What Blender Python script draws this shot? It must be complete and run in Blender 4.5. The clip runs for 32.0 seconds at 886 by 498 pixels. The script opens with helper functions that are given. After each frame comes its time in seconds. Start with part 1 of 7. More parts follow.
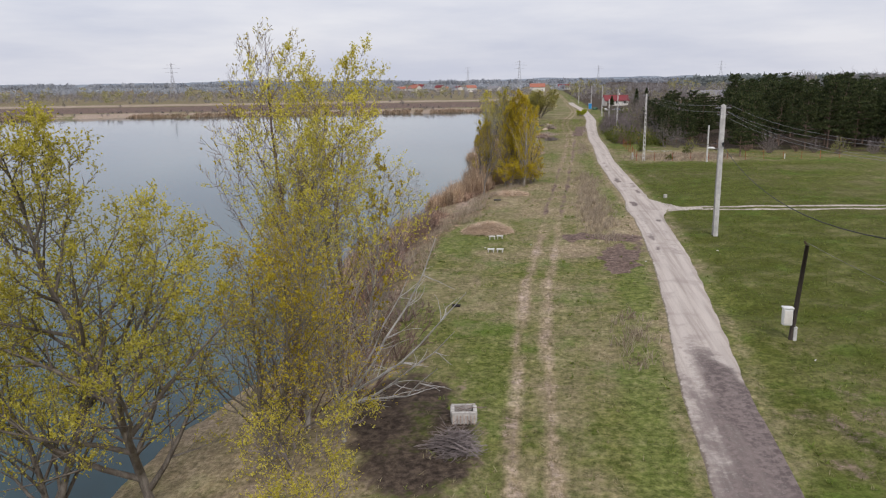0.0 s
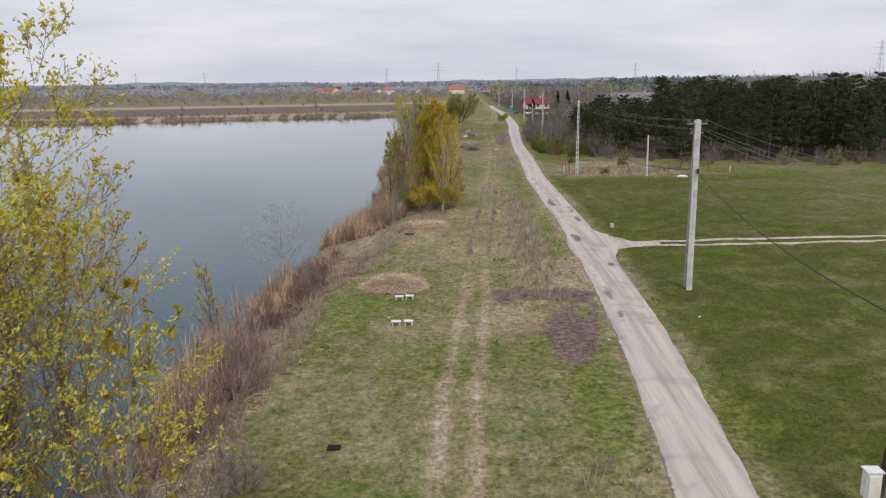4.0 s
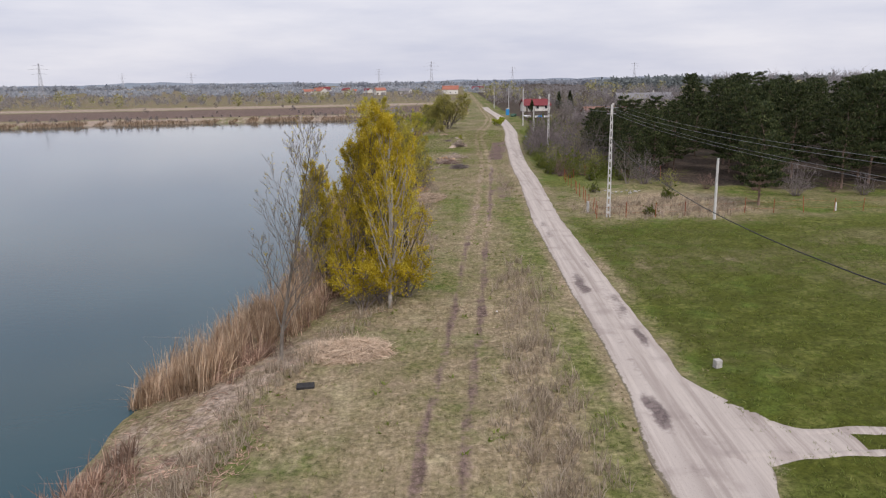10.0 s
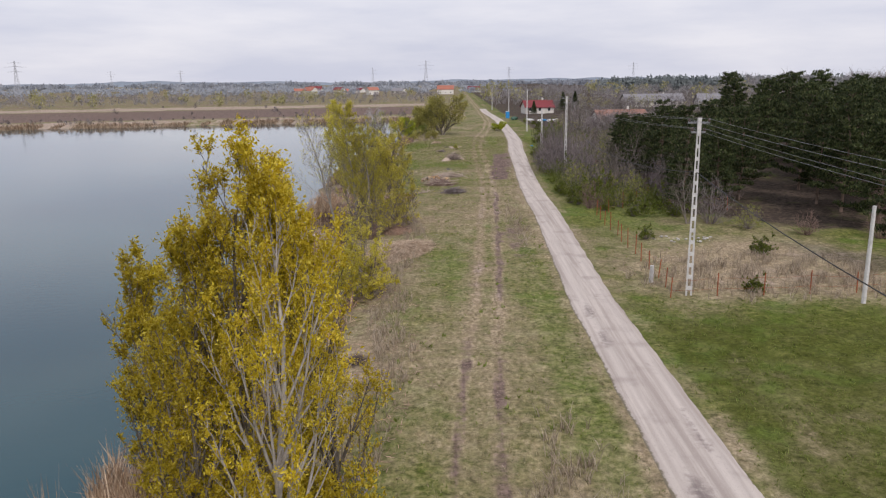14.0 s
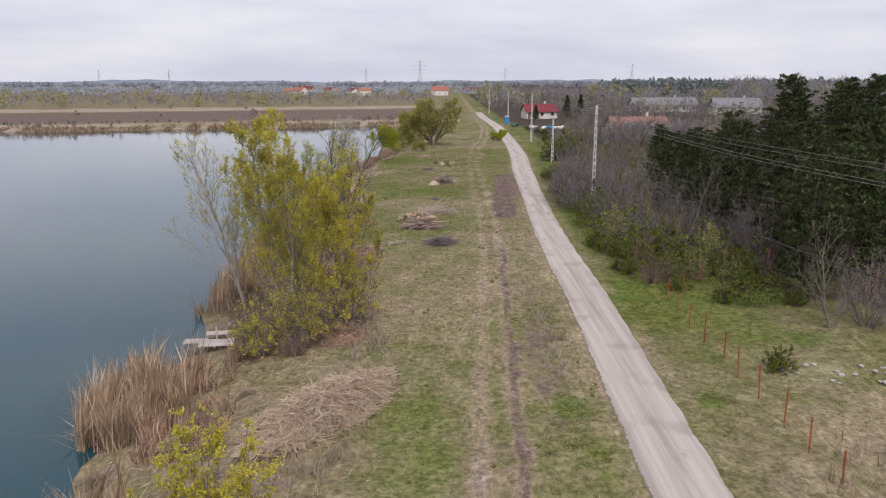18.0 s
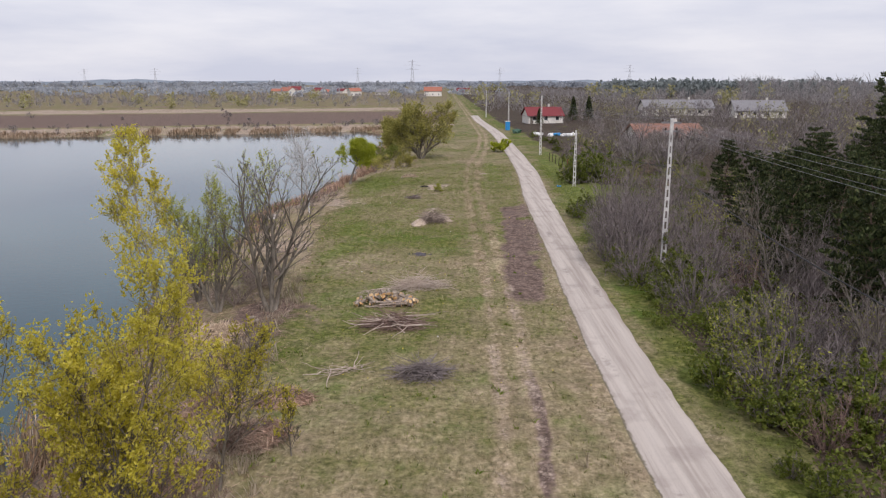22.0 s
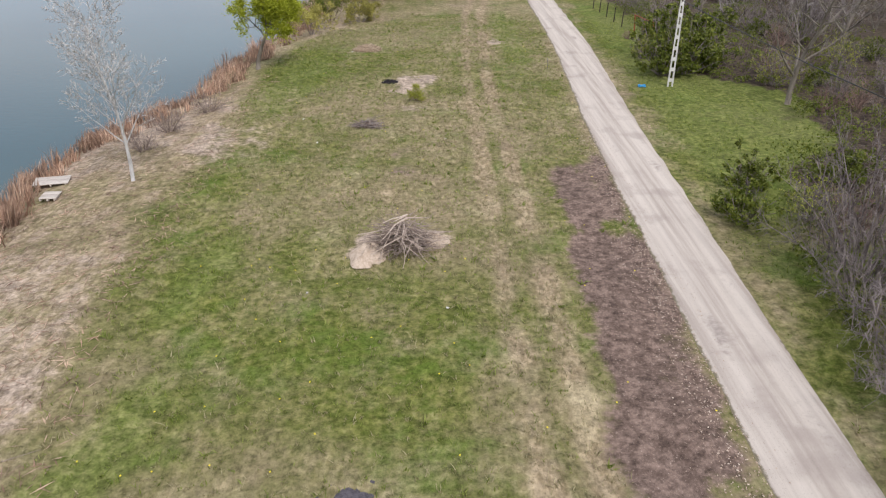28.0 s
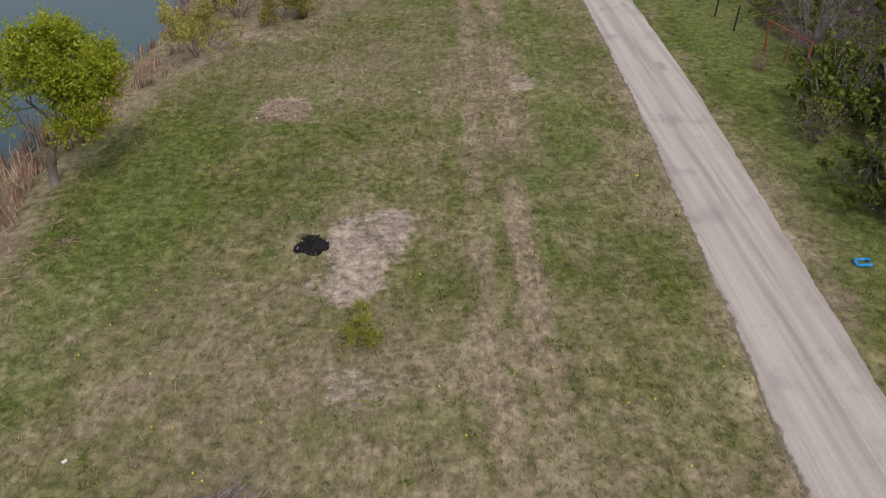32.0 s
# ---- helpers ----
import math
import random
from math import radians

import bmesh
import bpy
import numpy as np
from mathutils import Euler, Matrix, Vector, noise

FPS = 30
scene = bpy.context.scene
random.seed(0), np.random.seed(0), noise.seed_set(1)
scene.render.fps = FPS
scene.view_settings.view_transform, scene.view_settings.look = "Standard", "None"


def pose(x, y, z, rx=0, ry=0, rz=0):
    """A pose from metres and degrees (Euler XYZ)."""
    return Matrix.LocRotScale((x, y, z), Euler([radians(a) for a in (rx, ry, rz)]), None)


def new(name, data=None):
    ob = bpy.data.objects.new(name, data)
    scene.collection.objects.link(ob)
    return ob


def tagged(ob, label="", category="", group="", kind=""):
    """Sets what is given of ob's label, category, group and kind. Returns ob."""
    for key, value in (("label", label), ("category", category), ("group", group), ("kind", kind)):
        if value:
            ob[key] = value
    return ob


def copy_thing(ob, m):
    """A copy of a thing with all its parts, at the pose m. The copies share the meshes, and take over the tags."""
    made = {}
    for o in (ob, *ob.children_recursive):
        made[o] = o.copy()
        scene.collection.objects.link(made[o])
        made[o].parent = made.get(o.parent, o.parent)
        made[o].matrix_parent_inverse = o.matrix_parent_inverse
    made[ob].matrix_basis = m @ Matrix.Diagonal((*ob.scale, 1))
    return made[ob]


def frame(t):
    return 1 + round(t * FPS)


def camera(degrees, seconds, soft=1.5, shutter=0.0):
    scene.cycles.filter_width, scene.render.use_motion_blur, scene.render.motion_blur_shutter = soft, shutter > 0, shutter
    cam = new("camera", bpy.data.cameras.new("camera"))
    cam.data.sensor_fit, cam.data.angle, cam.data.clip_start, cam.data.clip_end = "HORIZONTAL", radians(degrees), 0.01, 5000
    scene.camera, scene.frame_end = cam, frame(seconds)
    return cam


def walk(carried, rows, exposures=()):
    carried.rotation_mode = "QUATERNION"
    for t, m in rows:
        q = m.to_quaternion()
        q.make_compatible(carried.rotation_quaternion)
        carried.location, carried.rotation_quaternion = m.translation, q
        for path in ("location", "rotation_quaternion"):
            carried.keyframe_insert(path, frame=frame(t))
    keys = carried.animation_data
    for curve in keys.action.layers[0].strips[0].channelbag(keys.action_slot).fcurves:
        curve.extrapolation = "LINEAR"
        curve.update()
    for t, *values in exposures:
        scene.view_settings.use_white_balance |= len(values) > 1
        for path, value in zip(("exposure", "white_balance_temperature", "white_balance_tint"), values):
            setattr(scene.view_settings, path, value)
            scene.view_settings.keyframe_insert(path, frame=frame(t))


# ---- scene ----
cam = camera(61.0, 32.0, soft=1.2, shutter=0.12)
METRES, EYE, TILT, LEAN, TURN = 193.7, 12.0, 3.25, -0.9, 7.9
ROWS = [
    (0.0, 0.0, 0.0, 0.0, -0.43, -15.87, 1.53),
    (0.5, 0.0, 0.0058, -0.0001, -0.47, -15.85, 1.53),
    (1.0, 0.0003, 0.0132, -0.0003, -6.31, -15.98, 1.28),
    (1.5, 0.001, 0.022, -0.0006, -6.43, -15.97, 1.28),
    (2.0, 0.0022, 0.032, -0.001, -6.42, -15.97, 1.3),
    (2.5, 0.0039, 0.0429, -0.0014, -6.4, -15.97, 1.29),
    (3.0, 0.0059, 0.0545, -0.0019, -6.4, -15.93, 1.27),
    (3.5, 0.0082, 0.0665, -0.0025, -6.4, -15.89, 1.25),
    (4.0, 0.0108, 0.0788, -0.0031, -6.39, -15.87, 1.21),
    (4.5, 0.0135, 0.0912, -0.004, -6.4, -15.82, 1.25),
    (6.5, 0.0256, 0.1444, -0.0079, -6.46, -15.75, 1.23),
    (7.0, 0.0287, 0.1586, -0.009, -6.48, -15.76, 1.25),
    (7.5, 0.0315, 0.1726, -0.01, -6.53, -15.77, 1.3),
    (8.0, 0.034, 0.1869, -0.011, -6.56, -15.79, 1.25),
    (8.5, 0.0366, 0.2013, -0.0121, -6.6, -15.81, 1.25),
    (9.0, 0.0387, 0.2157, -0.0131, -6.65, -15.82, 1.27),
    (9.5, 0.0409, 0.2303, -0.0141, -6.68, -15.84, 1.21),
    (10.0, 0.0428, 0.2452, -0.0151, -6.72, -15.87, 1.25),
    (10.5, 0.0447, 0.2601, -0.0161, -6.75, -15.89, 1.22),
    (11.0, 0.0467, 0.2754, -0.0171, -6.8, -15.89, 1.2),
    (11.5, 0.0487, 0.2908, -0.018, -6.83, -15.88, 1.15),
    (12.0, 0.0509, 0.3064, -0.0189, -6.87, -15.88, 1.15),
    (12.5, 0.0531, 0.3224, -0.0201, -6.91, -15.87, 1.12),
    (13.0, 0.0555, 0.3384, -0.021, -6.95, -15.88, 1.1),
    (13.5, 0.0579, 0.3546, -0.0219, -7.0, -15.9, 1.08),
    (14.0, 0.0605, 0.3711, -0.0229, -7.05, -15.9, 1.04),
    (14.5, 0.0631, 0.3876, -0.0239, -7.1, -15.91, 1.02),
    (16.5, 0.0733, 0.4516, -0.0272, -7.26, -15.87, 0.7),
    (17.0, 0.0759, 0.4683, -0.0283, -7.29, -15.85, 0.66),
    (17.5, 0.0785, 0.4848, -0.0291, -7.34, -15.85, 0.61),
    (18.0, 0.0812, 0.5015, -0.0301, -7.37, -15.85, 0.57),
    (18.5, 0.0838, 0.518, -0.0311, -7.42, -15.85, 0.56),
    (19.0, 0.0864, 0.5346, -0.0321, -7.46, -15.85, 0.5),
    (19.5, 0.089, 0.5514, -0.0331, -7.51, -15.85, 0.45),
    (20.0, 0.0913, 0.5671, -0.034, -7.56, -15.85, 0.43),
    (20.5, 0.0939, 0.5841, -0.0351, -7.63, -15.85, 0.46),
    (21.0, 0.0961, 0.6008, -0.0361, -7.71, -15.85, 0.47),
    (21.5, 0.0983, 0.6175, -0.0371, -7.77, -15.83, 0.46),
    (22.0, 0.1006, 0.6343, -0.0382, -7.83, -15.83, 0.44),
    (22.5, 0.103, 0.6514, -0.0393, -7.9, -15.83, 0.44),
    (23.0, 0.1053, 0.6684, -0.0402, -7.99, -15.83, 0.44),
    (23.5, 0.1076, 0.6854, -0.0413, -8.06, -15.82, 0.46),
    (24.0, 0.11, 0.7022, -0.0425, -8.15, -16.44, 0.47),
    (24.5, 0.1123, 0.7192, -0.0433, -8.27, -17.96, 0.49),
    (26.5, 0.12, 0.7863, -0.0469, -8.88, -27.78, -0.31),
    (27.0, 0.1226, 0.8041, -0.0477, -9.0, -29.39, -0.31),
    (27.5, 0.1253, 0.8217, -0.0486, -9.06, -29.86, -0.31),
    (28.0, 0.1281, 0.8396, -0.0494, -9.15, -30.2, -0.27),
    (28.5, 0.1309, 0.8575, -0.0503, -9.26, -30.44, -0.25),
    (29.0, 0.1336, 0.8755, -0.0512, -9.37, -30.81, -0.25),
    (29.5, 0.1364, 0.8934, -0.0522, -9.47, -32.17, -0.3),
    (30.0, 0.1395, 0.9116, -0.0529, -9.58, -34.46, -0.28),
    (30.5, 0.1428, 0.9301, -0.0535, -9.69, -35.6, -0.21),
    (31.0, 0.1461, 0.9485, -0.0545, -9.79, -36.36, -0.16),
    (31.5, 0.1496, 0.9672, -0.0552, -9.92, -38.04, -0.05),
    (32.0, 0.1532, 0.986, -0.0557, -10.04, -38.17, 0.03),
]
walk(cam, [(t, pose(-0.19, 0, EYE, TILT, LEAN, TURN) @ pose(METRES * x, METRES * y, METRES * z, 90 + pitch, roll, yaw)) for t, x, y, z, yaw, pitch, roll in ROWS],
     ((0.0, -0.06, 6400, 13.5), (4.5, -0.05, 6400, 14), (8.0, -0.03, 6400, 16), (24.0, 0.03, 6400, 15.5), (27.0, 0.28, 6400, 11), (28.6, 0.37, 6400, 12), (30.0, -0.08, 6400, 12.5), (32.0, -0.26, 6400, 12.5)))

# ---- world and sun ----
SUN_UP, SUN_TURN = 48.0, 158.0


def build_world():
    w = bpy.data.worlds.new("sky")
    scene.world = w
    w.use_nodes = True
    nt = w.node_tree
    nt.nodes.clear()
    N, L = nt.nodes.new, nt.links.new
    sky = N("ShaderNodeTexSky")
    sky.sky_type, sky.sun_disc = "NISHITA", False
    sky.sun_elevation, sky.sun_rotation = radians(SUN_UP), radians(SUN_TURN)
    sky.dust_density = 3.0
    co = N("ShaderNodeTexCoord")
    mp = N("ShaderNodeMapping")
    mp.inputs["Scale"].default_value = (1.6, 1.6, 9.0)
    L(co.outputs["Generated"], mp.inputs["Vector"])
    big = N("ShaderNodeTexNoise")
    big.inputs["Scale"].default_value, big.inputs["Detail"].default_value, big.inputs["Roughness"].default_value = 1.4, 6.0, 0.55
    L(mp.outputs["Vector"], big.inputs["Vector"])
    ramp = N("ShaderNodeValToRGB")
    ramp.color_ramp.elements[0].position, ramp.color_ramp.elements[0].color = 0.38, (6.7, 7.05, 8.0, 1)
    ramp.color_ramp.elements[1].position, ramp.color_ramp.elements[1].color = 0.62, (8.8, 8.9, 9.2, 1)
    L(big.outputs["Fac"], ramp.inputs["Fac"])
    mix = N("ShaderNodeMix")
    mix.data_type = "RGBA"
    mix.inputs["Factor"].default_value = 0.88
    L(sky.outputs["Color"], mix.inputs["A"])
    L(ramp.outputs["Color"], mix.inputs["B"])
    bg = N("ShaderNodeBackground")
    bg.inputs["Strength"].default_value = 0.1
    L(mix.outputs["Result"], bg.inputs["Color"])
    out = N("ShaderNodeOutputWorld")
    L(bg.outputs["Background"], out.inputs["Surface"])


build_world()
sun = new("sun", bpy.data.lights.new("sun", "SUN"))
sun.data.energy, sun.data.angle, sun.data.color = 2.1, radians(11), (1.0, 0.955, 0.91)
sun.matrix_world = pose(0, 0, 60, 90 - SUN_UP, 0, 180 - SUN_TURN)


# ---- materials ----
class Nodes:
    """A small helper to write node materials."""

    def __init__(self, name, rough=0.8, spec=0.3):
        self.mat = bpy.data.materials.new(name)
        self.mat.use_nodes = True
        self.nt = self.mat.node_tree
        self.bsdf = self.nt.nodes["Principled BSDF"]
        self.bsdf.inputs["Roughness"].default_value = rough
        self.bsdf.inputs["Specular IOR Level"].default_value = spec
        self.co = None

    def n(self, kind, **values):
        node = self.nt.nodes.new("ShaderNode" + kind)
        for k, v in values.items():
            node.inputs[k.replace("_", " ")].default_value = v
        return node

    def link(self, a, b):
        self.nt.links.new(a, b)

    def where(self):
        if self.co is None:
            self.co = self.n("TexCoord").outputs["Object"]
        return self.co

    def stretch(self, scale):
        m = self.n("Mapping", Scale=scale)
        self.link(self.where(), m.inputs["Vector"])
        return m.outputs["Vector"]

    def noise(self, scale, detail=4.0, rough=0.55, vec=None):
        t = self.n("TexNoise", Scale=scale, Detail=detail, Roughness=rough)
        self.link(vec or self.where(), t.inputs["Vector"])
        return t.outputs["Fac"]

    def math(self, op, a, b=0.0, c=0.0, clamp=False):
        m = self.n("Math")
        m.operation, m.use_clamp = op, clamp
        for i, v in enumerate((a, b, c)):
            if isinstance(v, (int, float)):
                m.inputs[i].default_value = v
            else:
                self.link(v, m.inputs[i])
        return m.outputs[0]

    def span(self, v, lo, hi):
        m = self.n("MapRange", From_Min=lo, From_Max=hi)
        m.interpolation_type = "SMOOTHSTEP"
        self.link(v, m.inputs["Value"])
        return m.outputs["Result"]

    def mix(self, f, a, b):
        m = self.n("Mix")
        m.data_type = "RGBA"
        for key, v in (("Factor", f), ("A", a), ("B", b)):
            socket = [s for s in m.inputs if s.name == key and (s.type == "VALUE" if key == "Factor" else s.type == "RGBA")][0]
            if isinstance(v, (int, float)):
                socket.default_value = v
            elif isinstance(v, tuple):
                socket.default_value = (*v, 1)
            else:
                self.link(v, socket)
        return [s for s in m.outputs if s.type == "RGBA"][0]

    def ramp(self, f, stops):
        r = self.n("ValToRGB")
        el = r.color_ramp.elements
        while len(el) < len(stops):
            el.new(0.5)
        for e, (p, c) in zip(el, stops):
            e.position, e.color = p, (*c, 1)
        self.link(f, r.inputs["Fac"])
        return r.outputs["Color"]

    def attr(self, name):
        a = self.n("Attribute")
        a.attribute_name = name
        return a

    def bump(self, h, strength=0.4, distance=0.05):
        b = self.n("Bump", Strength=strength, Distance=distance)
        self.link(h, b.inputs["Height"])
        self.link(b.outputs["Normal"], self.bsdf.inputs["Normal"])

    def color(self, c):
        self.link(c, self.bsdf.inputs["Base Color"])
        return self


def mat_ground():
    s = Nodes("meadow", 0.95, 0.1)
    big, mid, small = s.noise(0.09, 4), s.noise(0.55, 5, 0.6), s.noise(3.2, 5, 0.65)
    fine = s.noise(17.0, 3, 0.7)
    streak = s.noise(6.0, 3, 0.6, s.stretch((1.0, 0.35, 1.0)))
    a = s.attr("cover")
    sep = s.n("SeparateColor")
    s.link(a.outputs["Color"], sep.inputs["Color"])
    dry, dirt, sand = sep.outputs["Red"], sep.outputs["Green"], sep.outputs["Blue"]
    lush = s.attr("lush").outputs["Fac"]
    wob = s.math("ADD", s.math("MULTIPLY", s.math("SUBTRACT", mid, 0.5), 1.3), s.math("MULTIPLY", s.math("SUBTRACT", small, 0.5), 0.8))
    wob = s.math("ADD", wob, s.math("MULTIPLY", s.math("SUBTRACT", fine, 0.5), 0.5))
    wob = s.math("ADD", wob, s.math("MULTIPLY", s.math("SUBTRACT", big, 0.5), 1.3))
    mown = s.noise(1.3, 4, 0.6, s.stretch((1.0, 0.10, 1.0)))
    wob = s.math("ADD", wob, s.math("MULTIPLY", s.math("SUBTRACT", mown, 0.5), 0.6))
    green = s.mix(s.span(small, 0.35, 0.65), (0.080, 0.102, 0.018), (0.166, 0.172, 0.047))
    green = s.mix(s.span(big, 0.4, 0.62), green, (0.170, 0.158, 0.070))
    green = s.mix(s.math("MULTIPLY", s.span(s.noise(0.33, 4, 0.6), 0.50, 0.64), 0.75), green, (0.096, 0.119, 0.024))
    green = s.mix(s.math("MULTIPLY", s.span(s.noise(0.19, 5, 0.65), 0.52, 0.62), 0.8), green, (0.092, 0.139, 0.022))
    green = s.mix(s.math("MULTIPLY", lush, s.span(mid, 0.25, 0.6)), green, (0.066, 0.076, 0.011))
    fresh = s.span(s.math("ADD", s.attr("fresh").outputs["Fac"], s.math("MULTIPLY", wob, 0.5)), 0.15, 0.75)
    green = s.mix(s.math("MULTIPLY", fresh, 0.9), green, s.mix(s.span(small, 0.35, 0.65), (0.104, 0.132, 0.030), (0.172, 0.190, 0.060)))
    straw = s.mix(s.span(streak, 0.3, 0.7), (0.240, 0.186, 0.114), (0.405, 0.324, 0.217))
    straw = s.mix(s.math("MULTIPLY", s.span(s.noise(0.27, 4, 0.6), 0.48, 0.64), 0.7), straw, (0.262, 0.200, 0.140))
    straw = s.mix(s.math("MULTIPLY", s.span(s.noise(0.41, 3, 0.6, s.stretch((1.0, 0.6, 1.0))), 0.55, 0.68), 0.6), straw, (0.43, 0.37, 0.235))
    straw = s.mix(s.span(fine, 0.52, 0.72), straw, (0.155, 0.125, 0.072))
    c = s.mix(s.span(s.math("ADD", dry, wob), -0.08, 1.08), green, straw)
    soil = s.mix(s.span(small, 0.35, 0.68), (0.120, 0.084, 0.069), (0.212, 0.153, 0.127))
    soil = s.mix(s.span(fine, 0.60, 0.72), soil, (0.30, 0.236, 0.20))
    c = s.mix(s.span(s.math("ADD", dirt, s.math("MULTIPLY", wob, 0.6)), 0.36, 0.66), c, soil)
    pale = s.mix(s.span(small, 0.3, 0.7), (0.285, 0.222, 0.175), (0.44, 0.355, 0.285))
    c = s.mix(s.span(s.math("ADD", sand, s.math("MULTIPLY", wob, 0.9)), 0.34, 0.80), c, pale)
    # dark floor: litter and dug soil, plus painted shade under thicket, pines and reeds
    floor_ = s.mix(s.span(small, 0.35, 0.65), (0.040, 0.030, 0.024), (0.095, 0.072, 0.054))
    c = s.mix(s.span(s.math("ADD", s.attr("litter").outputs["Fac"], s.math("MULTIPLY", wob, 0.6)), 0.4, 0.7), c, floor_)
    dark = s.math("ADD", s.math("MULTIPLY", small, 0.7), s.math("ADD", s.math("MULTIPLY", fine, 1.1), s.math("MULTIPLY", s.noise(6.0, 4, 0.7), 1.4)))
    dark = s.math("ADD", dark, s.math("MULTIPLY", s.noise(1.5, 4, 0.65), 0.9))
    dark = s.math("MAXIMUM", s.math("SUBTRACT", dark, 1.14), 0.2)
    m = s.n("Mix")
    m.data_type, m.blend_type = "RGBA", "MULTIPLY"
    m.inputs["Factor"].default_value = 1.0
    s.link(c, [k for k in m.inputs if k.name == "A" and k.type == "RGBA"][0])
    s.link(dark, [k for k in m.inputs if k.name == "B" and k.type == "RGBA"][0])
    s.color([k for k in m.outputs if k.type == "RGBA"][0])
    s.bump(s.math("ADD", s.math("MULTIPLY", small, 0.6), s.math("MULTIPLY", fine, 0.5)), 0.30, 0.08)
    return s.mat


def mat_road():
    s = Nodes("gravel_road", 0.9, 0.2)
    uv = s.attr("lane")
    sep = s.n("SeparateColor")
    s.link(uv.outputs["Color"], sep.inputs["Color"])
    rut, edge, wet = sep.outputs["Red"], sep.outputs["Green"], sep.outputs["Blue"]
    long_ = s.noise(1.6, 5, 0.6, s.stretch((2.6, 0.07, 1.0)))
    mid, small, fine = s.noise(0.5, 4), s.noise(4.0, 5, 0.65), s.noise(26.0, 3, 0.7)
    c = s.mix(s.span(long_, 0.3, 0.7), (0.335, 0.287, 0.255), (0.51, 0.455, 0.405))
    c = s.mix(s.math("MULTIPLY", rut, 0.55), c, (0.55, 0.495, 0.445))
    c = s.mix(s.math("MULTIPLY", s.span(mid, 0.52, 0.70), 0.45), c, (0.26, 0.215, 0.195))
    c = s.mix(s.span(s.math("ADD", edge, s.math("MULTIPLY", s.math("SUBTRACT", small, 0.5), 1.2)), 0.5, 0.8), c, (0.17, 0.145, 0.10))
    damp = s.mix(s.span(small, 0.36, 0.64), (0.072, 0.053, 0.052), (0.185, 0.145, 0.136))
    wet = s.math("ADD", wet, s.math("MULTIPLY", s.math("SUBTRACT", long_, 0.5), 0.8))
    c = s.mix(s.math("MULTIPLY", s.span(s.math("ADD", wet, s.math("MULTIPLY", s.math("SUBTRACT", small, 0.5), 1.3)), 0.25, 1.0), 0.9), c, damp)
    c = s.mix(s.math("MULTIPLY", s.span(fine, 0.6, 0.75), 0.5), c, (0.56, 0.52, 0.47))
    c = s.mix(s.math("MULTIPLY", s.span(fine, 0.42, 0.3), 0.5), c, (0.17, 0.145, 0.125))
    s.color(c)
    s.bump(s.math("ADD", s.math("MULTIPLY", small, 0.3), s.math("MULTIPLY", fine, 0.3)), 0.35, 0.04)
    return s.mat


def mat_water():
    s = Nodes("lake_water", 0.06, 0.5)
    s.bsdf.inputs["IOR"].default_value = 1.33
    c = s.mix(s.span(s.noise(0.02, 3), 0.35, 0.65), (0.009, 0.046, 0.060), (0.019, 0.067, 0.082))
    s.color(c)
    s.bump(s.noise(1.3, 4, 0.6, s.stretch((1.0, 1.8, 1.0))), 0.10, 0.05)
    return s.mat


def mat_leaf(name, a, b, c, through_light=0.3, patch=0.0):
    s = Nodes(name, 0.6, 0.25)
    r = s.n("NewGeometry").outputs["Random Per Island"]
    o = s.n("ObjectInfo").outputs["Random"]
    col = s.ramp(r, ((0.0, a), (0.55, b), (1.0, c)))
    hsv = s.n("HueSaturation")
    v = s.math("ADD", 0.82, s.math("MULTIPLY", o, 0.36))
    if patch:
        v = s.math("MULTIPLY", v, s.math("ADD", 1.0, s.math("MULTIPLY", s.math("SUBTRACT", s.span(s.noise(0.75, 4, 0.65), 0.34, 0.66), 0.5), patch)))
    s.link(v, hsv.inputs["Value"])
    s.link(col, hsv.inputs["Color"])
    s.color(hsv.outputs["Color"])
    if through_light:
        tl = s.n("BsdfTranslucent")
        s.link(hsv.outputs["Color"], tl.inputs["Color"])
        mx = s.n("MixShader", Fac=through_light)
        s.link(s.bsdf.outputs[0], mx.inputs[1])
        s.link(tl.outputs[0], mx.inputs[2])
        out = [k for k in s.nt.nodes if k.type == "OUTPUT_MATERIAL"][0]
        s.link(mx.outputs[0], out.inputs["Surface"])
    return s.mat


def mat_plain(name, a, b, scale=3.0, rough=0.8, spec=0.3, metal=0.0, bump=0.3, detail=5.0, stretch=None):
    """Two tones broken up by coarse and fine noise, with a fine relief."""
    s = Nodes(name, rough, spec)
    s.bsdf.inputs["Metallic"].default_value = metal
    v = s.stretch(stretch) if stretch else None
    n1, n2 = s.noise(scale, detail, 0.6, v), s.noise(scale * 7, 3, 0.65, v)
    f = s.math("ADD", s.math("MULTIPLY", n1, 0.7), s.math("MULTIPLY", n2, 0.3))
    o = s.n("ObjectInfo").outputs["Random"]
    f = s.math("ADD", f, s.math("MULTIPLY", s.math("SUBTRACT", o, 0.5), 0.12))
    s.color(s.mix(s.span(f, 0.33, 0.67), a, b))
    if bump:
        s.bump(n2, bump, 0.02)
    return s.mat


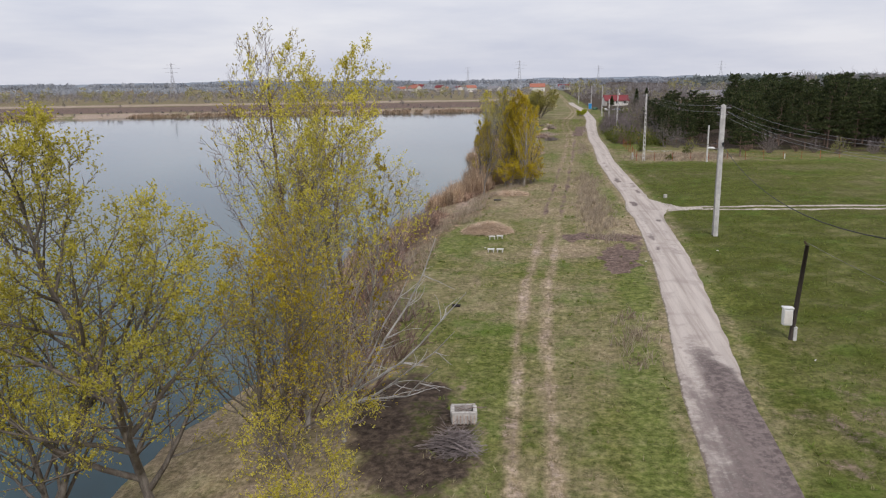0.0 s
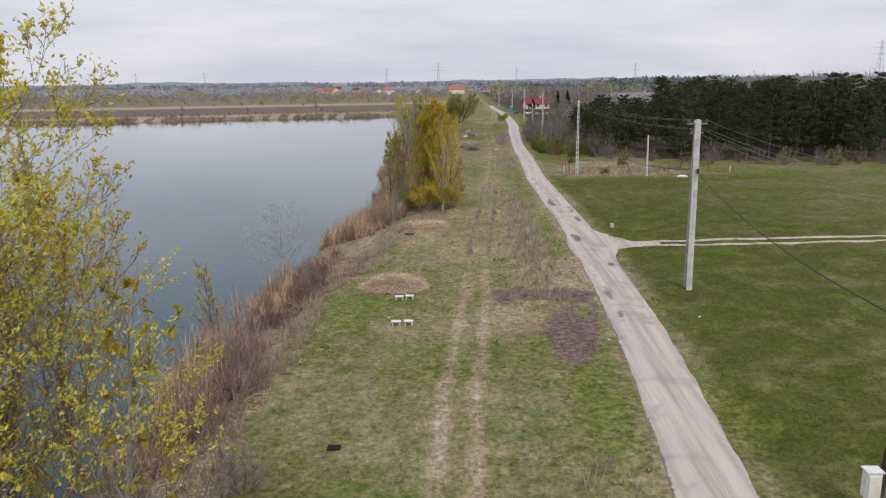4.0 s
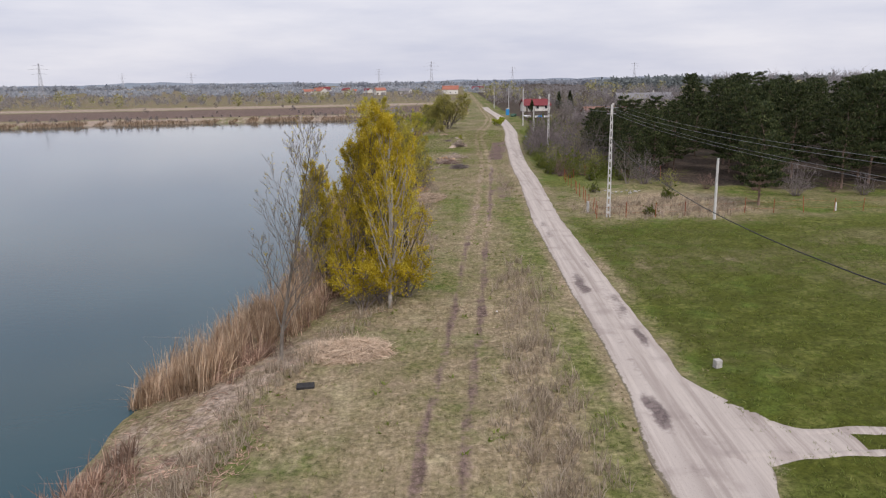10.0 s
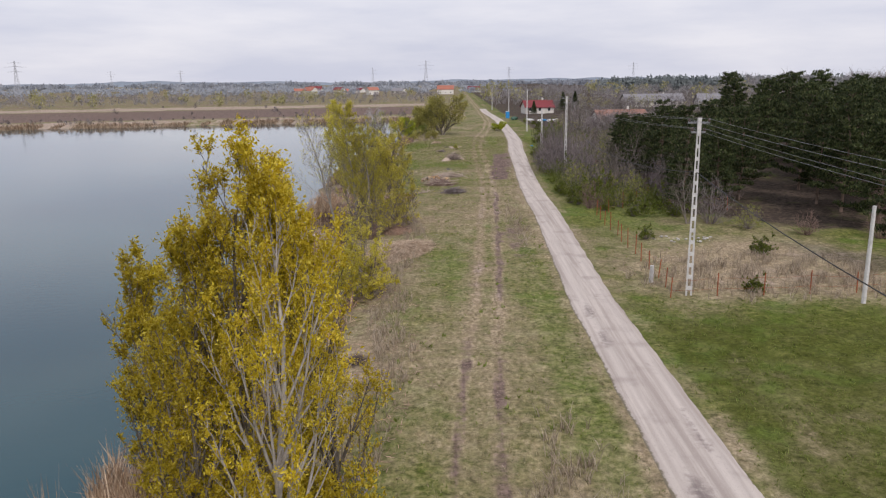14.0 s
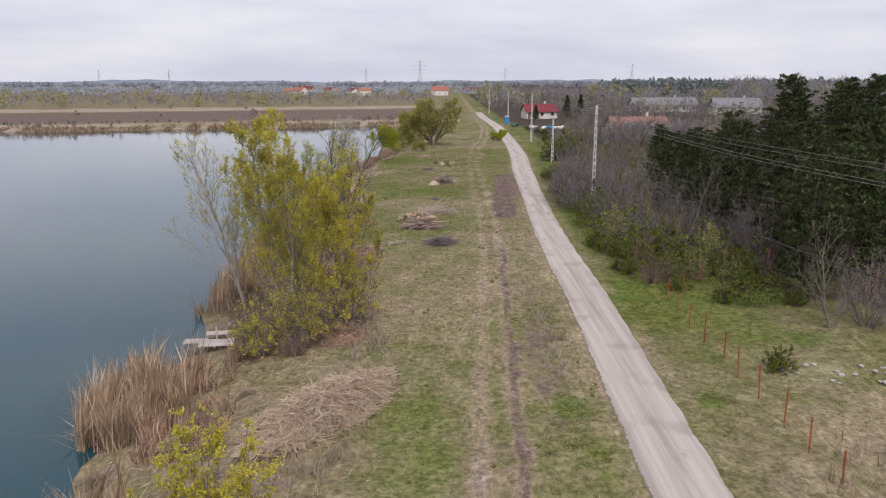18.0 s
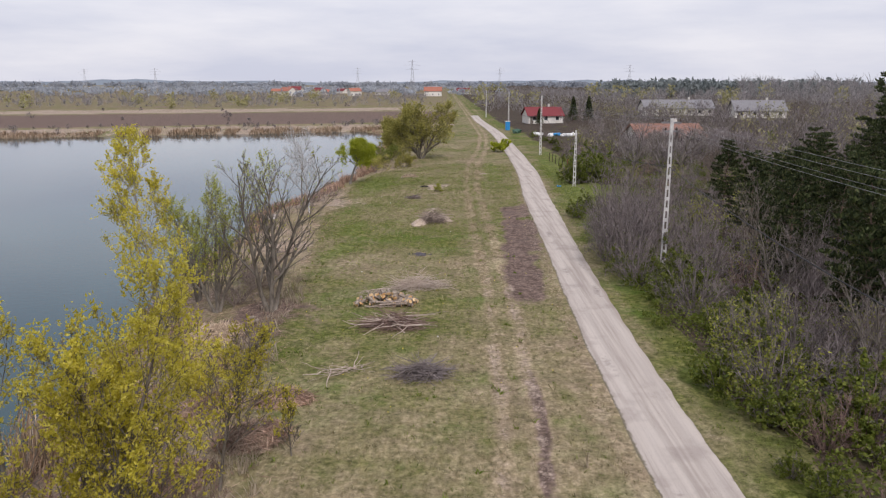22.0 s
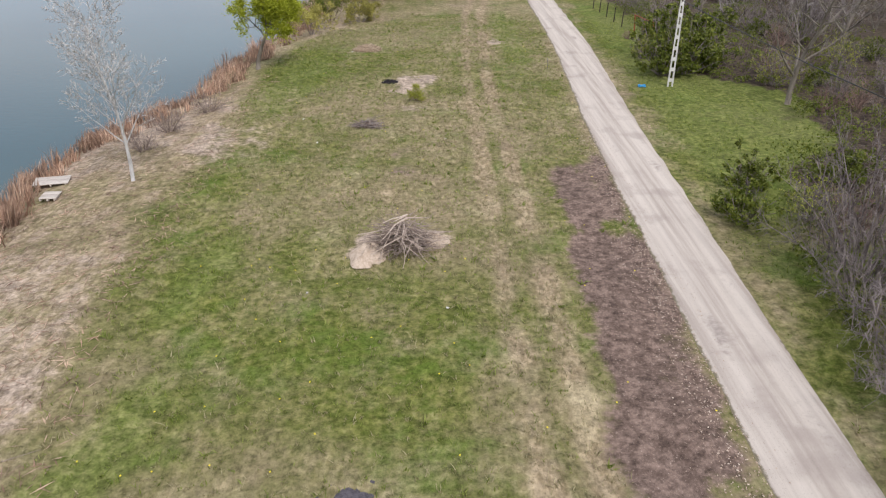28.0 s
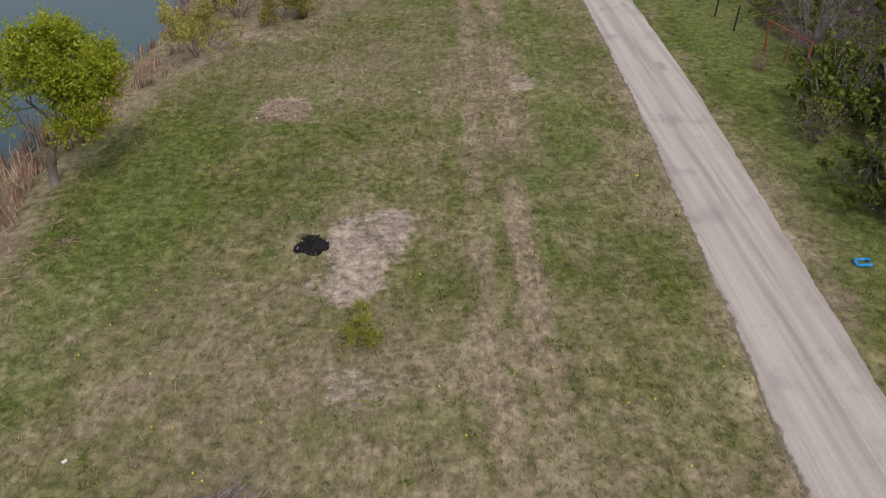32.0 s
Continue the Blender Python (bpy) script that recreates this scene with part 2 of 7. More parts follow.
GROUND, ROAD, WATER = mat_ground(), mat_road(), mat_water()
BARK = mat_plain("bark", (0.085, 0.070, 0.055), (0.21, 0.185, 0.155), 5.0, stretch=(1, 1, 0.3))
BARK_PALE = mat_plain("pale_bark", (0.20, 0.18, 0.155), (0.40, 0.37, 0.33), 4.0, stretch=(1, 1, 0.4))
BARK_BROWN = mat_plain("pine_bark", (0.12, 0.082, 0.062), (0.26, 0.185, 0.14), 4.0, stretch=(1, 1, 0.3))
TWIG = mat_plain("grey_twig", (0.112, 0.093, 0.090), (0.265, 0.226, 0.217), 2.0, bump=0)
TWIG_RED = mat_plain("reddish_twig", (0.120, 0.078, 0.066), (0.265, 0.180, 0.150), 2.0, bump=0)
LEAF_YELLOW = mat_leaf("willow_leaf", (0.37, 0.325, 0.034), (0.57, 0.502, 0.064), (0.70, 0.62, 0.15), 0.54, 0.35)
LEAF_OCHRE = mat_leaf("poplar_leaf", (0.33, 0.245, 0.012), (0.53, 0.415, 0.022), (0.68, 0.565, 0.09), 0.52, 0.3)
LEAF_GREEN = mat_leaf("fresh_leaf", (0.24, 0.28, 0.014), (0.38, 0.42, 0.026), (0.50, 0.53, 0.08), 0.4)
LEAF_BUSH = mat_leaf("bush_leaf", (0.070, 0.096, 0.013), (0.135, 0.165, 0.022), (0.21, 0.23, 0.045))
NEEDLE = mat_leaf("pine_needle", (0.020, 0.031, 0.012), (0.050, 0.068, 0.024), (0.120, 0.135, 0.052), 0.2, 0.5)
REED = mat_leaf("dry_reed", (0.20, 0.130, 0.080), (0.37, 0.265, 0.175), (0.58, 0.455, 0.33), 0.2, 0.7)
REED_DARK = mat_leaf("old_reed", (0.17, 0.100, 0.070), (0.33, 0.215, 0.155), (0.52, 0.375, 0.280), 0.12, 0.9)
CONCRETE = mat_plain("pole_concrete", (0.42, 0.41, 0.40), (0.62, 0.61, 0.59), 2.0, 0.9, 0.2)
STEEL = mat_plain("dull_steel", (0.16, 0.165, 0.17), (0.30, 0.30, 0.31), 6.0, 0.5, 0.5, 0.6)
CABLE = mat_plain("black_cable", (0.012, 0.012, 0.013), (0.03, 0.03, 0.032), 4.0, 0.6, 0.4, 0, 0)
WIRE = mat_plain("aluminium_wire", (0.16, 0.16, 0.17), (0.26, 0.26, 0.27), 4.0, 0.5, 0.5, 0.5, 0)
PORCELAIN = mat_plain("brown_porcelain", (0.05, 0.03, 0.025), (0.09, 0.055, 0.04), 9.0, 0.25, 0.5, 0, 0)
TARRED = mat_plain("tarred_wood", (0.018, 0.014, 0.012), (0.055, 0.042, 0.034), 6.0, 0.8, 0.3, stretch=(1, 1, 0.15))
RUST = mat_plain("rusty_steel", (0.21, 0.055, 0.025), (0.36, 0.12, 0.055), 5.0, 0.85, 0.3)
WHITE = mat_plain("white_paint", (0.62, 0.62, 0.61), (0.80, 0.80, 0.79), 6.0, 0.5, 0.4)
PLANK = mat_plain("weathered_plank", (0.34, 0.30, 0.27), (0.58, 0.53, 0.48), 5.0, 0.85, 0.2, stretch=(0.4, 3, 3))
CUT = mat_plain("fresh_cut_wood", (0.55, 0.29, 0.11), (0.78, 0.60, 0.36), 8.0, 0.8, 0.2)
STICK = mat_plain("dry_stick", (0.32, 0.25, 0.21), (0.56, 0.47, 0.40), 6.0, 0.9, 0.2)
STICK_DARK = mat_plain("grey_brush", (0.17, 0.130, 0.115), (0.35, 0.285, 0.245), 6.0, 0.9, 0.2)
CHAR = mat_plain("charcoal", (0.008, 0.007, 0.008), (0.03, 0.026, 0.028), 9.0, 0.95, 0.1)
ASH = mat_plain("pale_ash", (0.35, 0.33, 0.33), (0.6, 0.58, 0.57), 9.0, 0.95, 0.1)
BLUE = mat_plain("blue_plastic", (0.02, 0.20, 0.48), (0.03, 0.30, 0.62), 5.0, 0.4, 0.5, 0, 0)
PLASTER = mat_plain("pale_plaster", (0.58, 0.55, 0.50), (0.74, 0.72, 0.67), 1.5, 0.9, 0.2)
ROOF_RED = mat_plain("red_roof", (0.14, 0.022, 0.028), (0.21, 0.042, 0.046), 2.0, 0.7, 0.3, stretch=(1, 1, 6))
ROOF_RUST = mat_plain("old_tile_roof", (0.20, 0.105, 0.08), (0.33, 0.19, 0.15), 2.0, 0.85, 0.2, stretch=(1, 1, 6))
ROOF_GREY = mat_plain("grey_roof", (0.16, 0.155, 0.165), (0.27, 0.265, 0.275), 2.0, 0.8, 0.2, stretch=(1, 1, 6))
ROOF_ORANGE = mat_plain("orange_roof", (0.30, 0.115, 0.08), (0.40, 0.17, 0.12), 2.0, 0.8, 0.2)
GLASS_DARK = mat_plain("dark_window", (0.02, 0.022, 0.025), (0.045, 0.05, 0.055), 2.0, 0.15, 0.5, 0, 0)
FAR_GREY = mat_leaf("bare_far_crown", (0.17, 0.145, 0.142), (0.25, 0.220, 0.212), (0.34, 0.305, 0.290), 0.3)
# the bare crown again for greater distance, with haze mixed into its colour
FAR_PALE_HAZE = mat_leaf("hazy_bare_crown", (0.27, 0.250, 0.250), (0.35, 0.325, 0.32), (0.43, 0.40, 0.39), 0.45)
STRAW = mat_leaf("mown_reed", (0.30, 0.220, 0.150), (0.51, 0.390, 0.280), (0.70, 0.565, 0.42), 0.1)
FAR_GREEN = mat_leaf("budding_far_crown", (0.22, 0.208, 0.095), (0.31, 0.292, 0.14), (0.40, 0.370, 0.20), 0.4)
FAR_DARK = mat_leaf("evergreen_far_crown", (0.040, 0.052, 0.036), (0.070, 0.088, 0.058), (0.11, 0.128, 0.085), 0.2)
# the next two crowns are blue-grey because distance haze is painted into them
FAR_PINE_HAZE = mat_leaf("hazy_pine_crown", (0.15, 0.175, 0.175), (0.19, 0.215, 0.21), (0.23, 0.255, 0.25), 0.3)
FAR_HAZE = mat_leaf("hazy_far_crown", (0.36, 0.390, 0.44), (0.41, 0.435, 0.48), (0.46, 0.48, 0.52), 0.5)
GRASS_DRY = mat_leaf("dry_blade", (0.19, 0.165, 0.085), (0.33, 0.29, 0.160), (0.46, 0.405, 0.245), 0.25)
GRASS_GREEN = mat_leaf("green_blade", (0.105, 0.148, 0.022), (0.185, 0.232, 0.045), (0.28, 0.31, 0.085), 0.35)
FLUFF = mat_leaf("tall_dry_grass", (0.26, 0.205, 0.145), (0.40, 0.33, 0.245), (0.52, 0.445, 0.345), 0.2)
PETAL = mat_plain("yellow_petal", (0.62, 0.50, 0.03), (0.75, 0.62, 0.06), 5.0, 0.7, 0.2, 0, 0)
STONE = mat_plain("pale_stone", (0.33, 0.31, 0.29), (0.52, 0.50, 0.47), 7.0, 0.9, 0.2)
RUBBER = mat_plain("black_rubber", (0.018, 0.017, 0.017), (0.045, 0.043, 0.042), 9.0, 0.8, 0.3)
GREEN_SHEET = mat_plain("dull_green_sheet", (0.035, 0.085, 0.06), (0.07, 0.13, 0.09), 3.0, 0.6, 0.3)
STRAW_MOUND = mat_plain("straw_mound", (0.22, 0.165, 0.115), (0.44, 0.345, 0.25), 9.0, 0.95, 0.1, stretch=(3, 1, 1))
LOG_BARK = mat_plain("log_bark", (0.16, 0.125, 0.10), (0.40, 0.34, 0.28), 9.0, 0.9, 0.2)
BARK_WHITE = mat_plain("bleached_bark", (0.29, 0.28, 0.272), (0.50, 0.487, 0.475), 4.0, stretch=(1, 1, 0.4))
LEAF_OLIVE = mat_leaf("olive_willow_leaf", (0.24, 0.222, 0.055), (0.38, 0.350, 0.09), (0.50, 0.46, 0.15), 0.4, 0.4)
LEAF_HAZE = mat_leaf("budding_leaf", (0.22, 0.235, 0.035), (0.34, 0.355, 0.06), (0.44, 0.45, 0.11), 0.42)
ASH_DARK = mat_plain("dark_ash", (0.035, 0.032, 0.038), (0.12, 0.11, 0.125), 9.0, 0.95, 0.1)
CHIP = mat_leaf("dry_leaf_litter", (0.22, 0.15, 0.11), (0.40, 0.30, 0.235), (0.58, 0.49, 0.41), 0.0)


# ---- building helpers ----
class Shape:
    """Collects vertices and faces for one mesh."""

    def __init__(self):
        self.v, self.f = [], []

    def add(self, verts, faces):
        k = len(self.v)
        self.v.extend(verts)
        self.f.extend([tuple(i + k for i in f) for f in faces])
        return self

    def box(self, cx, cy, cz, sx, sy, sz, m=None):
        """A block with slightly bevelled upright edges, centred at cx, cy, cz."""
        b = min(sx, sy, sz) * 0.12
        hx, hy, hz = sx / 2, sy / 2, sz / 2
        ring = [(hx - b, -hy), (hx, -hy + b), (hx, hy - b), (hx - b, hy), (-hx + b, hy), (-hx, hy - b), (-hx, -hy + b), (-hx + b, -hy)]
        vs = [Vector((x * k, y * k, z)) for z, k in ((-hz, 0.97), (-hz + b, 1), (hz - b, 1), (hz, 0.97)) for x, y in ring]
        vs = [(m @ p if m else p) + Vector((cx, cy, cz)) for p in vs]
        fs = [(r * 8 + i, r * 8 + (i + 1) % 8, r * 8 + 8 + (i + 1) % 8, r * 8 + 8 + i) for r in range(3) for i in range(8)]
        fs += [tuple(range(7, -1, -1)), tuple(range(24, 32))]
        return self.add([tuple(p) for p in vs], fs)

    def tube(self, pts, radii, sides=5, cap=True):
        pts = [Vector(p) for p in pts]
        k = len(self.v)
        ref = Vector((0.31, 0.17, 0.93)).normalized()
        for i, p in enumerate(pts):
            d = (pts[min(i + 1, len(pts) - 1)] - pts[max(i - 1, 0)]).normalized()
            a = d.cross(ref if abs(d.dot(ref)) < 0.95 else Vector((1, 0, 0))).normalized()
            b = d.cross(a)
            for s in range(sides):
                w = 2 * math.pi * s / sides
                self.v.append(tuple(p + (a * math.cos(w) + b * math.sin(w)) * radii[i]))
        for i in range(len(pts) - 1):
            for s in range(sides):
                t = (s + 1) % sides
                self.f.append((k + i * sides + s, k + i * sides + t, k + (i + 1) * sides + t, k + (i + 1) * sides + s))
        if cap:
            self.f.append(tuple(k + s for s in range(sides)))
            self.f.append(tuple(k + (len(pts) - 1) * sides + s for s in range(sides - 1, -1, -1)))
        return self

    def mesh(self, name, smooth=False):
        me = bpy.data.meshes.new(name)
        me.from_pydata(self.v, [], self.f)
        if smooth:
            me.polygons.foreach_set("use_smooth", [True] * len(me.polygons))
        me.update()
        return me


def part(name, shape, material, parent=None, label="", smooth=False):
    me = shape.mesh(name, smooth) if isinstance(shape, Shape) else shape
    if not me.materials:
        me.materials.append(material)
    ob = new(name, me)
    if parent is not None:
        ob.parent = parent
    return tagged(ob, label)


def thing(name, label, category, m, group="", kind=""):
    ob = new(name)
    ob.empty_display_size = 0.2
    ob.matrix_world = m
    return tagged(ob, label, category, group, kind)


def quads(name, centres, right, up, taper=0.25):
    """A mesh of many kite-shaped leaves: centre, half-width vector and half-length vector of each."""
    c, r, u = (np.asarray(a, float) for a in (centres, right, up))
    n = len(c)
    v = np.stack([c - u, c + r - u * taper, c + u, c - r - u * taper], 1).reshape(-1, 3)
    me = bpy.data.meshes.new(name)
    me.vertices.add(4 * n)
    me.vertices.foreach_set("co", v.astype(np.float32).ravel())
    me.loops.add(4 * n)
    me.loops.foreach_set("vertex_index", np.arange(4 * n, dtype=np.int32))
    me.polygons.add(n)
    me.polygons.foreach_set("loop_start", np.arange(0, 4 * n, 4, dtype=np.int32))
    me.update(calc_edges=True)
    return me


def blades(name, base, tip, width, rng):
    """A mesh of thin upright blades, each a bent strip of one quad and one triangle."""
    n = len(base)
    a = rng.uniform(0, 2 * np.pi, n)
    w = np.stack([np.cos(a), np.sin(a), np.zeros(n)], 1) * width[:, None]
    mid = base * 0.45 + tip * 0.55
    mid[:, :2] = base[:, :2] * 0.62 + tip[:, :2] * 0.38
    v = np.stack([base - w, base + w, mid + w * 0.8, mid - w * 0.8, tip], 1).reshape(-1, 3)
    k = np.arange(n, dtype=np.int32)[:, None] * 5
    idx = np.concatenate([k + np.array([[0, 1, 2, 3]]), k + np.array([[3, 2, 4]])], 1).ravel().astype(np.int32)
    me = bpy.data.meshes.new(name)
    me.vertices.add(5 * n)
    me.vertices.foreach_set("co", v.astype(np.float32).ravel())
    me.loops.add(7 * n)
    me.loops.foreach_set("vertex_index", idx)
    me.polygons.add(2 * n)
    st = (np.arange(n, dtype=np.int32) * 7)[:, None] + np.array([[0, 4]], dtype=np.int32)
    me.polygons.foreach_set("loop_start", st.ravel().astype(np.int32))
    me.update(calc_edges=True)
    return me


# ---- the lie of the land ----
WATER_Z = -1.4
FARM_Y, FARM_SLOPE = 71.3, 0.004
FALL = 0.0157
SHORE = ((-60, -18), (10, -16), (20, -14.5), (35, -13), (50, -13.5), (60, -13), (70, -12.4), (78, -12), (88, -10.5), (96, -9.6), (112, -10.0),
         (124, -11.5), (131, -12.5), (135, -10.8), (141, -12.5), (150, -14), (165, -15.5), (180, -16.5), (191, -15.5), (198, -17), (204, -16.4), (212, -13.4),
         (222, -12.4), (232, -11.2), (256, -11.0), (298, -11.6), (318, -13), (334, -20))
EDGE = ((-60, -6), (20, -4.8), (27, -5.4), (39, -8.4), (51, -7.8), (58, -8.8), (64, -8.2), (71, -6.5), (78, -5.6), (85, -2.6), (95, -1.5), (106, -0.9),
        (122, -1.6), (130, -1.2), (142, -3.5), (158, -6.1), (176, -6.6), (190, -8.2), (206, -8.4), (220, -7.8), (232, -4.0), (242, -1.6), (260, 0.0), (300, -3), (334, -8))
ROAD_LINE = ((-60, 2.0), (0, 5.0), (23, 6.3), (28, 6.5), (35, 7.2), (45, 8.05), (52, 8.5), (62, 8.8), (70, 9.05), (80, 9.2), (94, 9.0), (104, 8.95), (113, 8.9),
             (122, 9.2), (132, 9.5), (140, 9.7), (150, 9.75), (157, 9.9), (165, 10.2), (175, 10.6), (183, 10.95), (192, 11.4), (200, 11.75), (210, 12.35),
             (222, 13.1), (234, 13.5), (248, 13.9), (261, 14.0), (277, 14.3), (300, 14.5), (324, 14.1), (345, 13.4), (374, 12.9), (400, 13.0))
TRACK_LINE = ((-60, -0.3), (20, -0.3), (28, -0.45), (34, -0.5), (45, -0.35), (63, 0.55), (70, 0.8), (77, 1.2), (87, 1.85), (94, 2.25), (106, 2.7),
              (119, 3.5), (128, 3.9), (134, 4.1), (142, 4.5), (150, 5.0), (160, 5.2), (168, 5.3), (193, 5.3), (215, 5.4), (235, 6.4), (260, 9.0), (300, 11))


def along(table, y):
    t = np.array(table, float)
    return np.interp(y, t[:, 0], t[:, 1])


def smooth(v, lo, hi):
    k = np.clip((v - lo) / (hi - lo), 0, 1)
    return k * k * (3 - 2 * k)


def waves(x, y, size, seed):
    """A cheap smooth noise of about -1 to 1, from a few crossed sines."""
    r = np.random.RandomState(seed)
    out = 0
    for _ in range(6):
        a, f, p = r.uniform(0, 2 * np.pi), r.uniform(0.5, 1.7) / size, r.uniform(0, 6.28)
        out = out + np.sin((x * np.cos(a) + y * np.sin(a)) * f * 2 * np.pi + p)
    return out / 3.2


def shore_x(y):
    return along(SHORE, y) + 0.45 * waves(0 * y, y, 7.0, 5)


def edge_x(y):
    return along(EDGE, y) + 0.5 * waves(0 * y, y, 6.0, 6)


def far_y(x):
    return 335.0 + 0.30 * np.clip(x + 15, -300, 0) + 1.6 * waves(x, 0 * x, 40.0, 8)


def height(x, y):
    x, y = np.asarray(x, float), np.asarray(y, float)
    s, e = shore_x(y), np.maximum(edge_x(y), shore_x(y) + 2.0)
    k = np.clip((x - s) / (e - s), 0, 1)
    land = FALL * np.clip(x, -16, 45)
    bank = (WATER_Z - 0.05) + (land + 0.05 - WATER_Z) * (1 - (1 - k) ** 1.6)
    inside = np.minimum(s - x, far_y(x) - y)
    lake = WATER_Z - 0.05 - np.clip(inside, 0, 8) * 0.3
    far = np.minimum(WATER_Z - 0.05 + np.clip(y - far_y(x), 0, 9) * 0.16, 0)
    h = np.where(x >= s, bank, lake)
    h = np.where((y > far_y(x)) & (x < s + 30), np.where(x > s, np.maximum(h, far), far), h)
    lumps = 0.07 * waves(x, y, 5.0, 1) + 0.03 * waves(x, y, 1.4, 2)
    near_road = smooth(np.abs(x - along(ROAD_LINE, y)), 1.2, 2.6)
    return h + lumps * near_road * np.where(h > -0.6, 1, 0.3)


def thicket_x(y):
    """Where the roadside thicket begins."""
    off = np.interp(y, (128, 136, 140, 145, 152, 160, 175, 186, 194, 200, 208, 213, 222, 330), (15, 9.0, 5.6, 3.4, 2.7, 2.6, 2.8, 3.2, 5.0, 10.0, 10.6, 6.6, 6.4, 5.0))
    return along(ROAD_LINE, y) + off + 0.5 * waves(0 * y, y, 5.0, 61)


def blob(x, y, cx, cy, rx, ry, turn=0.0, soft=0.35):
    c, s = math.cos(radians(turn)), math.sin(radians(turn))
    k = min(rx, ry, 1.2) * 0.32
    dx, dy = x - cx + k * waves(x, y, 1.7, 91), y - cy + k * waves(x, y, 1.9, 92)
    u, v = (dx * c + dy * s) / rx, (-dx * s + dy * c) / ry
    return 1 - smooth(np.sqrt(u * u + v * v), 1 - soft, 1 + soft)


def plot(x, y, cx, cy, rx, ry, turn=0.0, soft=0.18):
    """A dug plot: a rough rectangle with firm edges."""
    c, s = math.cos(radians(turn)), math.sin(radians(turn))
    dx, dy = x - cx + 0.32 * waves(x, y, 2.1, 93), y - cy + 0.36 * waves(x, y, 2.3, 94)
    u, v = np.abs(dx * c + dy * s) / rx, np.abs(-dx * s + dy * c) / ry
    return 1 - smooth(np.maximum(u, v), 1 - soft, 1 + soft)


# ---- ground, lake and roads ----
def cover(x, y):
    """How dry, how bare, how sandy and how lush the ground is at each place."""
    e, s, road, trk = edge_x(y), shore_x(y), along(ROAD_LINE, y), along(TRACK_LINE, y)
    strip = (x > e) & (x < road)
    dry = np.where(strip, 0.30 + 0.13 * smooth(y, 48, 62), 0.06) + 0 * x
    dry = dry + np.where(strip, 0.12 * smooth(y, 56, 64) * (1 - smooth(y, 84, 96)), 0)
    dry = dry + np.where(strip, 0.17 * smooth(y, 118, 130) * (1 - smooth(y, 144, 156)), 0)
    dry -= np.where(strip, 0.05 * smooth(y, 165, 185) - 0.10 * smooth(y, 190, 202), 0)
    # the bank between grass and water
    dry = np.maximum(dry, 0.78 * (1 - smooth(x - e, -1.5, 1.2)))
    dry = dry + 0.12 * smooth(y, 184, 190) * (1 - smooth(y, 204, 211)) * (1 - smooth(x, 2, 5))
    # wheel ruts
    for off, w in ((-0.66, 0.30), (0.66, 0.32)):
        d = np.abs(x - trk - off - 0.12 * waves(0 * y, y, 9, 31))
        k = (1 - smooth(d, w * 0.5, w * 1.4)) * (1 - smooth(y, 148, 175) * 0.72)
        dry = np.maximum(dry, (0.92 - 0.30 * smooth(y, 60, 70)) * k * (x < road))
        dry = dry + 0.38 * k * smooth(y, 98, 112) * (x < road) + 0.42 * (k > 0) * (1 - smooth(d, w * 0.4, w * 1.7)) * smooth(y, 160, 175) * np.clip(1.2 + 1.5 * waves(x, y, 5, 33 + int(off > 0)), 0, 2.4) * (x < road)
    mid = (1 - smooth(np.abs(x - trk), 0.2, 1.4)) * (1 - smooth(y, 70, 120) * 0.6)
    dry = dry + 0.05 * mid
    dry = dry + 0.22 * blob(x, y, 4.2, 72, 1.6, 13, 0, 0.6) + 0.3 * blob(x, y, 5.2, 62, 2.2, 5) + 0.55 * blob(x, y, 2.4, 53.6, 1.5, 2.6) + 0.5 * blob(x, y, 6.4, 58.5, 0.7, 2.5) + 0.3 * blob(x, y, 5, 36, 1.3, 3.5) + 0.22 * blob(x, y, 10.8, 27, 2.6, 10, 0, 0.6)
    dry = dry + 0.3 * blob(x, y, 34, 96, 25, 9, 6, 0.7) + 0.60 * blob(x, y, 22, 119, 9, 6, 0, 0.5) + 0.25 * blob(x, y, 13.8, 88, 1.6, 26, 0, 0.6) + 0.5 * blob(x, y, 19, 121, 7, 13, 0, 0.6)
    dirt = 0.0 * x
    dirt = dirt + 0.95 * plot(x, y, 3.9, 58.0, 2.5, 1.5) + 1.1 * blob(x, y, 5.05, 51.0, 1.25, 4.3, -5, 0.2) + 0.55 * plot(x, y, 6.8, 55.6, 0.6, 3.6, -3, 0.4)
    dirt = dirt + 0.5 * blob(x, y, 6.0, 130, 0.9, 9, 0) * (x < road - 1.2)
    strip_x = 7.0 + (y - 166) * 0.052
    dirt = dirt + (0.84 + 0.10 * waves(x, y, 4, 71)) * (1 - smooth(np.abs(x - strip_x - 0.25 * waves(x, y, 3, 72)), 0.35, 2.0)) * smooth(y, 160, 168) * (1 - smooth(y, 194, 201))
    dirt = dirt + 0.46 * (1 - smooth(np.abs(x - strip_x - 1.6), 0.3, 0.9)) * smooth(y, 172, 180) * (1 - smooth(y, 197, 203))
    for off in (-0.72, 0.72):
        k = 1 - smooth(np.abs(x - trk - off - 0.12 * waves(0 * y, y, 9, 31)), 0.10, 0.46)
        dirt = dirt + 0.56 * k * (smooth(y, 62, 70) * (1 - smooth(y, 100, 116)) )
        dirt = dirt + 0.30 * k * (1 - smooth(y, 54, 66)) + (0.34 + 0.34 * (off > 0)) * k * smooth(y, 108, 116) * (1 - smooth(y, 150, 160))
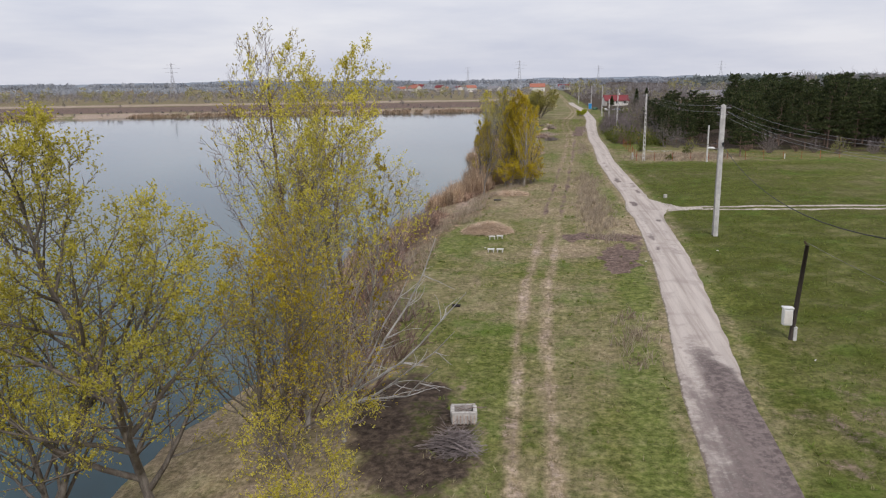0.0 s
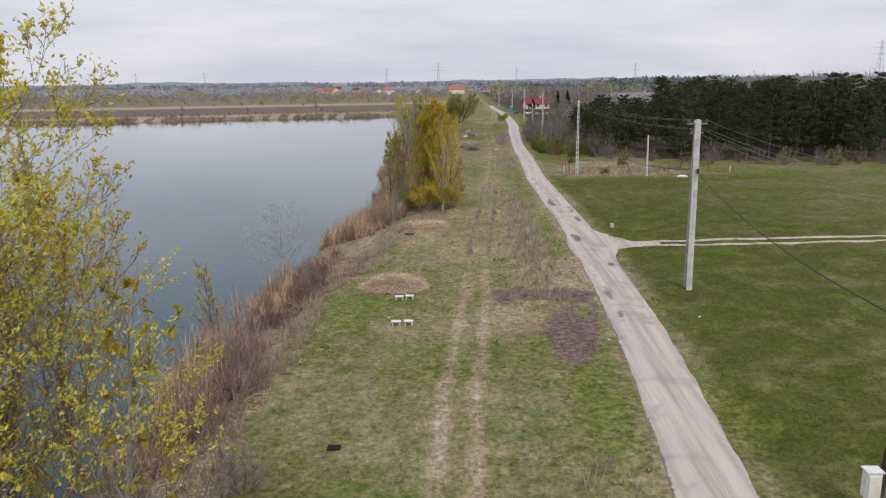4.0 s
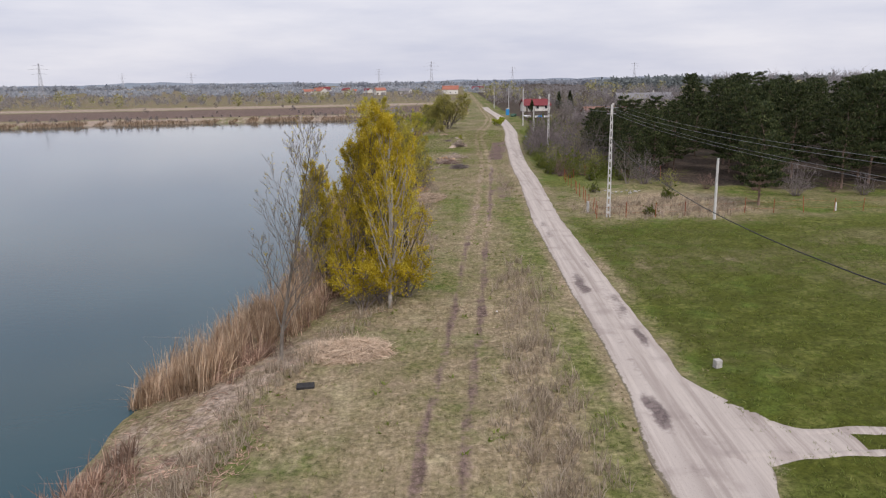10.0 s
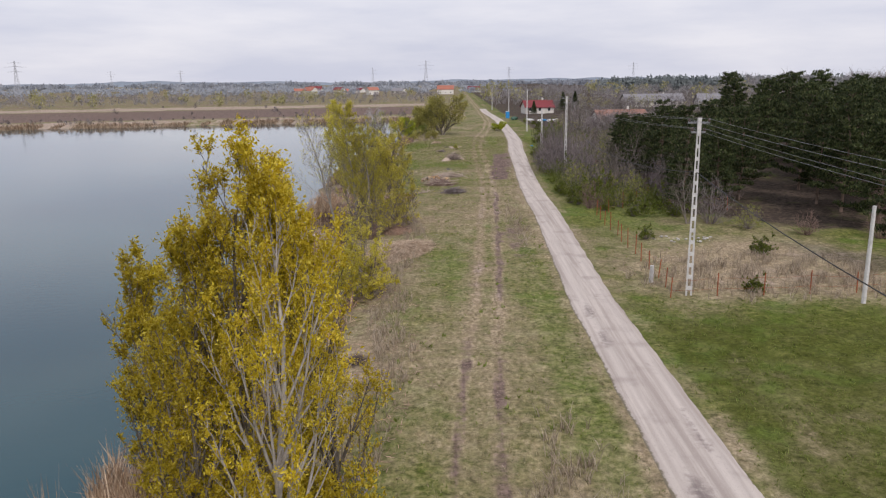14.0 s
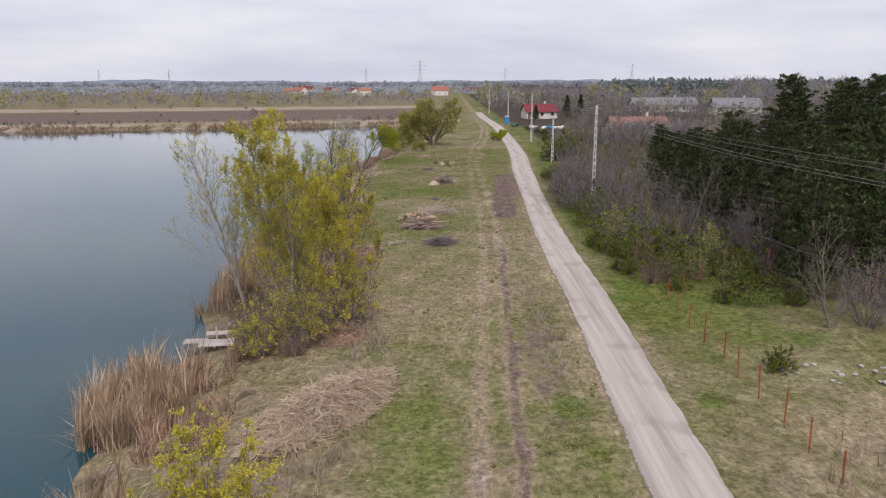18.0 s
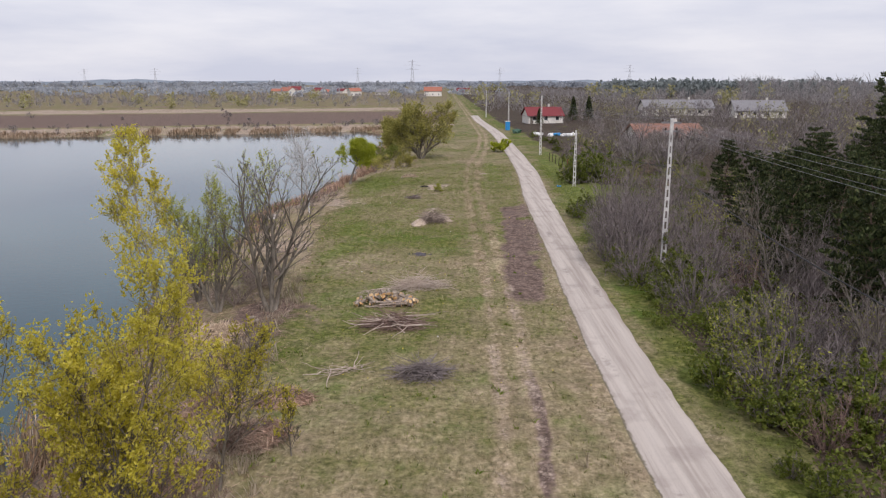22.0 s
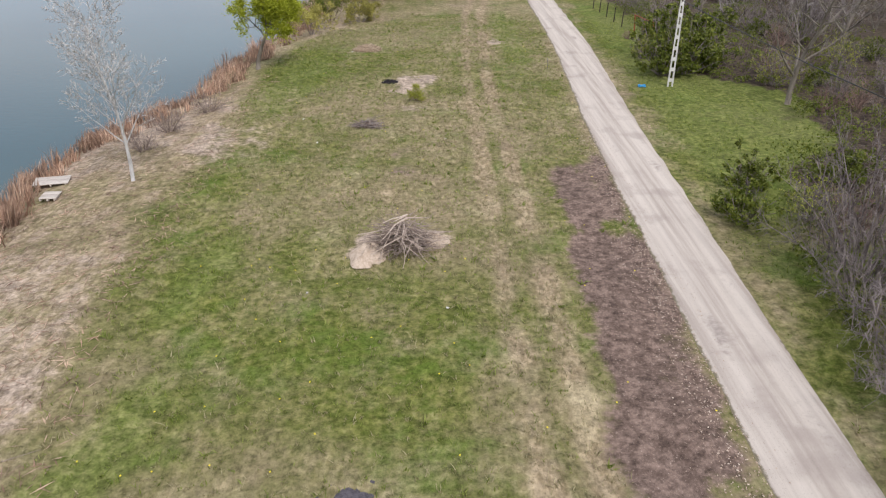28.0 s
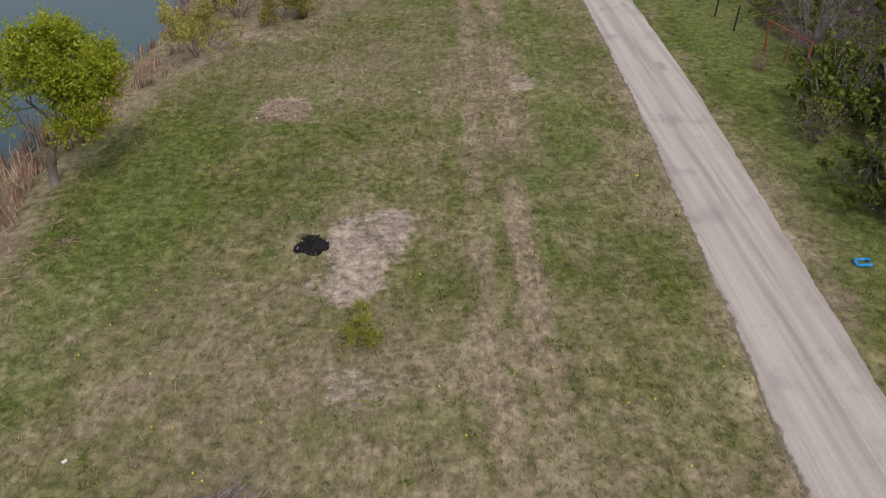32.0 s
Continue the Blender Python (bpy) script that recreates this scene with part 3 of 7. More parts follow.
    dirt = dirt + 0.36 * blob(x, y, 10.6, 25, 2.8, 10, 0, 0.7) + 0.4 * blob(x, y, -4, 25, 2.6, 5, 10) + 0.35 * (1 - smooth(np.abs(x - e + 0.8), 0.4, 1.8)) * (y < 70)
    dirt = dirt + 0.45 * blob(x, y, 1.0, 197.5, 0.8, 2.4) + 0.35 * blob(x, y, 1.4, 184, 0.8, 4.0) + 0.3 * blob(x, y, -2.6, 206, 2.0, 3)
    dirt = dirt + 0.5 * blob(x, y, -6.5, 162, 2.6, 4) + 0.4 * blob(x, y, -3.6, 138, 2.2, 4)
    dirt = dirt + 0.42 * (1 - smooth(x - e, -1.2, 0.8)) * smooth(y, 98, 112) * (1 - smooth(y, 168, 178))
    sand = 0.0 * x
    bank = (1 - smooth(x - e, -1.0, 0.4)) * smooth(x - s, -0.3, 0.8)
    sand = sand + bank * (0.24 + 0.22 * smooth(y, 174, 182) * (1 - smooth(y, 206, 214)) + 0.22 * smooth(y, 66, 72) * (1 - smooth(y, 82, 86)))
    sand = sand + 0.75 * blob(x, y, 0.1, 188.6, 0.9, 1.2) + 0.6 * blob(x, y, 2.4, 189.2, 0.5, 0.8) + 0.75 * blob(x, y, 1.4, 211.6, 1.3, 2.8, -12) + 0.4 * blob(x, y, 1.5, 206, 0.9, 1.2)
    sand = sand + 0.5 * blob(x, y, 7.4, 224, 0.6, 1.4) + 0.45 * blob(x, y, -2.3, 221.4, 1.3, 1.8) + 0.5 * blob(x, y, -7.2, 200.6, 2.0, 3.4)
    sand = sand + 0.5 * blob(x, y, 20, 116, 5, 3, 0, 0.6) + 0.45 * blob(x, y, 26, 121, 4, 2)
    for off in (-0.68, 0.68):
        sand = sand + 0.38 * (1 - smooth(np.abs(x - trk - off - 0.12 * waves(0 * y, y, 9, 31)), 0.12, 0.50)) * (1.25 - 1.25 * smooth(y, 52, 66) + 1.0 * smooth(y, 102, 114) * (1 - smooth(y, 166, 176)))
    # the farm track that leaves the road
    side = FARM_Y + FARM_SLOPE * (x - 14)
    fan = np.maximum(0, 12.5 - x) * 1.1
    for off in (-0.75, 0.75):
        k = (1 - smooth(np.abs(y - side - off), 0.12 + fan * 0.5, 0.55 + fan)) * (x > road) * (1 - 0.35 * smooth(x, 25, 60))
        sand = sand + 0.32 * k
    # worn verge beside the road
    verge = 1 - smooth(np.abs(np.abs(x - road) - 1.5), 0.15, 0.8)
    dry = dry + 0.25 * verge * (y < 230) + 0.34 * smooth(y, 168, 180) * (1 - smooth(np.abs(x - road - 2.2), 0.4, 1.3)) * (0.7 + 0.6 * waves(x, y, 3.5, 66))
    sand = sand + 0.16 * verge
    fresh = 0.62 * (1 - smooth(np.abs(x - road + 2.6), 0.5, 1.5)) * (1 - smooth(y, 100, 150)) * (1 - 0.8 * blob(x, y, 6.3, 57, 3, 7))
    lush = 0.9 * smooth(x - road, 1.6, 2.8) * (1 - smooth(y, 106, 113)) * (1 - 0.6 * smooth(x, 18, 50)) * (1 - 0.4 * blob(x, y, 11, 25, 3.2, 11, 0, 0.6))
    fresh = fresh + 0.8 * blob(x, y, 0.9, 121.5, 1.4, 4.5) + 0.6 * blob(x, y, -5.4, 187, 0.9, 3.0, -8) + 0.55 * blob(x, y, -5.6, 178, 0.8, 4, -12) + 0.9 * blob(x, y, -6, 57, 2.4, 4.5) + 0.5 * blob(x, y, -2.4, 29, 1.5, 7)
    fresh = fresh + 0.55 * smooth(x - road, 1.9, 3.2) * smooth(y, 184, 194) * (1 - smooth(y, 232, 250)) + 0.35 * blob(x, y, 15, 128, 3, 8) + 0.45 * blob(x, y, 16, 140, 4.5, 6) + 0.6 * blob(x, y, -6.2, 212, 1.8, 9, -6) + 0.5 * blob(x, y, 8.6, 226, 1.2, 12)
    fresh = fresh + np.where(strip, 0.17 * smooth(y, 144, 156) * (1 - smooth(y, 178, 192)) * (1 - smooth(x - trk, -2.0, 0.0)) * np.clip(0.6 + 0.7 * waves(x, y, 6, 85), 0, 1.3), 0)
    fresh = fresh + np.where(strip, 0.14 * smooth(y, 168, 184) * np.clip(0.4 + 0.9 * waves(x, y, 7, 83), 0, 1.2), 0)
    lush = lush + np.where(strip, 0.16 * smooth(y, 166, 182) * np.clip(0.7 + 0.8 * waves(x, y, 9, 81), 0, 1.4), 0)
    dry = dry - 0.42 * lush - 0.45 * fresh
    # beyond the lake
    beyond = (y > far_y(x)) & (x < 5)
    f = y - far_y(x)
    sand = np.where(beyond, 0.72 * (1 - smooth(f, 11, 15)) + 0.28 * waves(x, y, 30, 3) * (f < 14) + 0.85 * (smooth(f, 118, 124) * (1 - smooth(f, 160, 168))) * (x < -8), sand)
    dirt = np.where(beyond, 0.85 * smooth(f, 18, 24) * (1 - smooth(f, 108, 116)) + 0.45 * smooth(f, 166, 180), dirt)
    dry = np.where(beyond, 0.55 + 0 * x, dry)
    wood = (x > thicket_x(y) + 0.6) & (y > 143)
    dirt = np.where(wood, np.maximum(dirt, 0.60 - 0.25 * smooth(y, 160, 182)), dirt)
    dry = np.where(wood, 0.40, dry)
    # litter under thicket and pines, its dark tone including painted shade
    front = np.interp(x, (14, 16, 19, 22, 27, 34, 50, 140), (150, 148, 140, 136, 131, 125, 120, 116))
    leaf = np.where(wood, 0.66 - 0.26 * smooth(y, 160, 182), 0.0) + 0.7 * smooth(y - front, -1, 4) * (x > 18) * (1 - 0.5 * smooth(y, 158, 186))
    # bank darkened among the reeds: old stalks and the shade between tufts, painted
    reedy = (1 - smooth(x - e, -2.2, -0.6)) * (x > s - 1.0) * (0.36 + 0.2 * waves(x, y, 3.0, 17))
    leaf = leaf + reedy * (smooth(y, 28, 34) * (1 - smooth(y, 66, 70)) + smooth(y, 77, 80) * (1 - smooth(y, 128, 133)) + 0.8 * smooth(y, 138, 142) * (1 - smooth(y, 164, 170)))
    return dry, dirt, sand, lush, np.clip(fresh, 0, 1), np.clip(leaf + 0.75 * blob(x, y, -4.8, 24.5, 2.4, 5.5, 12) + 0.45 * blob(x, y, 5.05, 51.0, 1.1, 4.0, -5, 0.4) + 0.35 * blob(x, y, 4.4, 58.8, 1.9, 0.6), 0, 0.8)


def lines(stops):
    out = []
    for a, b, step in stops:
        out.extend(np.arange(a, b, step))
    return np.array(out + [stops[-1][1]])


def build_ground():
    xs = lines(((-4500, -900, 450), (-900, -200, 35), (-200, -24, 6), (-24, -10, 0.7), (-10, 14.5, 0.31), (14.5, 34, 0.6), (34, 120, 4), (120, 600, 40), (600, 4500, 390)))
    ys = lines(((-400, -20, 38), (-20, 12, 2), (12, 226, 0.40), (226, 300, 1.2), (300, 440, 2.2), (440, 800, 12), (800, 4800, 200)))
    X, Y = np.meshgrid(xs, ys)
    Z = height(X, Y)
    nx, ny = len(xs), len(ys)
    me = bpy.data.meshes.new("ground")
    me.vertices.add(nx * ny)
    me.vertices.foreach_set("co", np.stack([X, Y, Z], 2).astype(np.float32).ravel())
    i = np.arange(nx * ny, dtype=np.int32).reshape(ny, nx)
    q = np.stack([i[:-1, :-1], i[:-1, 1:], i[1:, 1:], i[1:, :-1]], 2).reshape(-1, 4)
    me.loops.add(q.size)
    me.loops.foreach_set("vertex_index", q.ravel())
    me.polygons.add(len(q))
    me.polygons.foreach_set("loop_start", np.arange(0, q.size, 4, dtype=np.int32))
    me.polygons.foreach_set("use_smooth", np.ones(len(q), dtype=bool))
    me.update(calc_edges=True)
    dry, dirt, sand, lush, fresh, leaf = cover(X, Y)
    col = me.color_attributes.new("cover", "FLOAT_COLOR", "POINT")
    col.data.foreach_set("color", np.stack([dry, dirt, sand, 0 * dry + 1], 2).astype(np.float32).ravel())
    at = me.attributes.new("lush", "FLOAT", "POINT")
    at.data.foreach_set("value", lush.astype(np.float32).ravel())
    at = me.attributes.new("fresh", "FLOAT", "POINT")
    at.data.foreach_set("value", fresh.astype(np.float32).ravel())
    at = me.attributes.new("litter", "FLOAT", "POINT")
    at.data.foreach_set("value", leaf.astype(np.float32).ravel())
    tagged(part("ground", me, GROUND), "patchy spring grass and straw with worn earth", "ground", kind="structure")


def build_road():
    ys = lines(((-60, 10, 3), (10, 240, 0.4), (240, 400, 2)))
    us = np.linspace(-1, 1, 15)
    U, Y = np.meshgrid(us, ys)
    half = 1.33 - 0.08 * smooth(ys, 110, 140) + 0.2 * smooth(ys, 178, 198) + 0.05 * waves(0 * ys, ys, 6, 12) + 0.018 * waves(0 * ys, ys, 1.7, 13) + 0.35 * np.exp(-((ys - 70.5) / 3.0) ** 2)
    half2 = 1.33 - 0.08 * smooth(ys, 110, 140) + 0.2 * smooth(ys, 178, 198) + 0.06 * waves(0 * ys, ys, 5, 14) + 0.018 * waves(0 * ys, ys, 1.9, 15) + 0.9 * np.exp(-((ys - 70.5) / 2.6) ** 2)
    H = np.where(U < 0, half[:, None], half2[:, None])
    X = along(ROAD_LINE, Y) + U * H
    crown = 0.035 * (1 - U ** 2) - 0.03 * np.exp(-((np.abs(U) - 0.52) / 0.16) ** 2)
    Z = FALL * along(ROAD_LINE, Y) + FALL * U * H * 0.5 + 0.03 + crown - 0.05 * smooth(np.abs(U), 0.93, 1.0)
    nx, ny = len(us), len(ys)
    me = bpy.data.meshes.new("road")
    me.vertices.add(nx * ny)
    me.vertices.foreach_set("co", np.stack([X, Y, Z], 2).astype(np.float32).ravel())
    i = np.arange(nx * ny, dtype=np.int32).reshape(ny, nx)
    q = np.stack([i[:-1, :-1], i[:-1, 1:], i[1:, 1:], i[1:, :-1]], 2).reshape(-1, 4)
    me.loops.add(q.size)
    me.loops.foreach_set("vertex_index", q.ravel())
    me.polygons.add(len(q))
    me.polygons.foreach_set("loop_start", np.arange(0, q.size, 4, dtype=np.int32))
    me.polygons.foreach_set("use_smooth", np.ones(len(q), dtype=bool))
    me.update(calc_edges=True)
    rut = np.exp(-((np.abs(U) - 0.5) / 0.2) ** 2)
    edge = smooth(np.abs(U), 0.78, 1.0)
    wet = 1.3 * blob(X, Y, 7.45, 26.5, 0.75, 6.5, 6, 0.8) + 0.95 * blob(X, Y, 6.4, 18.0, 1.9, 10, 0, 0.7) + 0.35 * blob(X, Y, 5.6, 29.0, 0.35, 4.0, 8, 0.8)
    r = np.random.RandomState(4)
    for k in range(150):
        py = r.uniform(48, 100) if k < 90 else r.uniform(100, 235)
        pu = r.choice([-0.45, 0.5]) + r.normal(0, 0.12)
        wet = wet + r.uniform(0.18, 0.42) * blob(X, Y, along(ROAD_LINE, py) + pu * 1.3, py, r.uniform(0.14, 0.40), r.uniform(0.3, 1.5), 0, 0.8)
    col = me.color_attributes.new("lane", "FLOAT_COLOR", "POINT")
    col.data.foreach_set("color", np.stack([rut, edge, wet, 0 * wet + 1], 2).astype(np.float32).ravel())
    tagged(part("road", me, ROAD), "pale rutted gravel road with dark damp patches", "road", kind="structure")


def ribbon(name, left, right, lift, label):
    """A strip of gravel laid on the ground between two edges, each a list of (x, y)."""
    s = Shape()
    cols = 5
    for (x0, y0), (x1, y1) in zip(left, right):
        for c in range(cols):
            f = c / (cols - 1)
            x, y = x0 + (x1 - x0) * f, y0 + (y1 - y0) * f
            s.v.append((x, y, float(height(x, y)) + lift - (0.05 if c in (0, cols - 1) else 0)))
    for i in range(len(left) - 1):
        for c in range(cols - 1):
            k = i * cols + c
            s.f.append((k, k + 1, k + cols + 1, k + cols))
    return tagged(part(name, s, ROAD, smooth=True), label, "road", kind="structure")


def build_farm_track():
    def side(x):
        return FARM_Y + FARM_SLOPE * (x - 14)

    xs = np.concatenate([np.arange(9.6, 16, 0.35), np.arange(16, 110, 1.5)])
    for k, off in enumerate((-0.82, 0.82)):
        half = 0.30 + 0.05 * waves(xs, 0 * xs, 4.0, 41 + k)
        mid = side(xs) + off + 0.10 * waves(xs, 0 * xs, 9.0, 43)
        ribbon("road", list(zip(xs, mid - half)), list(zip(xs, mid + half)), 0.045, "pale wheel rut of a farm track through the grass")
    xs = np.arange(9.6, 14.6, 0.3)
    flare = 0.95 + 3.4 * np.clip((13.6 - xs) / 3.8, 0, 1) ** 1.9
    ribbon("road", list(zip(xs, side(xs) - 0.95 - 0.4 * (flare - 0.95))), list(zip(xs, side(xs) + 0.95 + 1.9 * (flare - 0.95))), 0.05, "gravel mouth where the farm track leaves the road")


def build_water():
    s = Shape()
    s.add([(-4000, -400, WATER_Z), (0.5, -400, WATER_Z), (0.5, 342, WATER_Z), (-4000, 342, WATER_Z)], [(0, 1, 2, 3)])
    tagged(part("water", s, WATER), "calm grey-blue lake water", "lake", kind="structure")


build_ground()
build_road()
build_farm_track()
build_water()


# ---- plants ----
def limbs(rng, tall, radius, spec):
    """Branches of a tree as (points, radii, level) and the twigs' points for leaves.
    spec: lean, first (where limbs begin), n, reach, rise, droop, levels, wob."""
    out, tips = [], []

    def grow(p, d, length, r, level):
        segs = 7 if level == 0 else (5 if level == 1 else 4)
        pts, rad = [p.copy()], [r]
        for i in range(segs):
            d = d + Vector((rng.gauss(0, 1), rng.gauss(0, 1), rng.gauss(0, 0.6))) * spec["wob"]
            d.z += spec["up"] * (0.5 if level else 0.25) - (spec["droop"] * (i / segs) if level >= spec["levels"] else 0)
            d.normalize()
            p = p + d * (length / segs)
            pts.append(p.copy())
            rad.append(max(r * (1 - 0.86 * (i + 1) / segs), 0.006))
        out.append((pts, rad, level))
        if level >= spec["levels"]:
            tips.append(pts)
            return
        if level >= 1:
            tips.append(pts[2:])
        count = spec["n"][level]
        for k in range(count):
            f = (spec["first"] if level == 0 else 0.22) + (1 - (spec["first"] if level == 0 else 0.22)) * (k + rng.random()) / count
            f = min(f, 0.97)
            i = min(int(f * segs), segs - 1)
            q = pts[i].lerp(pts[i + 1], f * segs - i)
            ax = (pts[i + 1] - pts[i]).normalized()
            a = k * 2.4 + rng.uniform(-0.6, 0.6)
            side = ax.orthogonal().normalized()
            side = Matrix.Rotation(a, 3, ax) @ side
            nd = (side * math.sin(spec["open"]) + ax * math.cos(spec["open"])).normalized()
            ln = length * spec["reach"][level] * (1.15 - 0.75 * f) * rng.uniform(0.75, 1.2)
            grow(q, nd, ln, max(rad[i] * spec.get("taper", 0.55), 0.008), level + 1)

    stems = spec.get("stems", 1)
    for s in range(stems):
        a = 6.283 * s / stems + rng.uniform(-0.5, 0.5)
        sp = spec.get("spread", 0.3) if stems > 1 else 0.0
        d = Vector((math.cos(a) * sp + spec.get("lean", (0, 0))[0], math.sin(a) * sp + spec.get("lean", (0, 0))[1], 1)).normalized()
        o = Vector((math.cos(a), math.sin(a), 0)) * (0.25 * radius * stems if stems > 1 else 0)
        grow(o + Vector((0, 0, -0.15)), d, tall * (1 if s == 0 else rng.uniform(0.6, 0.98)), radius, 0)
    return out, tips


def clumped(P, size, seed):
    """A smooth noise in space, to gather leaves into sprays with gaps between them."""
    r = np.random.RandomState(seed)
    out = np.zeros(len(P))
    for _ in range(9):
        d = r.normal(0, 1, 3)
        d /= np.linalg.norm(d)
        out += np.sin((P @ d) * 6.283 / (size * r.uniform(0.6, 1.7)) + r.uniform(0, 6.283))
    return out / 2.1


def leaf_cloud(name, rng, tips, per, size, scatter, hang=0.0):
    """Leaves set along short sprigs that fork from the twigs, thicker in some sprays than in others."""
    seed = rng.randrange(10 ** 6)
    r = np.random.RandomState(seed)
    if size < 0.1:
        size = size * 1.3
    A, D, K = [], [], []
    for pts in tips:
        if len(pts) < 2:
            continue
        P = np.array([tuple(p) for p in pts])
        n = per / 6.5 * (0.5 + r.rand())
        n = int(n) + int(r.rand() < n - int(n))
        f = r.rand(n) ** 0.75 * (len(P) - 1)
        i = np.minimum(f.astype(int), len(P) - 2)
        A.append(P[i] + (P[i + 1] - P[i]) * (f - i)[:, None])
        D.append(P[i + 1] - P[i])
    A, D = np.concatenate(A), np.concatenate(D)
    keep = clumped(A, 0.8, seed) > -0.5 - 0.7 * r.rand(len(A))
    A, D = A[keep], D[keep]
    if not len(A):
        return None
    D /= np.linalg.norm(D, axis=1)[:, None] + 1e-6
    S = D * 0.55 + r.normal(0, 0.55, D.shape) + np.array([0, 0, 0.6 - 0.9 * hang])
    S *= (r.uniform(0.5, 1.3, len(A)) * 3.4 * scatter / (np.linalg.norm(S, axis=1) + 1e-6))[:, None]
    k = np.repeat(np.arange(len(A)), 5)
    n = len(k)
    C = A[k] + S[k] * r.rand(n)[:, None] + r.normal(0, 0.12 * scatter + 0.008, (n, 3))
    u = S[k] / (3.4 * scatter) * 0.8 + r.normal(0, 0.65, (n, 3))
    u[:, 2] -= 0.5 * hang
    u /= np.linalg.norm(u, axis=1)[:, None] + 1e-6
    w = np.cross(u, r.normal(0, 1, (n, 3)))
    w /= np.linalg.norm(w, axis=1)[:, None] + 1e-6
    q = size * r.uniform(0.6, 1.3, n)[:, None]
    return quads(name, C, w * q * 0.45, u * q)


SPECS = {
    "willow": dict(first=0.08, n=(20, 7, 5), reach=(0.50, 0.48, 0.5), open=0.70, up=0.13, droop=0.06, levels=3, wob=0.09, stems=2, spread=0.22),
    "poplar": dict(first=0.04, n=(26, 7, 3), reach=(0.44, 0.40, 0.45), open=0.42, up=0.26, droop=0.0, levels=3, wob=0.055),
    "slim": dict(first=0.12, n=(18, 6, 4), reach=(0.36, 0.42, 0.5), open=0.52, up=0.18, droop=0.0, levels=3, wob=0.055),
    "bare": dict(first=0.18, n=(11, 6, 4), reach=(0.50, 0.5, 0.5), open=0.6, up=0.12, droop=0.0, levels=3, wob=0.09, stems=3, spread=0.35),
    "broad": dict(taper=0.36, first=0.22, n=(24, 9, 6), reach=(0.46, 0.45, 0.5), open=0.55, up=0.17, droop=0.0, levels=3, wob=0.08),
    "shrub": dict(first=0.05, n=(5, 4, 5), reach=(0.55, 0.5, 0.5), open=0.6, up=0.08, droop=0.02, levels=3, wob=0.13, stems=6, spread=0.75),
    "round": dict(first=0.16, n=(12, 7, 4), reach=(0.62, 0.5, 0.5), open=0.95, up=0.08, droop=0.06, levels=3, wob=0.12),
}


def tree(name, label, x, y, tall, kind, seed, bark, leaf=None, per=6, size=0.09, scatter=0.10, radius=None, category="tree", group="", crown_label="", hang=0.0, thick=1.0, haze=True, **change):
    rng = random.Random(seed)
    spec = dict(SPECS[kind])
    spec.update(change)
    radius = radius or tall * 0.013
    br, tips = limbs(rng, tall * 0.92, radius, spec)
    k = tall / max(p.z for pts, rad, level in br for p in pts)
    for pts, rad, level in br:
        pts[:] = [p * k for p in pts]
    if spec["levels"] > 0:
        tips = [pts if level >= spec["levels"] else pts[2:] for pts, rad, level in br if level >= 1]
    root = thing(name, label, category, pose(x, y, float(height(x, y)), 0, 0, 0), group)
    stem = Shape()
    for pts, rad, level in br:
        if level == 0:
            stem.tube(pts, rad, 7 if radius > 0.06 else 4)
        elif level == 1 and radius > 0.06:
            stem.tube(pts, [r * thick for r in rad], 5, False)
        elif level == 1:
            stem.tube(pts[::2] + pts[-1:], [r * thick for r in rad[::2] + rad[-1:]], 3, False)
        elif (level == 2 and radius > 0.06) or not haze:
            stem.tube(pts[::2] if len(pts) > 4 else pts, [r * thick for r in (rad[::2] if len(pts) > 4 else rad)], 3, False)
        else:
            a, b = pts[0], pts[-1]
            w = (b - a).cross(Vector((rng.gauss(0, 1), rng.gauss(0, 1), rng.gauss(0, 1)))).normalized() * (0.011 if level > 2 else 0.014) * thick
            m = pts[len(pts) // 2]
            stem.add([tuple(a - w), tuple(a + w), tuple(m + w * 0.8), tuple(m - w * 0.8), tuple(b)], [(0, 1, 2, 3), (3, 2, 4)])
    part("trunk", stem, bark, root, smooth=True)
    if leaf:
        me = leaf_cloud("crown", rng, tips, per, size, scatter, hang)
        if me:
            part("crown", me, leaf, root, crown_label)
    return root


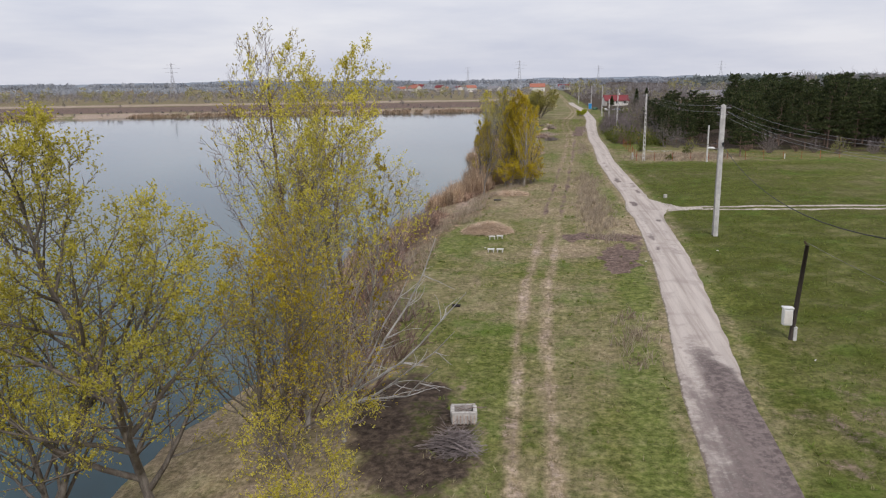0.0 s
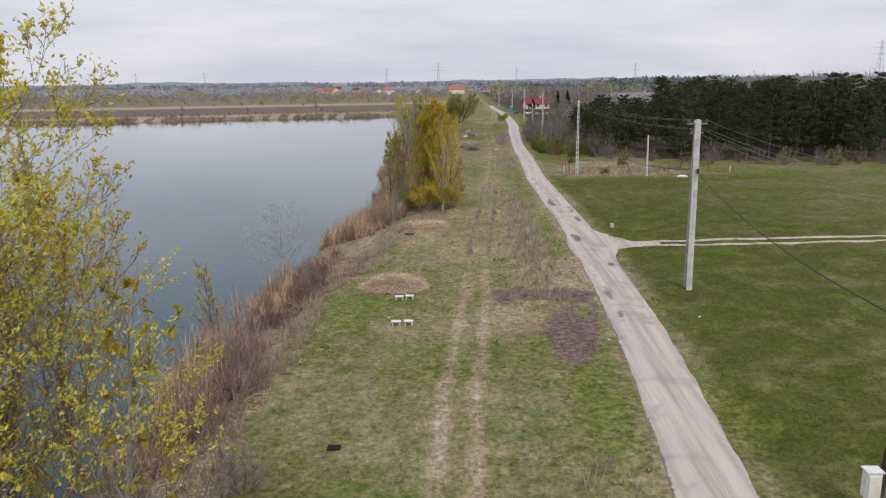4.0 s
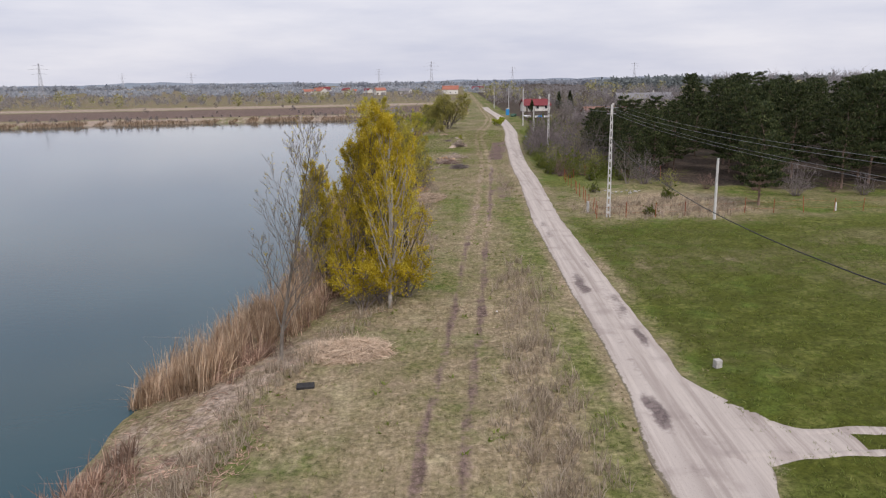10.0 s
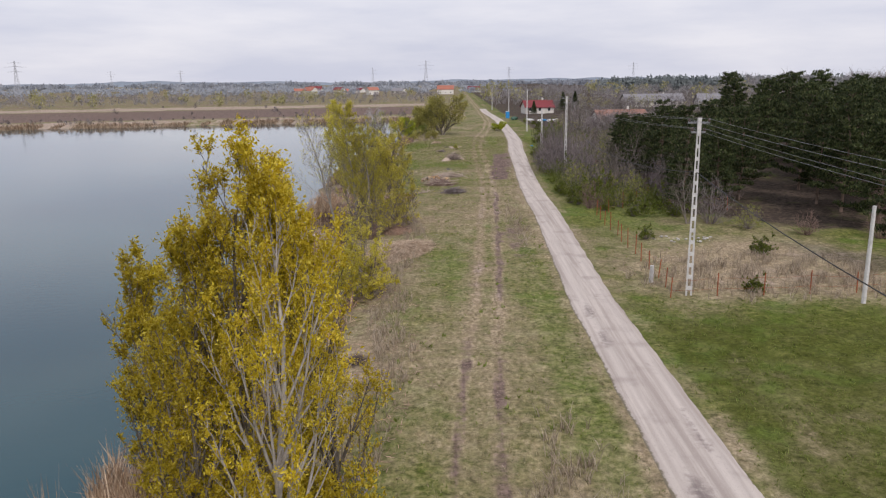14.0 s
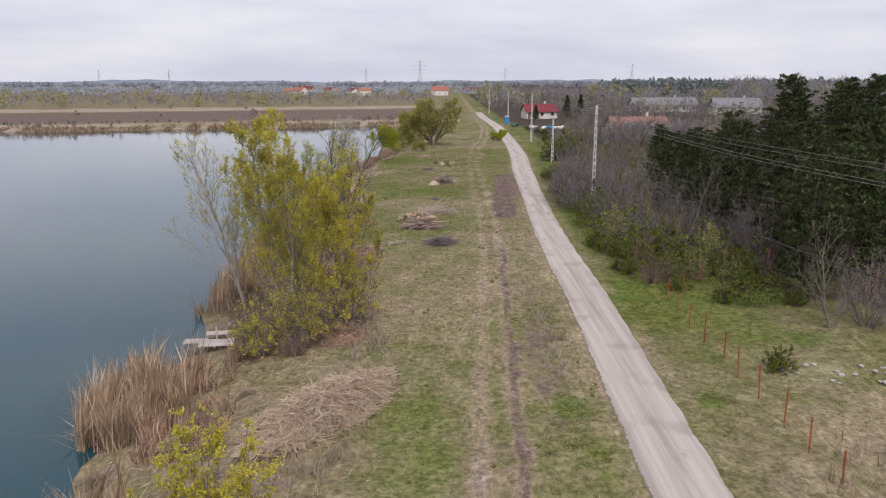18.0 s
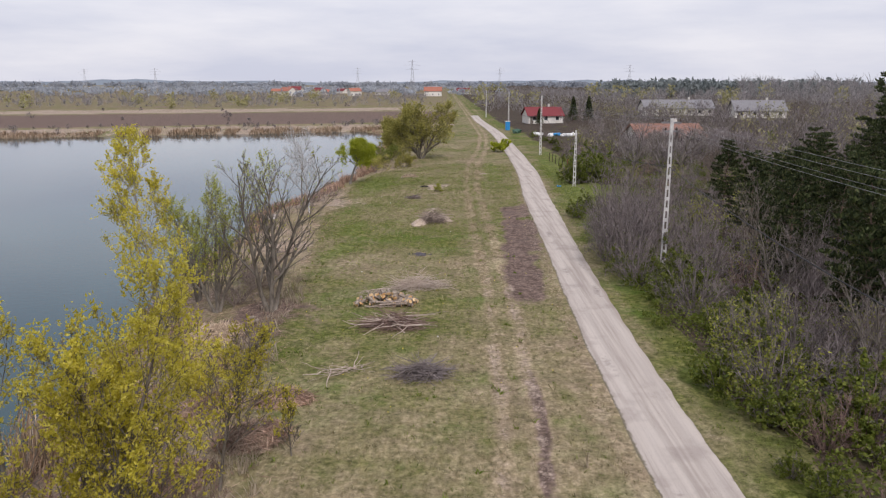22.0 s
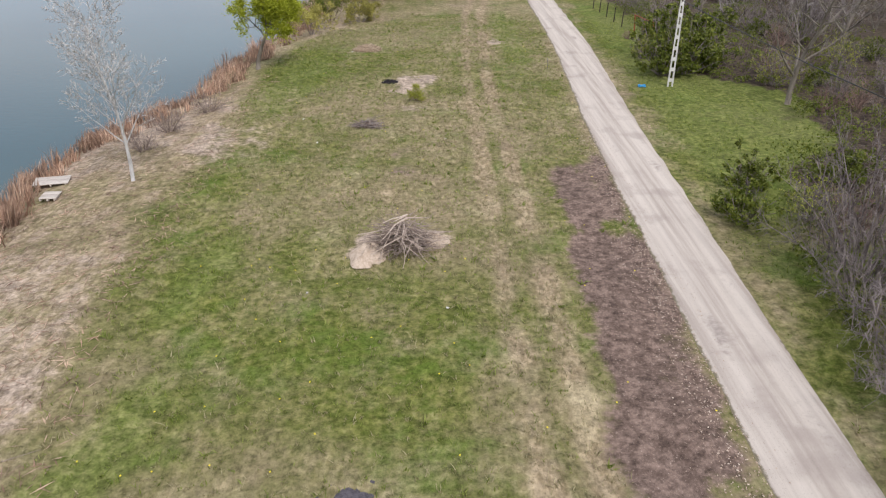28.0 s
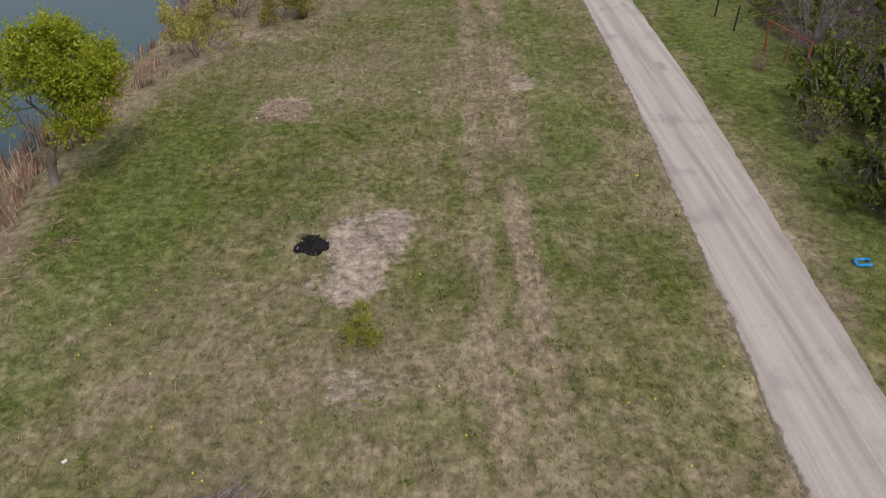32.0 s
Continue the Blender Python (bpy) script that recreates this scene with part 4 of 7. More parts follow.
def haze_bush(label, x, y, tall, wide, seed, twig, leaf=None, group="", twigs=1500, leaves=0, leaf_size=0.062):
    """A rounded bush: boughs fanning up from the foot, each with side branches and fine twigs, with or without leaves."""
    rng = random.Random(seed)
    r = np.random.RandomState(seed)
    root = thing("bush", label, "bush", pose(x, y, float(height(x, y)), 0, 0, 0), group)
    stem = Shape()
    nb = 34
    a = np.arange(nb) * 2.4 + r.uniform(-0.5, 0.5, nb)
    e = np.arcsin(np.clip((np.arange(nb) + r.rand(nb)) / nb, 0.06, 0.98))
    m = (1 + 0.2 * np.sin(3 * a + seed) * np.cos(e) + 0.12 * np.sin(5 * a + 2.1 * seed)) * r.uniform(0.72, 1.02, nb)
    foot = np.stack([np.cos(a) * 0.10 * wide, np.sin(a) * 0.10 * wide, np.full(nb, -0.1)], 1)
    end = np.stack([np.cos(a) * np.cos(e) * wide * m, np.sin(a) * np.cos(e) * wide * m, tall * (0.14 + 0.82 * np.sin(e)) * m], 1)
    arch = np.stack([r.normal(0, 0.22, nb), r.normal(0, 0.22, nb), r.uniform(0.25, 0.7, nb)], 1) * wide

    def on(k, f):
        return foot[k] + (end[k] - foot[k]) * f[:, None] + arch[k] * (f * (1 - f))[:, None]

    thin = min(1.0, 0.45 + tall / 5)
    for k in range(nb):
        pts = on(np.full(5, k), np.array([0, 0.3, 0.6, 0.85, 1.0]))
        stem.tube([tuple(p) for p in pts], [q * thin * (1 if k % 2 else 0.6) for q in (0.034, 0.024, 0.016, 0.010, 0.004)], 3, False)
    tagged(part("stem_clump", stem, twig, root), kind="stuff")

    def norm(v):
        return v / (np.linalg.norm(v, axis=1)[:, None] + 1e-6)

    n2 = max(nb, twigs // 6)
    k2 = r.randint(0, nb, n2)
    f2 = 0.22 + 0.78 * r.rand(n2) ** 0.8
    b2 = on(k2, f2)
    d2 = norm(norm(end[k2] - foot[k2]) * 0.8 + r.normal(0, 0.62, (n2, 3)) + np.array([0, 0, 0.15]))
    l2 = wide * r.uniform(0.16, 0.42, n2) * (1.25 - 0.55 * f2)
    t2 = b2 + d2 * l2[:, None]
    k3 = np.repeat(np.arange(n2), 5)
    g = 0.2 + 0.8 * r.rand(len(k3))
    b3 = b2[k3] + (t2 - b2)[k3] * g[:, None]
    t3 = b3 + norm(d2[k3] + r.normal(0, 0.65, (len(k3), 3))) * (l2[k3] * r.uniform(0.25, 0.7, len(k3)))[:, None]
    width = np.concatenate([np.full(n2, 0.013), np.full(len(k3), 0.0085)]) * (0.6 + 0.4 * thin)
    base, tip = np.concatenate([b2, b3]), np.concatenate([t2, t3])
    tagged(part("twig_tangle", blades("twig_tangle", base, tip, width, r), twig, root), kind="stuff")
    if leaves:
        pick = r.randint(0, len(k3), leaves)
        c = b3[pick] + (t3 - b3)[pick] * r.rand(leaves)[:, None] + r.normal(0, 0.045, (leaves, 3))
        c = c[clumped(c, 0.7, seed) > -0.35]
        c[:, 2] = np.maximum(c[:, 2], 0.02)
        n = len(c)
        u = norm(r.normal(0, 1, (n, 3)))
        w = norm(np.cross(u, r.normal(0, 1, (n, 3))))
        q = leaf_size * r.uniform(0.6, 1.4, n)[:, None]
        part("crown", quads("crown", c, w * q * 0.6, u * q), leaf, root)
    return root


def pine(seed, tall):
    """A pine: a bare lower trunk with dead snags, then whorls of boughs that carry flat pads of needles."""
    rng = random.Random(seed)
    r = np.random.RandomState(seed)
    root = thing("pine_tree", "dark green pine with a bare lower trunk", "tree", Matrix(), "pine wood")
    stem = Shape()
    pts = [Vector((rng.gauss(0, 0.04) * i, rng.gauss(0, 0.04) * i, -0.2 + tall * i / 8)) for i in range(9)]
    stem.tube(pts, [0.17 * (1 - 0.105 * i) for i in range(9)], 7)
    C, U = [], []
    low = tall * rng.uniform(0.05, 0.15)
    z = tall * 0.07
    while z < tall * 0.985:
        f = z / tall
        i = min(int(f * 8), 7)
        base = pts[i].lerp(pts[i + 1], f * 8 - i)
        live = z > low
        n = rng.randint(4, 6) if live else rng.randint(2, 3)
        reach = tall * 0.25 * min(1.0, 1.3 * (1 - f) ** 0.5) * rng.uniform(0.85, 1.15) + 0.3
        a0 = rng.random() * 6.28
        for k in range(n):
            a = a0 + 6.283 * k / n + rng.uniform(-0.35, 0.35)
            L = reach * rng.uniform(0.6, 1.15) * (1 if live else 0.6)
            d = Vector((math.cos(a), math.sin(a), rng.uniform(0.05, 0.35) + 0.5 * f * f if live else rng.uniform(-0.2, 0.1)))
            tip = base + d * L
            stem.tube([base, base + d * L * 0.5 + Vector((0, 0, -0.06 * L)), tip], [0.04 * (1.1 - f), 0.025 * (1.1 - f), 0.008], 3, False)
            if not live:
                continue
            pads = max(2, int(L * 1.7))
            for j in range(pads):
                g = 0.35 + 0.65 * (j + 0.6 * rng.random()) / pads
                side = rng.gauss(0, 0.22 * L * (1.2 - g))
                c = base + d * L * g + Vector((-math.sin(a) * side, math.cos(a) * side, 0.10 + rng.gauss(0, 0.08)))
                rad = rng.uniform(0.42, 0.75) * (1.0 - 0.25 * f)
                q = 26
                v = r.normal(0, 1, (q, 3))
                v /= np.linalg.norm(v, axis=1)[:, None]
                v[:, 2] = np.where(v[:, 2] < -0.2, -v[:, 2], v[:, 2])
                C.append(np.array(c) + v * np.array([rad, rad, rad * 0.55]) * (r.rand(q) ** 0.35)[:, None])
                w = v + np.array([0, 0, 0.7]) + r.normal(0, 0.4, (q, 3))
                U.append(w / np.linalg.norm(w, axis=1)[:, None] * r.uniform(0.14, 0.25, q)[:, None])
        z += tall * rng.uniform(0.045, 0.068)
    C, U = np.concatenate(C), np.concatenate(U)
    w = np.cross(U, r.normal(0, 1, U.shape))
    w /= np.linalg.norm(w, axis=1)[:, None] + 1e-6
    part("trunk", stem, BARK_BROWN, root, smooth=True)
    part("crown", quads("crown", C, w * 0.08, U, 0.1), NEEDLE, root)
    return root


def plant_bank_trees():
    W, P, B = "willow_tree", "poplar_tree", "bush"
    tree(W, "yellow-green willow in fresh leaf on the bank", -14.9, 19.0, 10.4, "willow", 10, BARK, LEAF_YELLOW, 30, 0.040, 0.15, 0.12, hang=0.3)
    tree(W, "yellow-green willow in fresh leaf on the bank", -11.9, 19.6, 12.4, "willow", 11, BARK, LEAF_YELLOW, 30, 0.038, 0.14, 0.16, hang=0.2, stems=1, n=(34, 9, 5), reach=(0.44, 0.46, 0.5), open=0.85, thick=1.25)
    tree(W, "low leaning willow with yellow leaves", -9.2, 22.4, 7.8, "willow", 12, BARK, LEAF_OCHRE, 13, 0.034, 0.15, 0.10, hang=0.3, lean=(0.12, 0))
    tree(P, "half-bare poplar with silvery lower branches", -6.9, 23.4, 8.6, "broad", 161, BARK_PALE, LEAF_OCHRE, 5, 0.034, 0.10, 0.09, thick=0.8, first=0.05, n=(24, 9, 6), reach=(0.46, 0.45, 0.5))
    tree(P, "half-bare poplar with silvery upright branches", -8.6, 24.6, 11.6, "broad", 162, BARK_PALE, LEAF_YELLOW, 9, 0.034, 0.10, 0.11, thick=0.8, first=0.08, n=(24, 9, 6), reach=(0.44, 0.45, 0.5))
    tree(P, "tall half-bare poplar with pale upright branches", -9.7, 27.6, 14.8, "broad", 13, BARK_BROWN, LEAF_OCHRE, 2, 0.036, 0.08, 0.16, thick=0.7)
    tree(P, "tall broad poplar with fine twigs and yellow-green leaves", -8.0, 26.8, 13.9, "broad", 14, BARK, LEAF_YELLOW, 24, 0.034, 0.10, 0.14, lean=(0.11, -0.02), thick=0.7, reach=(0.56, 0.46, 0.5), open=0.68)
    tree(P, "twiggy half-bare poplar in the group", -8.6, 30.6, 11.4, "broad", 21, BARK_BROWN, LEAF_OCHRE, 5, 0.034, 0.09, 0.12, lean=(0.05, 0), thick=0.7)
    tree(P, "thin bare poplar with reddish twigs", -10.4, 29.4, 9.8, "broad", 22, BARK_BROWN, LEAF_OCHRE, 2.5, 0.034, 0.09, 0.10, thick=0.7)
    tree(P, "slender poplar leaning over the water", -11.8, 31.5, 11.5, "slim", 15, BARK, LEAF_YELLOW, 28, 0.044, 0.11, 0.11)
    tree(P, "thin bare poplar stem in the group", -7.4, 29.0, 9.5, "slim", 17, BARK_PALE, LEAF_OCHRE, 2, 0.08, 0.08, 0.08)
    tree(B, "yellow willow bush at the foot of the bank", -6.6, 18.0, 2.4, "shrub", 16, TWIG, LEAF_YELLOW, 6, 0.036, 0.16, 0.03, category="bush")
    for k, (x, y, h) in enumerate(((-9.0, 25.6, 3.6), (-7.3, 27.2, 3.8), (-10.2, 30.8, 4.0), (-6.4, 31.2, 2.6), (-8.6, 33.4, 3.4))):
        tree(B, "bare reddish-brown shrub under the poplars", x, y, h, "shrub", 90 + k, TWIG_RED, None, category="bush", group="bank shrubs", thick=1.3)
    tree(B, "yellowish scrub under the willows", -8.0, 21.5, 3.0, "shrub", 18, TWIG, LEAF_YELLOW, 9, 0.034, 0.16, 0.03, category="bush")
    for k, (x, y, h) in enumerate(((-10.5, 47.5, 3.8), (-9.6, 44.0, 3.1), (-9.8, 40.5, 2.7), (-7.2, 36.5, 2.2), (-10.6, 53.4, 2.3), (-9.9, 58.6, 1.9), (-10.4, 61.4, 2.2), (-10.3, 64.2, 2.0), (-9.3, 60.4, 1.5), (-11.3, 66.2, 1.6))):
        haze_bush("bare reddish-brown shrub on the lake bank", x, y, h * 0.95, h * 0.62, 60 + k, TWIG_RED if k % 3 else STICK_DARK, group="bank shrubs", twigs=1900)
    tree(W, "small bare silvery willow at the water", -12.2, 63.4, 6.4, "round", 24, BARK_WHITE, None, thick=0.75, n=(18, 11, 9), first=0.25, radius=0.07, up=0.14)
    for k, (x, y, h) in enumerate(((-7.6, 131.4, 1.6), (-6.4, 134.6, 1.9), (-8.6, 136.6, 1.8), (-5.2, 131.2, 1.3), (-6.2, 140.4, 1.7), (-4.6, 143.0, 1.4), (-9.6, 140.0, 1.8), (-3.6, 133.4, 1.0), (-7.8, 144.6, 1.6))):
        haze_bush("low bare reddish-brown brush under the poplars", x, y, h, h * 0.85, 140 + k, TWIG_RED, group="bank brush", twigs=1500)
    tree(W, "thin young willow with a few yellow leaves", -13.4, 52.6, 5.0, "slim", 241, BARK, LEAF_OCHRE, 4, 0.034, 0.10, 0.05)
    tree(P, "slender bare poplar among reeds", -6.5, 79.4, 11.0, "slim", 25, BARK, LEAF_OCHRE, 1.0, 0.026, 0.07, 0.09, thick=0.75, n=(26, 10, 8), reach=(0.40, 0.45, 0.5))
    dense = "dense ochre-yellow poplar with upright branches"
    for k, (x, y, h) in enumerate(((-2.4, 87.4, 10.6), (-3.4, 90.0, 10.9), (-1.7, 91.0, 9.4), (-4.7, 88.8, 9.0), (-4.2, 95.5, 9.6))):
        tree(P, dense, x, y, h, "poplar", 26 + 100 * k, BARK_PALE if k == 0 else BARK, LEAF_OCHRE, 46, 0.035, 0.11, 0.12)
    for k, (x, y, h) in enumerate(((-2.9, 88.2, 4.0), (-3.9, 87.3, 3.4), (-1.6, 89.6, 3.4), (-4.8, 91.0, 4.0))):
        tree(B, "ochre suckers round the foot of the poplars", x, y, h, "shrub", 95 + k, TWIG, LEAF_OCHRE, 14, 0.045, 0.14, 0.03, category="bush", group="poplar suckers", spread=0.5)
    tree(P, "small ochre poplar leaning over the water", -6.4, 92.0, 8.0, "poplar", 28, BARK, LEAF_OCHRE, 26, 0.042, 0.10, 0.10, lean=(-0.22, 0))
    tree(P, "slim ochre poplar at the reeds", -8.2, 95.5, 8.2, "slim", 29, BARK, LEAF_OCHRE, 24, 0.042, 0.10, 0.09)
    tree(P, "slim ochre poplar at the reeds", -7.6, 100.0, 7.6, "slim", 30, BARK, LEAF_OCHRE, 24, 0.042, 0.10, 0.09)
    haze_bush("dense rounded yellow-green willow bush", -3.7, 115.0, 5.0, 1.9, 31, TWIG, LEAF_YELLOW, "willow bushes", 2600, 30000, 0.040)
    haze_bush("rounded yellow-green willow bush", -5.0, 113.2, 3.8, 1.7, 32, TWIG, LEAF_YELLOW, "willow bushes", 2200, 22000, 0.040)
    haze_bush("yellow-green willow bush under the poplars", -5.0, 132.4, 4.6, 1.9, 165, TWIG, LEAF_YELLOW, "willow bushes", 2400, 8000, 0.042)
    haze_bush("yellow-green willow bush under the poplars", -3.6, 135.4, 3.8, 1.6, 166, TWIG, LEAF_YELLOW, "willow bushes", 2200, 6000, 0.042)
    haze_bush("yellow-green willow bush under the poplars", -6.8, 131.6, 3.6, 1.5, 167, TWIG, LEAF_YELLOW, "willow bushes", 2000, 5000, 0.042)
    tree(P, "yellow-green poplar beside the jetty", -5.6, 133.6, 9.4, "broad", 33, BARK, LEAF_YELLOW, 26, 0.036, 0.10, 0.12, first=0.06, n=(20, 8, 5))
    tree(P, "tall half-bare poplar beside the jetty", -9.0, 137.6, 10.8, "broad", 34, BARK_PALE, LEAF_YELLOW, 2.5, 0.036, 0.10, 0.12, reach=(0.40, 0.42, 0.5))
    tree(P, "tall leafy poplar on the bank", -6.9, 136.0, 10.8, "broad", 35, BARK_PALE, LEAF_YELLOW, 24, 0.036, 0.10, 0.10, first=0.12, reach=(0.40, 0.42, 0.5))
    tree(P, "broad golden poplar with several stems", -6.1, 138.9, 9.0, "broad", 19, BARK, LEAF_YELLOW, 15, 0.038, 0.10, 0.11, stems=3, spread=0.3, n=(16, 8, 5), thick=0.7)
    tree(P, "broad golden poplar with several stems", -8.0, 141.5, 8.0, "broad", 48, BARK, LEAF_YELLOW, 15, 0.038, 0.10, 0.09, stems=2, spread=0.3, n=(16, 7, 5))
    tree(P, "leafy young poplar on the bank", -4.2, 139.5, 7.2, "broad", 49, BARK, LEAF_YELLOW, 13, 0.036, 0.10, 0.08)
    tree(B, "yellow willow bush on the slope", -4.6, 136.0, 4.6, "broad", 36, TWIG, LEAF_YELLOW, 16, 0.036, 0.11, 0.04, stems=4, spread=0.45, n=(9, 6, 5), first=0.08, category="bush")
    tree(B, "thin young willow shoots on the slope", -2.7, 136.4, 3.4, "broad", 20, TWIG, LEAF_YELLOW, 4, 0.036, 0.10, 0.03, category="bush", stems=3, spread=0.35, n=(8, 6, 5))
    tree(P, "small golden poplar alone on the slope", -4.6, 145.2, 5.4, "broad", 23, BARK, LEAF_YELLOW, 5, 0.036, 0.08, 0.06)
    tree(P, "thin golden sapling on the slope", -2.8, 147.2, 2.6, "slim", 27, BARK, LEAF_YELLOW, 4, 0.03, 0.06, 0.03)
    tree(P, "leaning young poplar with yellow-green leaves", -10.8, 158.0, 10.4, "broad", 37, BARK_PALE, LEAF_YELLOW, 24, 0.044, 0.12, 0.09, lean=(-0.12, 0.05), n=(22, 7, 5), reach=(0.40, 0.45, 0.5))
    tree(W, "old bare willow with spreading limbs", -7.1, 163.4, 9.0, "bare", 38, BARK, LEAF_HAZE, 2.5, 0.032, 0.08, 0.14, stems=4, spread=0.38, thick=1.3)
    tree(W, "slim willow with a light green haze", -12.4, 167.5, 7.6, "slim", 39, BARK, LEAF_HAZE, 9, 0.034, 0.11, 0.10, stems=3, spread=0.2)
    tree(W, "slim willow with a light green haze", -10.4, 164.6, 8.8, "slim", 40, BARK, LEAF_HAZE, 9, 0.034, 0.13, 0.10, stems=4, spread=0.30)
    tree(B, "small yellow willow bush on the bank", -7.6, 152.0, 2.4, "shrub", 45, TWIG, LEAF_YELLOW, 14, 0.038, 0.14, 0.03, category="bush")
    tree("young_tree", "young pale silvery tree on the bank", -10.8, 195.9, 8.3, "broad", 41, BARK_WHITE, None, radius=0.09, thick=1.15, open=0.85, n=(28, 11, 9), reach=(0.50, 0.45, 0.5))
    for k, (x, y, h) in enumerate(((-11.4, 203.2, 1.5), (-10.2, 206.4, 1.3), (-11.8, 200.2, 1.1))):
        haze_bush("low bare grey brush on the bank", x, y, h, h * 0.95, 100 + k, STICK_DARK, group="bank brush", twigs=1200)
    tree("round_tree", "small bright green tree in fresh leaf", -9.3, 216.1, 5.2, "round", 42, BARK, LEAF_GREEN, 130, 0.05, 0.19, 0.17, reach=(0.60, 0.5, 0.5), first=0.42, open=0.95, droop=0.0)
    tree(W, "large spreading yellow-green willow", -1.5, 246.0, 8.8, "willow", 43, BARK, LEAF_OLIVE, 10, 0.14, 0.30, 0.2, hang=0.5, stems=4, spread=0.5)
    tree(W, "large spreading yellow-green willow", -6.5, 262.0, 8.2, "willow", 44, BARK, LEAF_OLIVE, 10, 0.15, 0.30, 0.2, hang=0.5, stems=4, spread=0.5)
    for k, (x, y, h) in enumerate(((-7.2, 228.0, 2.6), (-6.4, 234.0, 3.0), (-4.6, 239.5, 3.2), (-8.0, 246.0, 3.4), (-3.6, 232.5, 1.8))):
        tree(B, "low mixed bush on the shore with thin leaves", x, y, h, "shrub", 70 + k, TWIG_RED if k % 2 else TWIG, LEAF_BUSH if k % 2 else LEAF_OLIVE, 16, 0.045, 0.14, 0.03, category="bush", group="shore bushes")
    tree(B, "small round olive bush in the grass", 1.5, 207.6, 0.9, "shrub", 80, STICK, LEAF_HAZE, 10, 0.022, 0.06, 0.012, category="bush")
    tree(B, "bright yellow-green bush at the road", 11.7, 254.5, 2.0, "shrub", 81, TWIG, LEAF_GREEN, 16, 0.09, 0.12, 0.02, category="bush")
    for k, (x, y, h) in enumerate(((4.1, 37.6, 0.65), (3.9, 31.3, 0.5), (4.4, 35.0, 0.45), (6.9, 132.0, 0.7))):
        tree(B, "small bare grey shrub in the grass", x, y, h, "shrub", 84 + k, TWIG_RED, None, radius=0.008, category="bush", group="meadow shrubs", thick=0.6)


def place(src, x, y, turn, scale):
    ob = copy_thing(src, pose(x, y, float(height(x, y)), 0, 0, turn))
    ob.scale = (scale, scale, scale)
    return ob


def plant_forest():
    rng = random.Random(5)
    kinds = [pine(s, t) for s, t in ((1, 12.0), (2, 12.6), (3, 11.4), (4, 12.8))]
    spots = [(28.7, 117.0), (21.5, 138.8), (22.1, 159.0), (28.7, 145.0), (23.6, 154.3), (24.6, 148.0), (25.2, 141.5), (27.0, 171.0), (30.5, 176.5), (33.5, 183.0), (29.5, 187.0), (36.0, 192.0), (24.2, 178.0), (21.8, 166.6), (28.4, 194.5), (26.0, 163.4), (25.4, 172.6)]

    def front(x):
        return np.interp(x, (16, 19, 22, 27, 34, 50, 140), (150, 141, 138, 133, 127, 122, 118))

    tries = 0
    while len(spots) < 124 and tries < 6000:
        tries += 1
        x, y = rng.uniform(18, 120), rng.uniform(116, 205)
        if y < front(x) or x < 20.5 + (y - 140) * 0.19:
            continue
        if x > 75 and y > 150:
            continue
        if min((x - a) ** 2 + (y - b) ** 2 for a, b in spots) > 3.4 ** 2:
            spots.append((x, y))
    used = set()
    for i, (x, y) in enumerate(spots):
        k = i % 4
        s = rng.uniform(0.82, 0.95) * (0.86 if i == 0 else 0.60 if y > 166 and x < 46 else float(np.interp(x, (20, 31, 45), (0.74, 0.80, 1.02))))
        if k not in used:
            used.add(k)
            kinds[k].matrix_world = pose(x, y, float(height(x, y)), 0, 0, rng.uniform(0, 360))
            kinds[k].scale = (s, s, s)
        else:
            place(kinds[k], x, y, rng.uniform(0, 360), s)


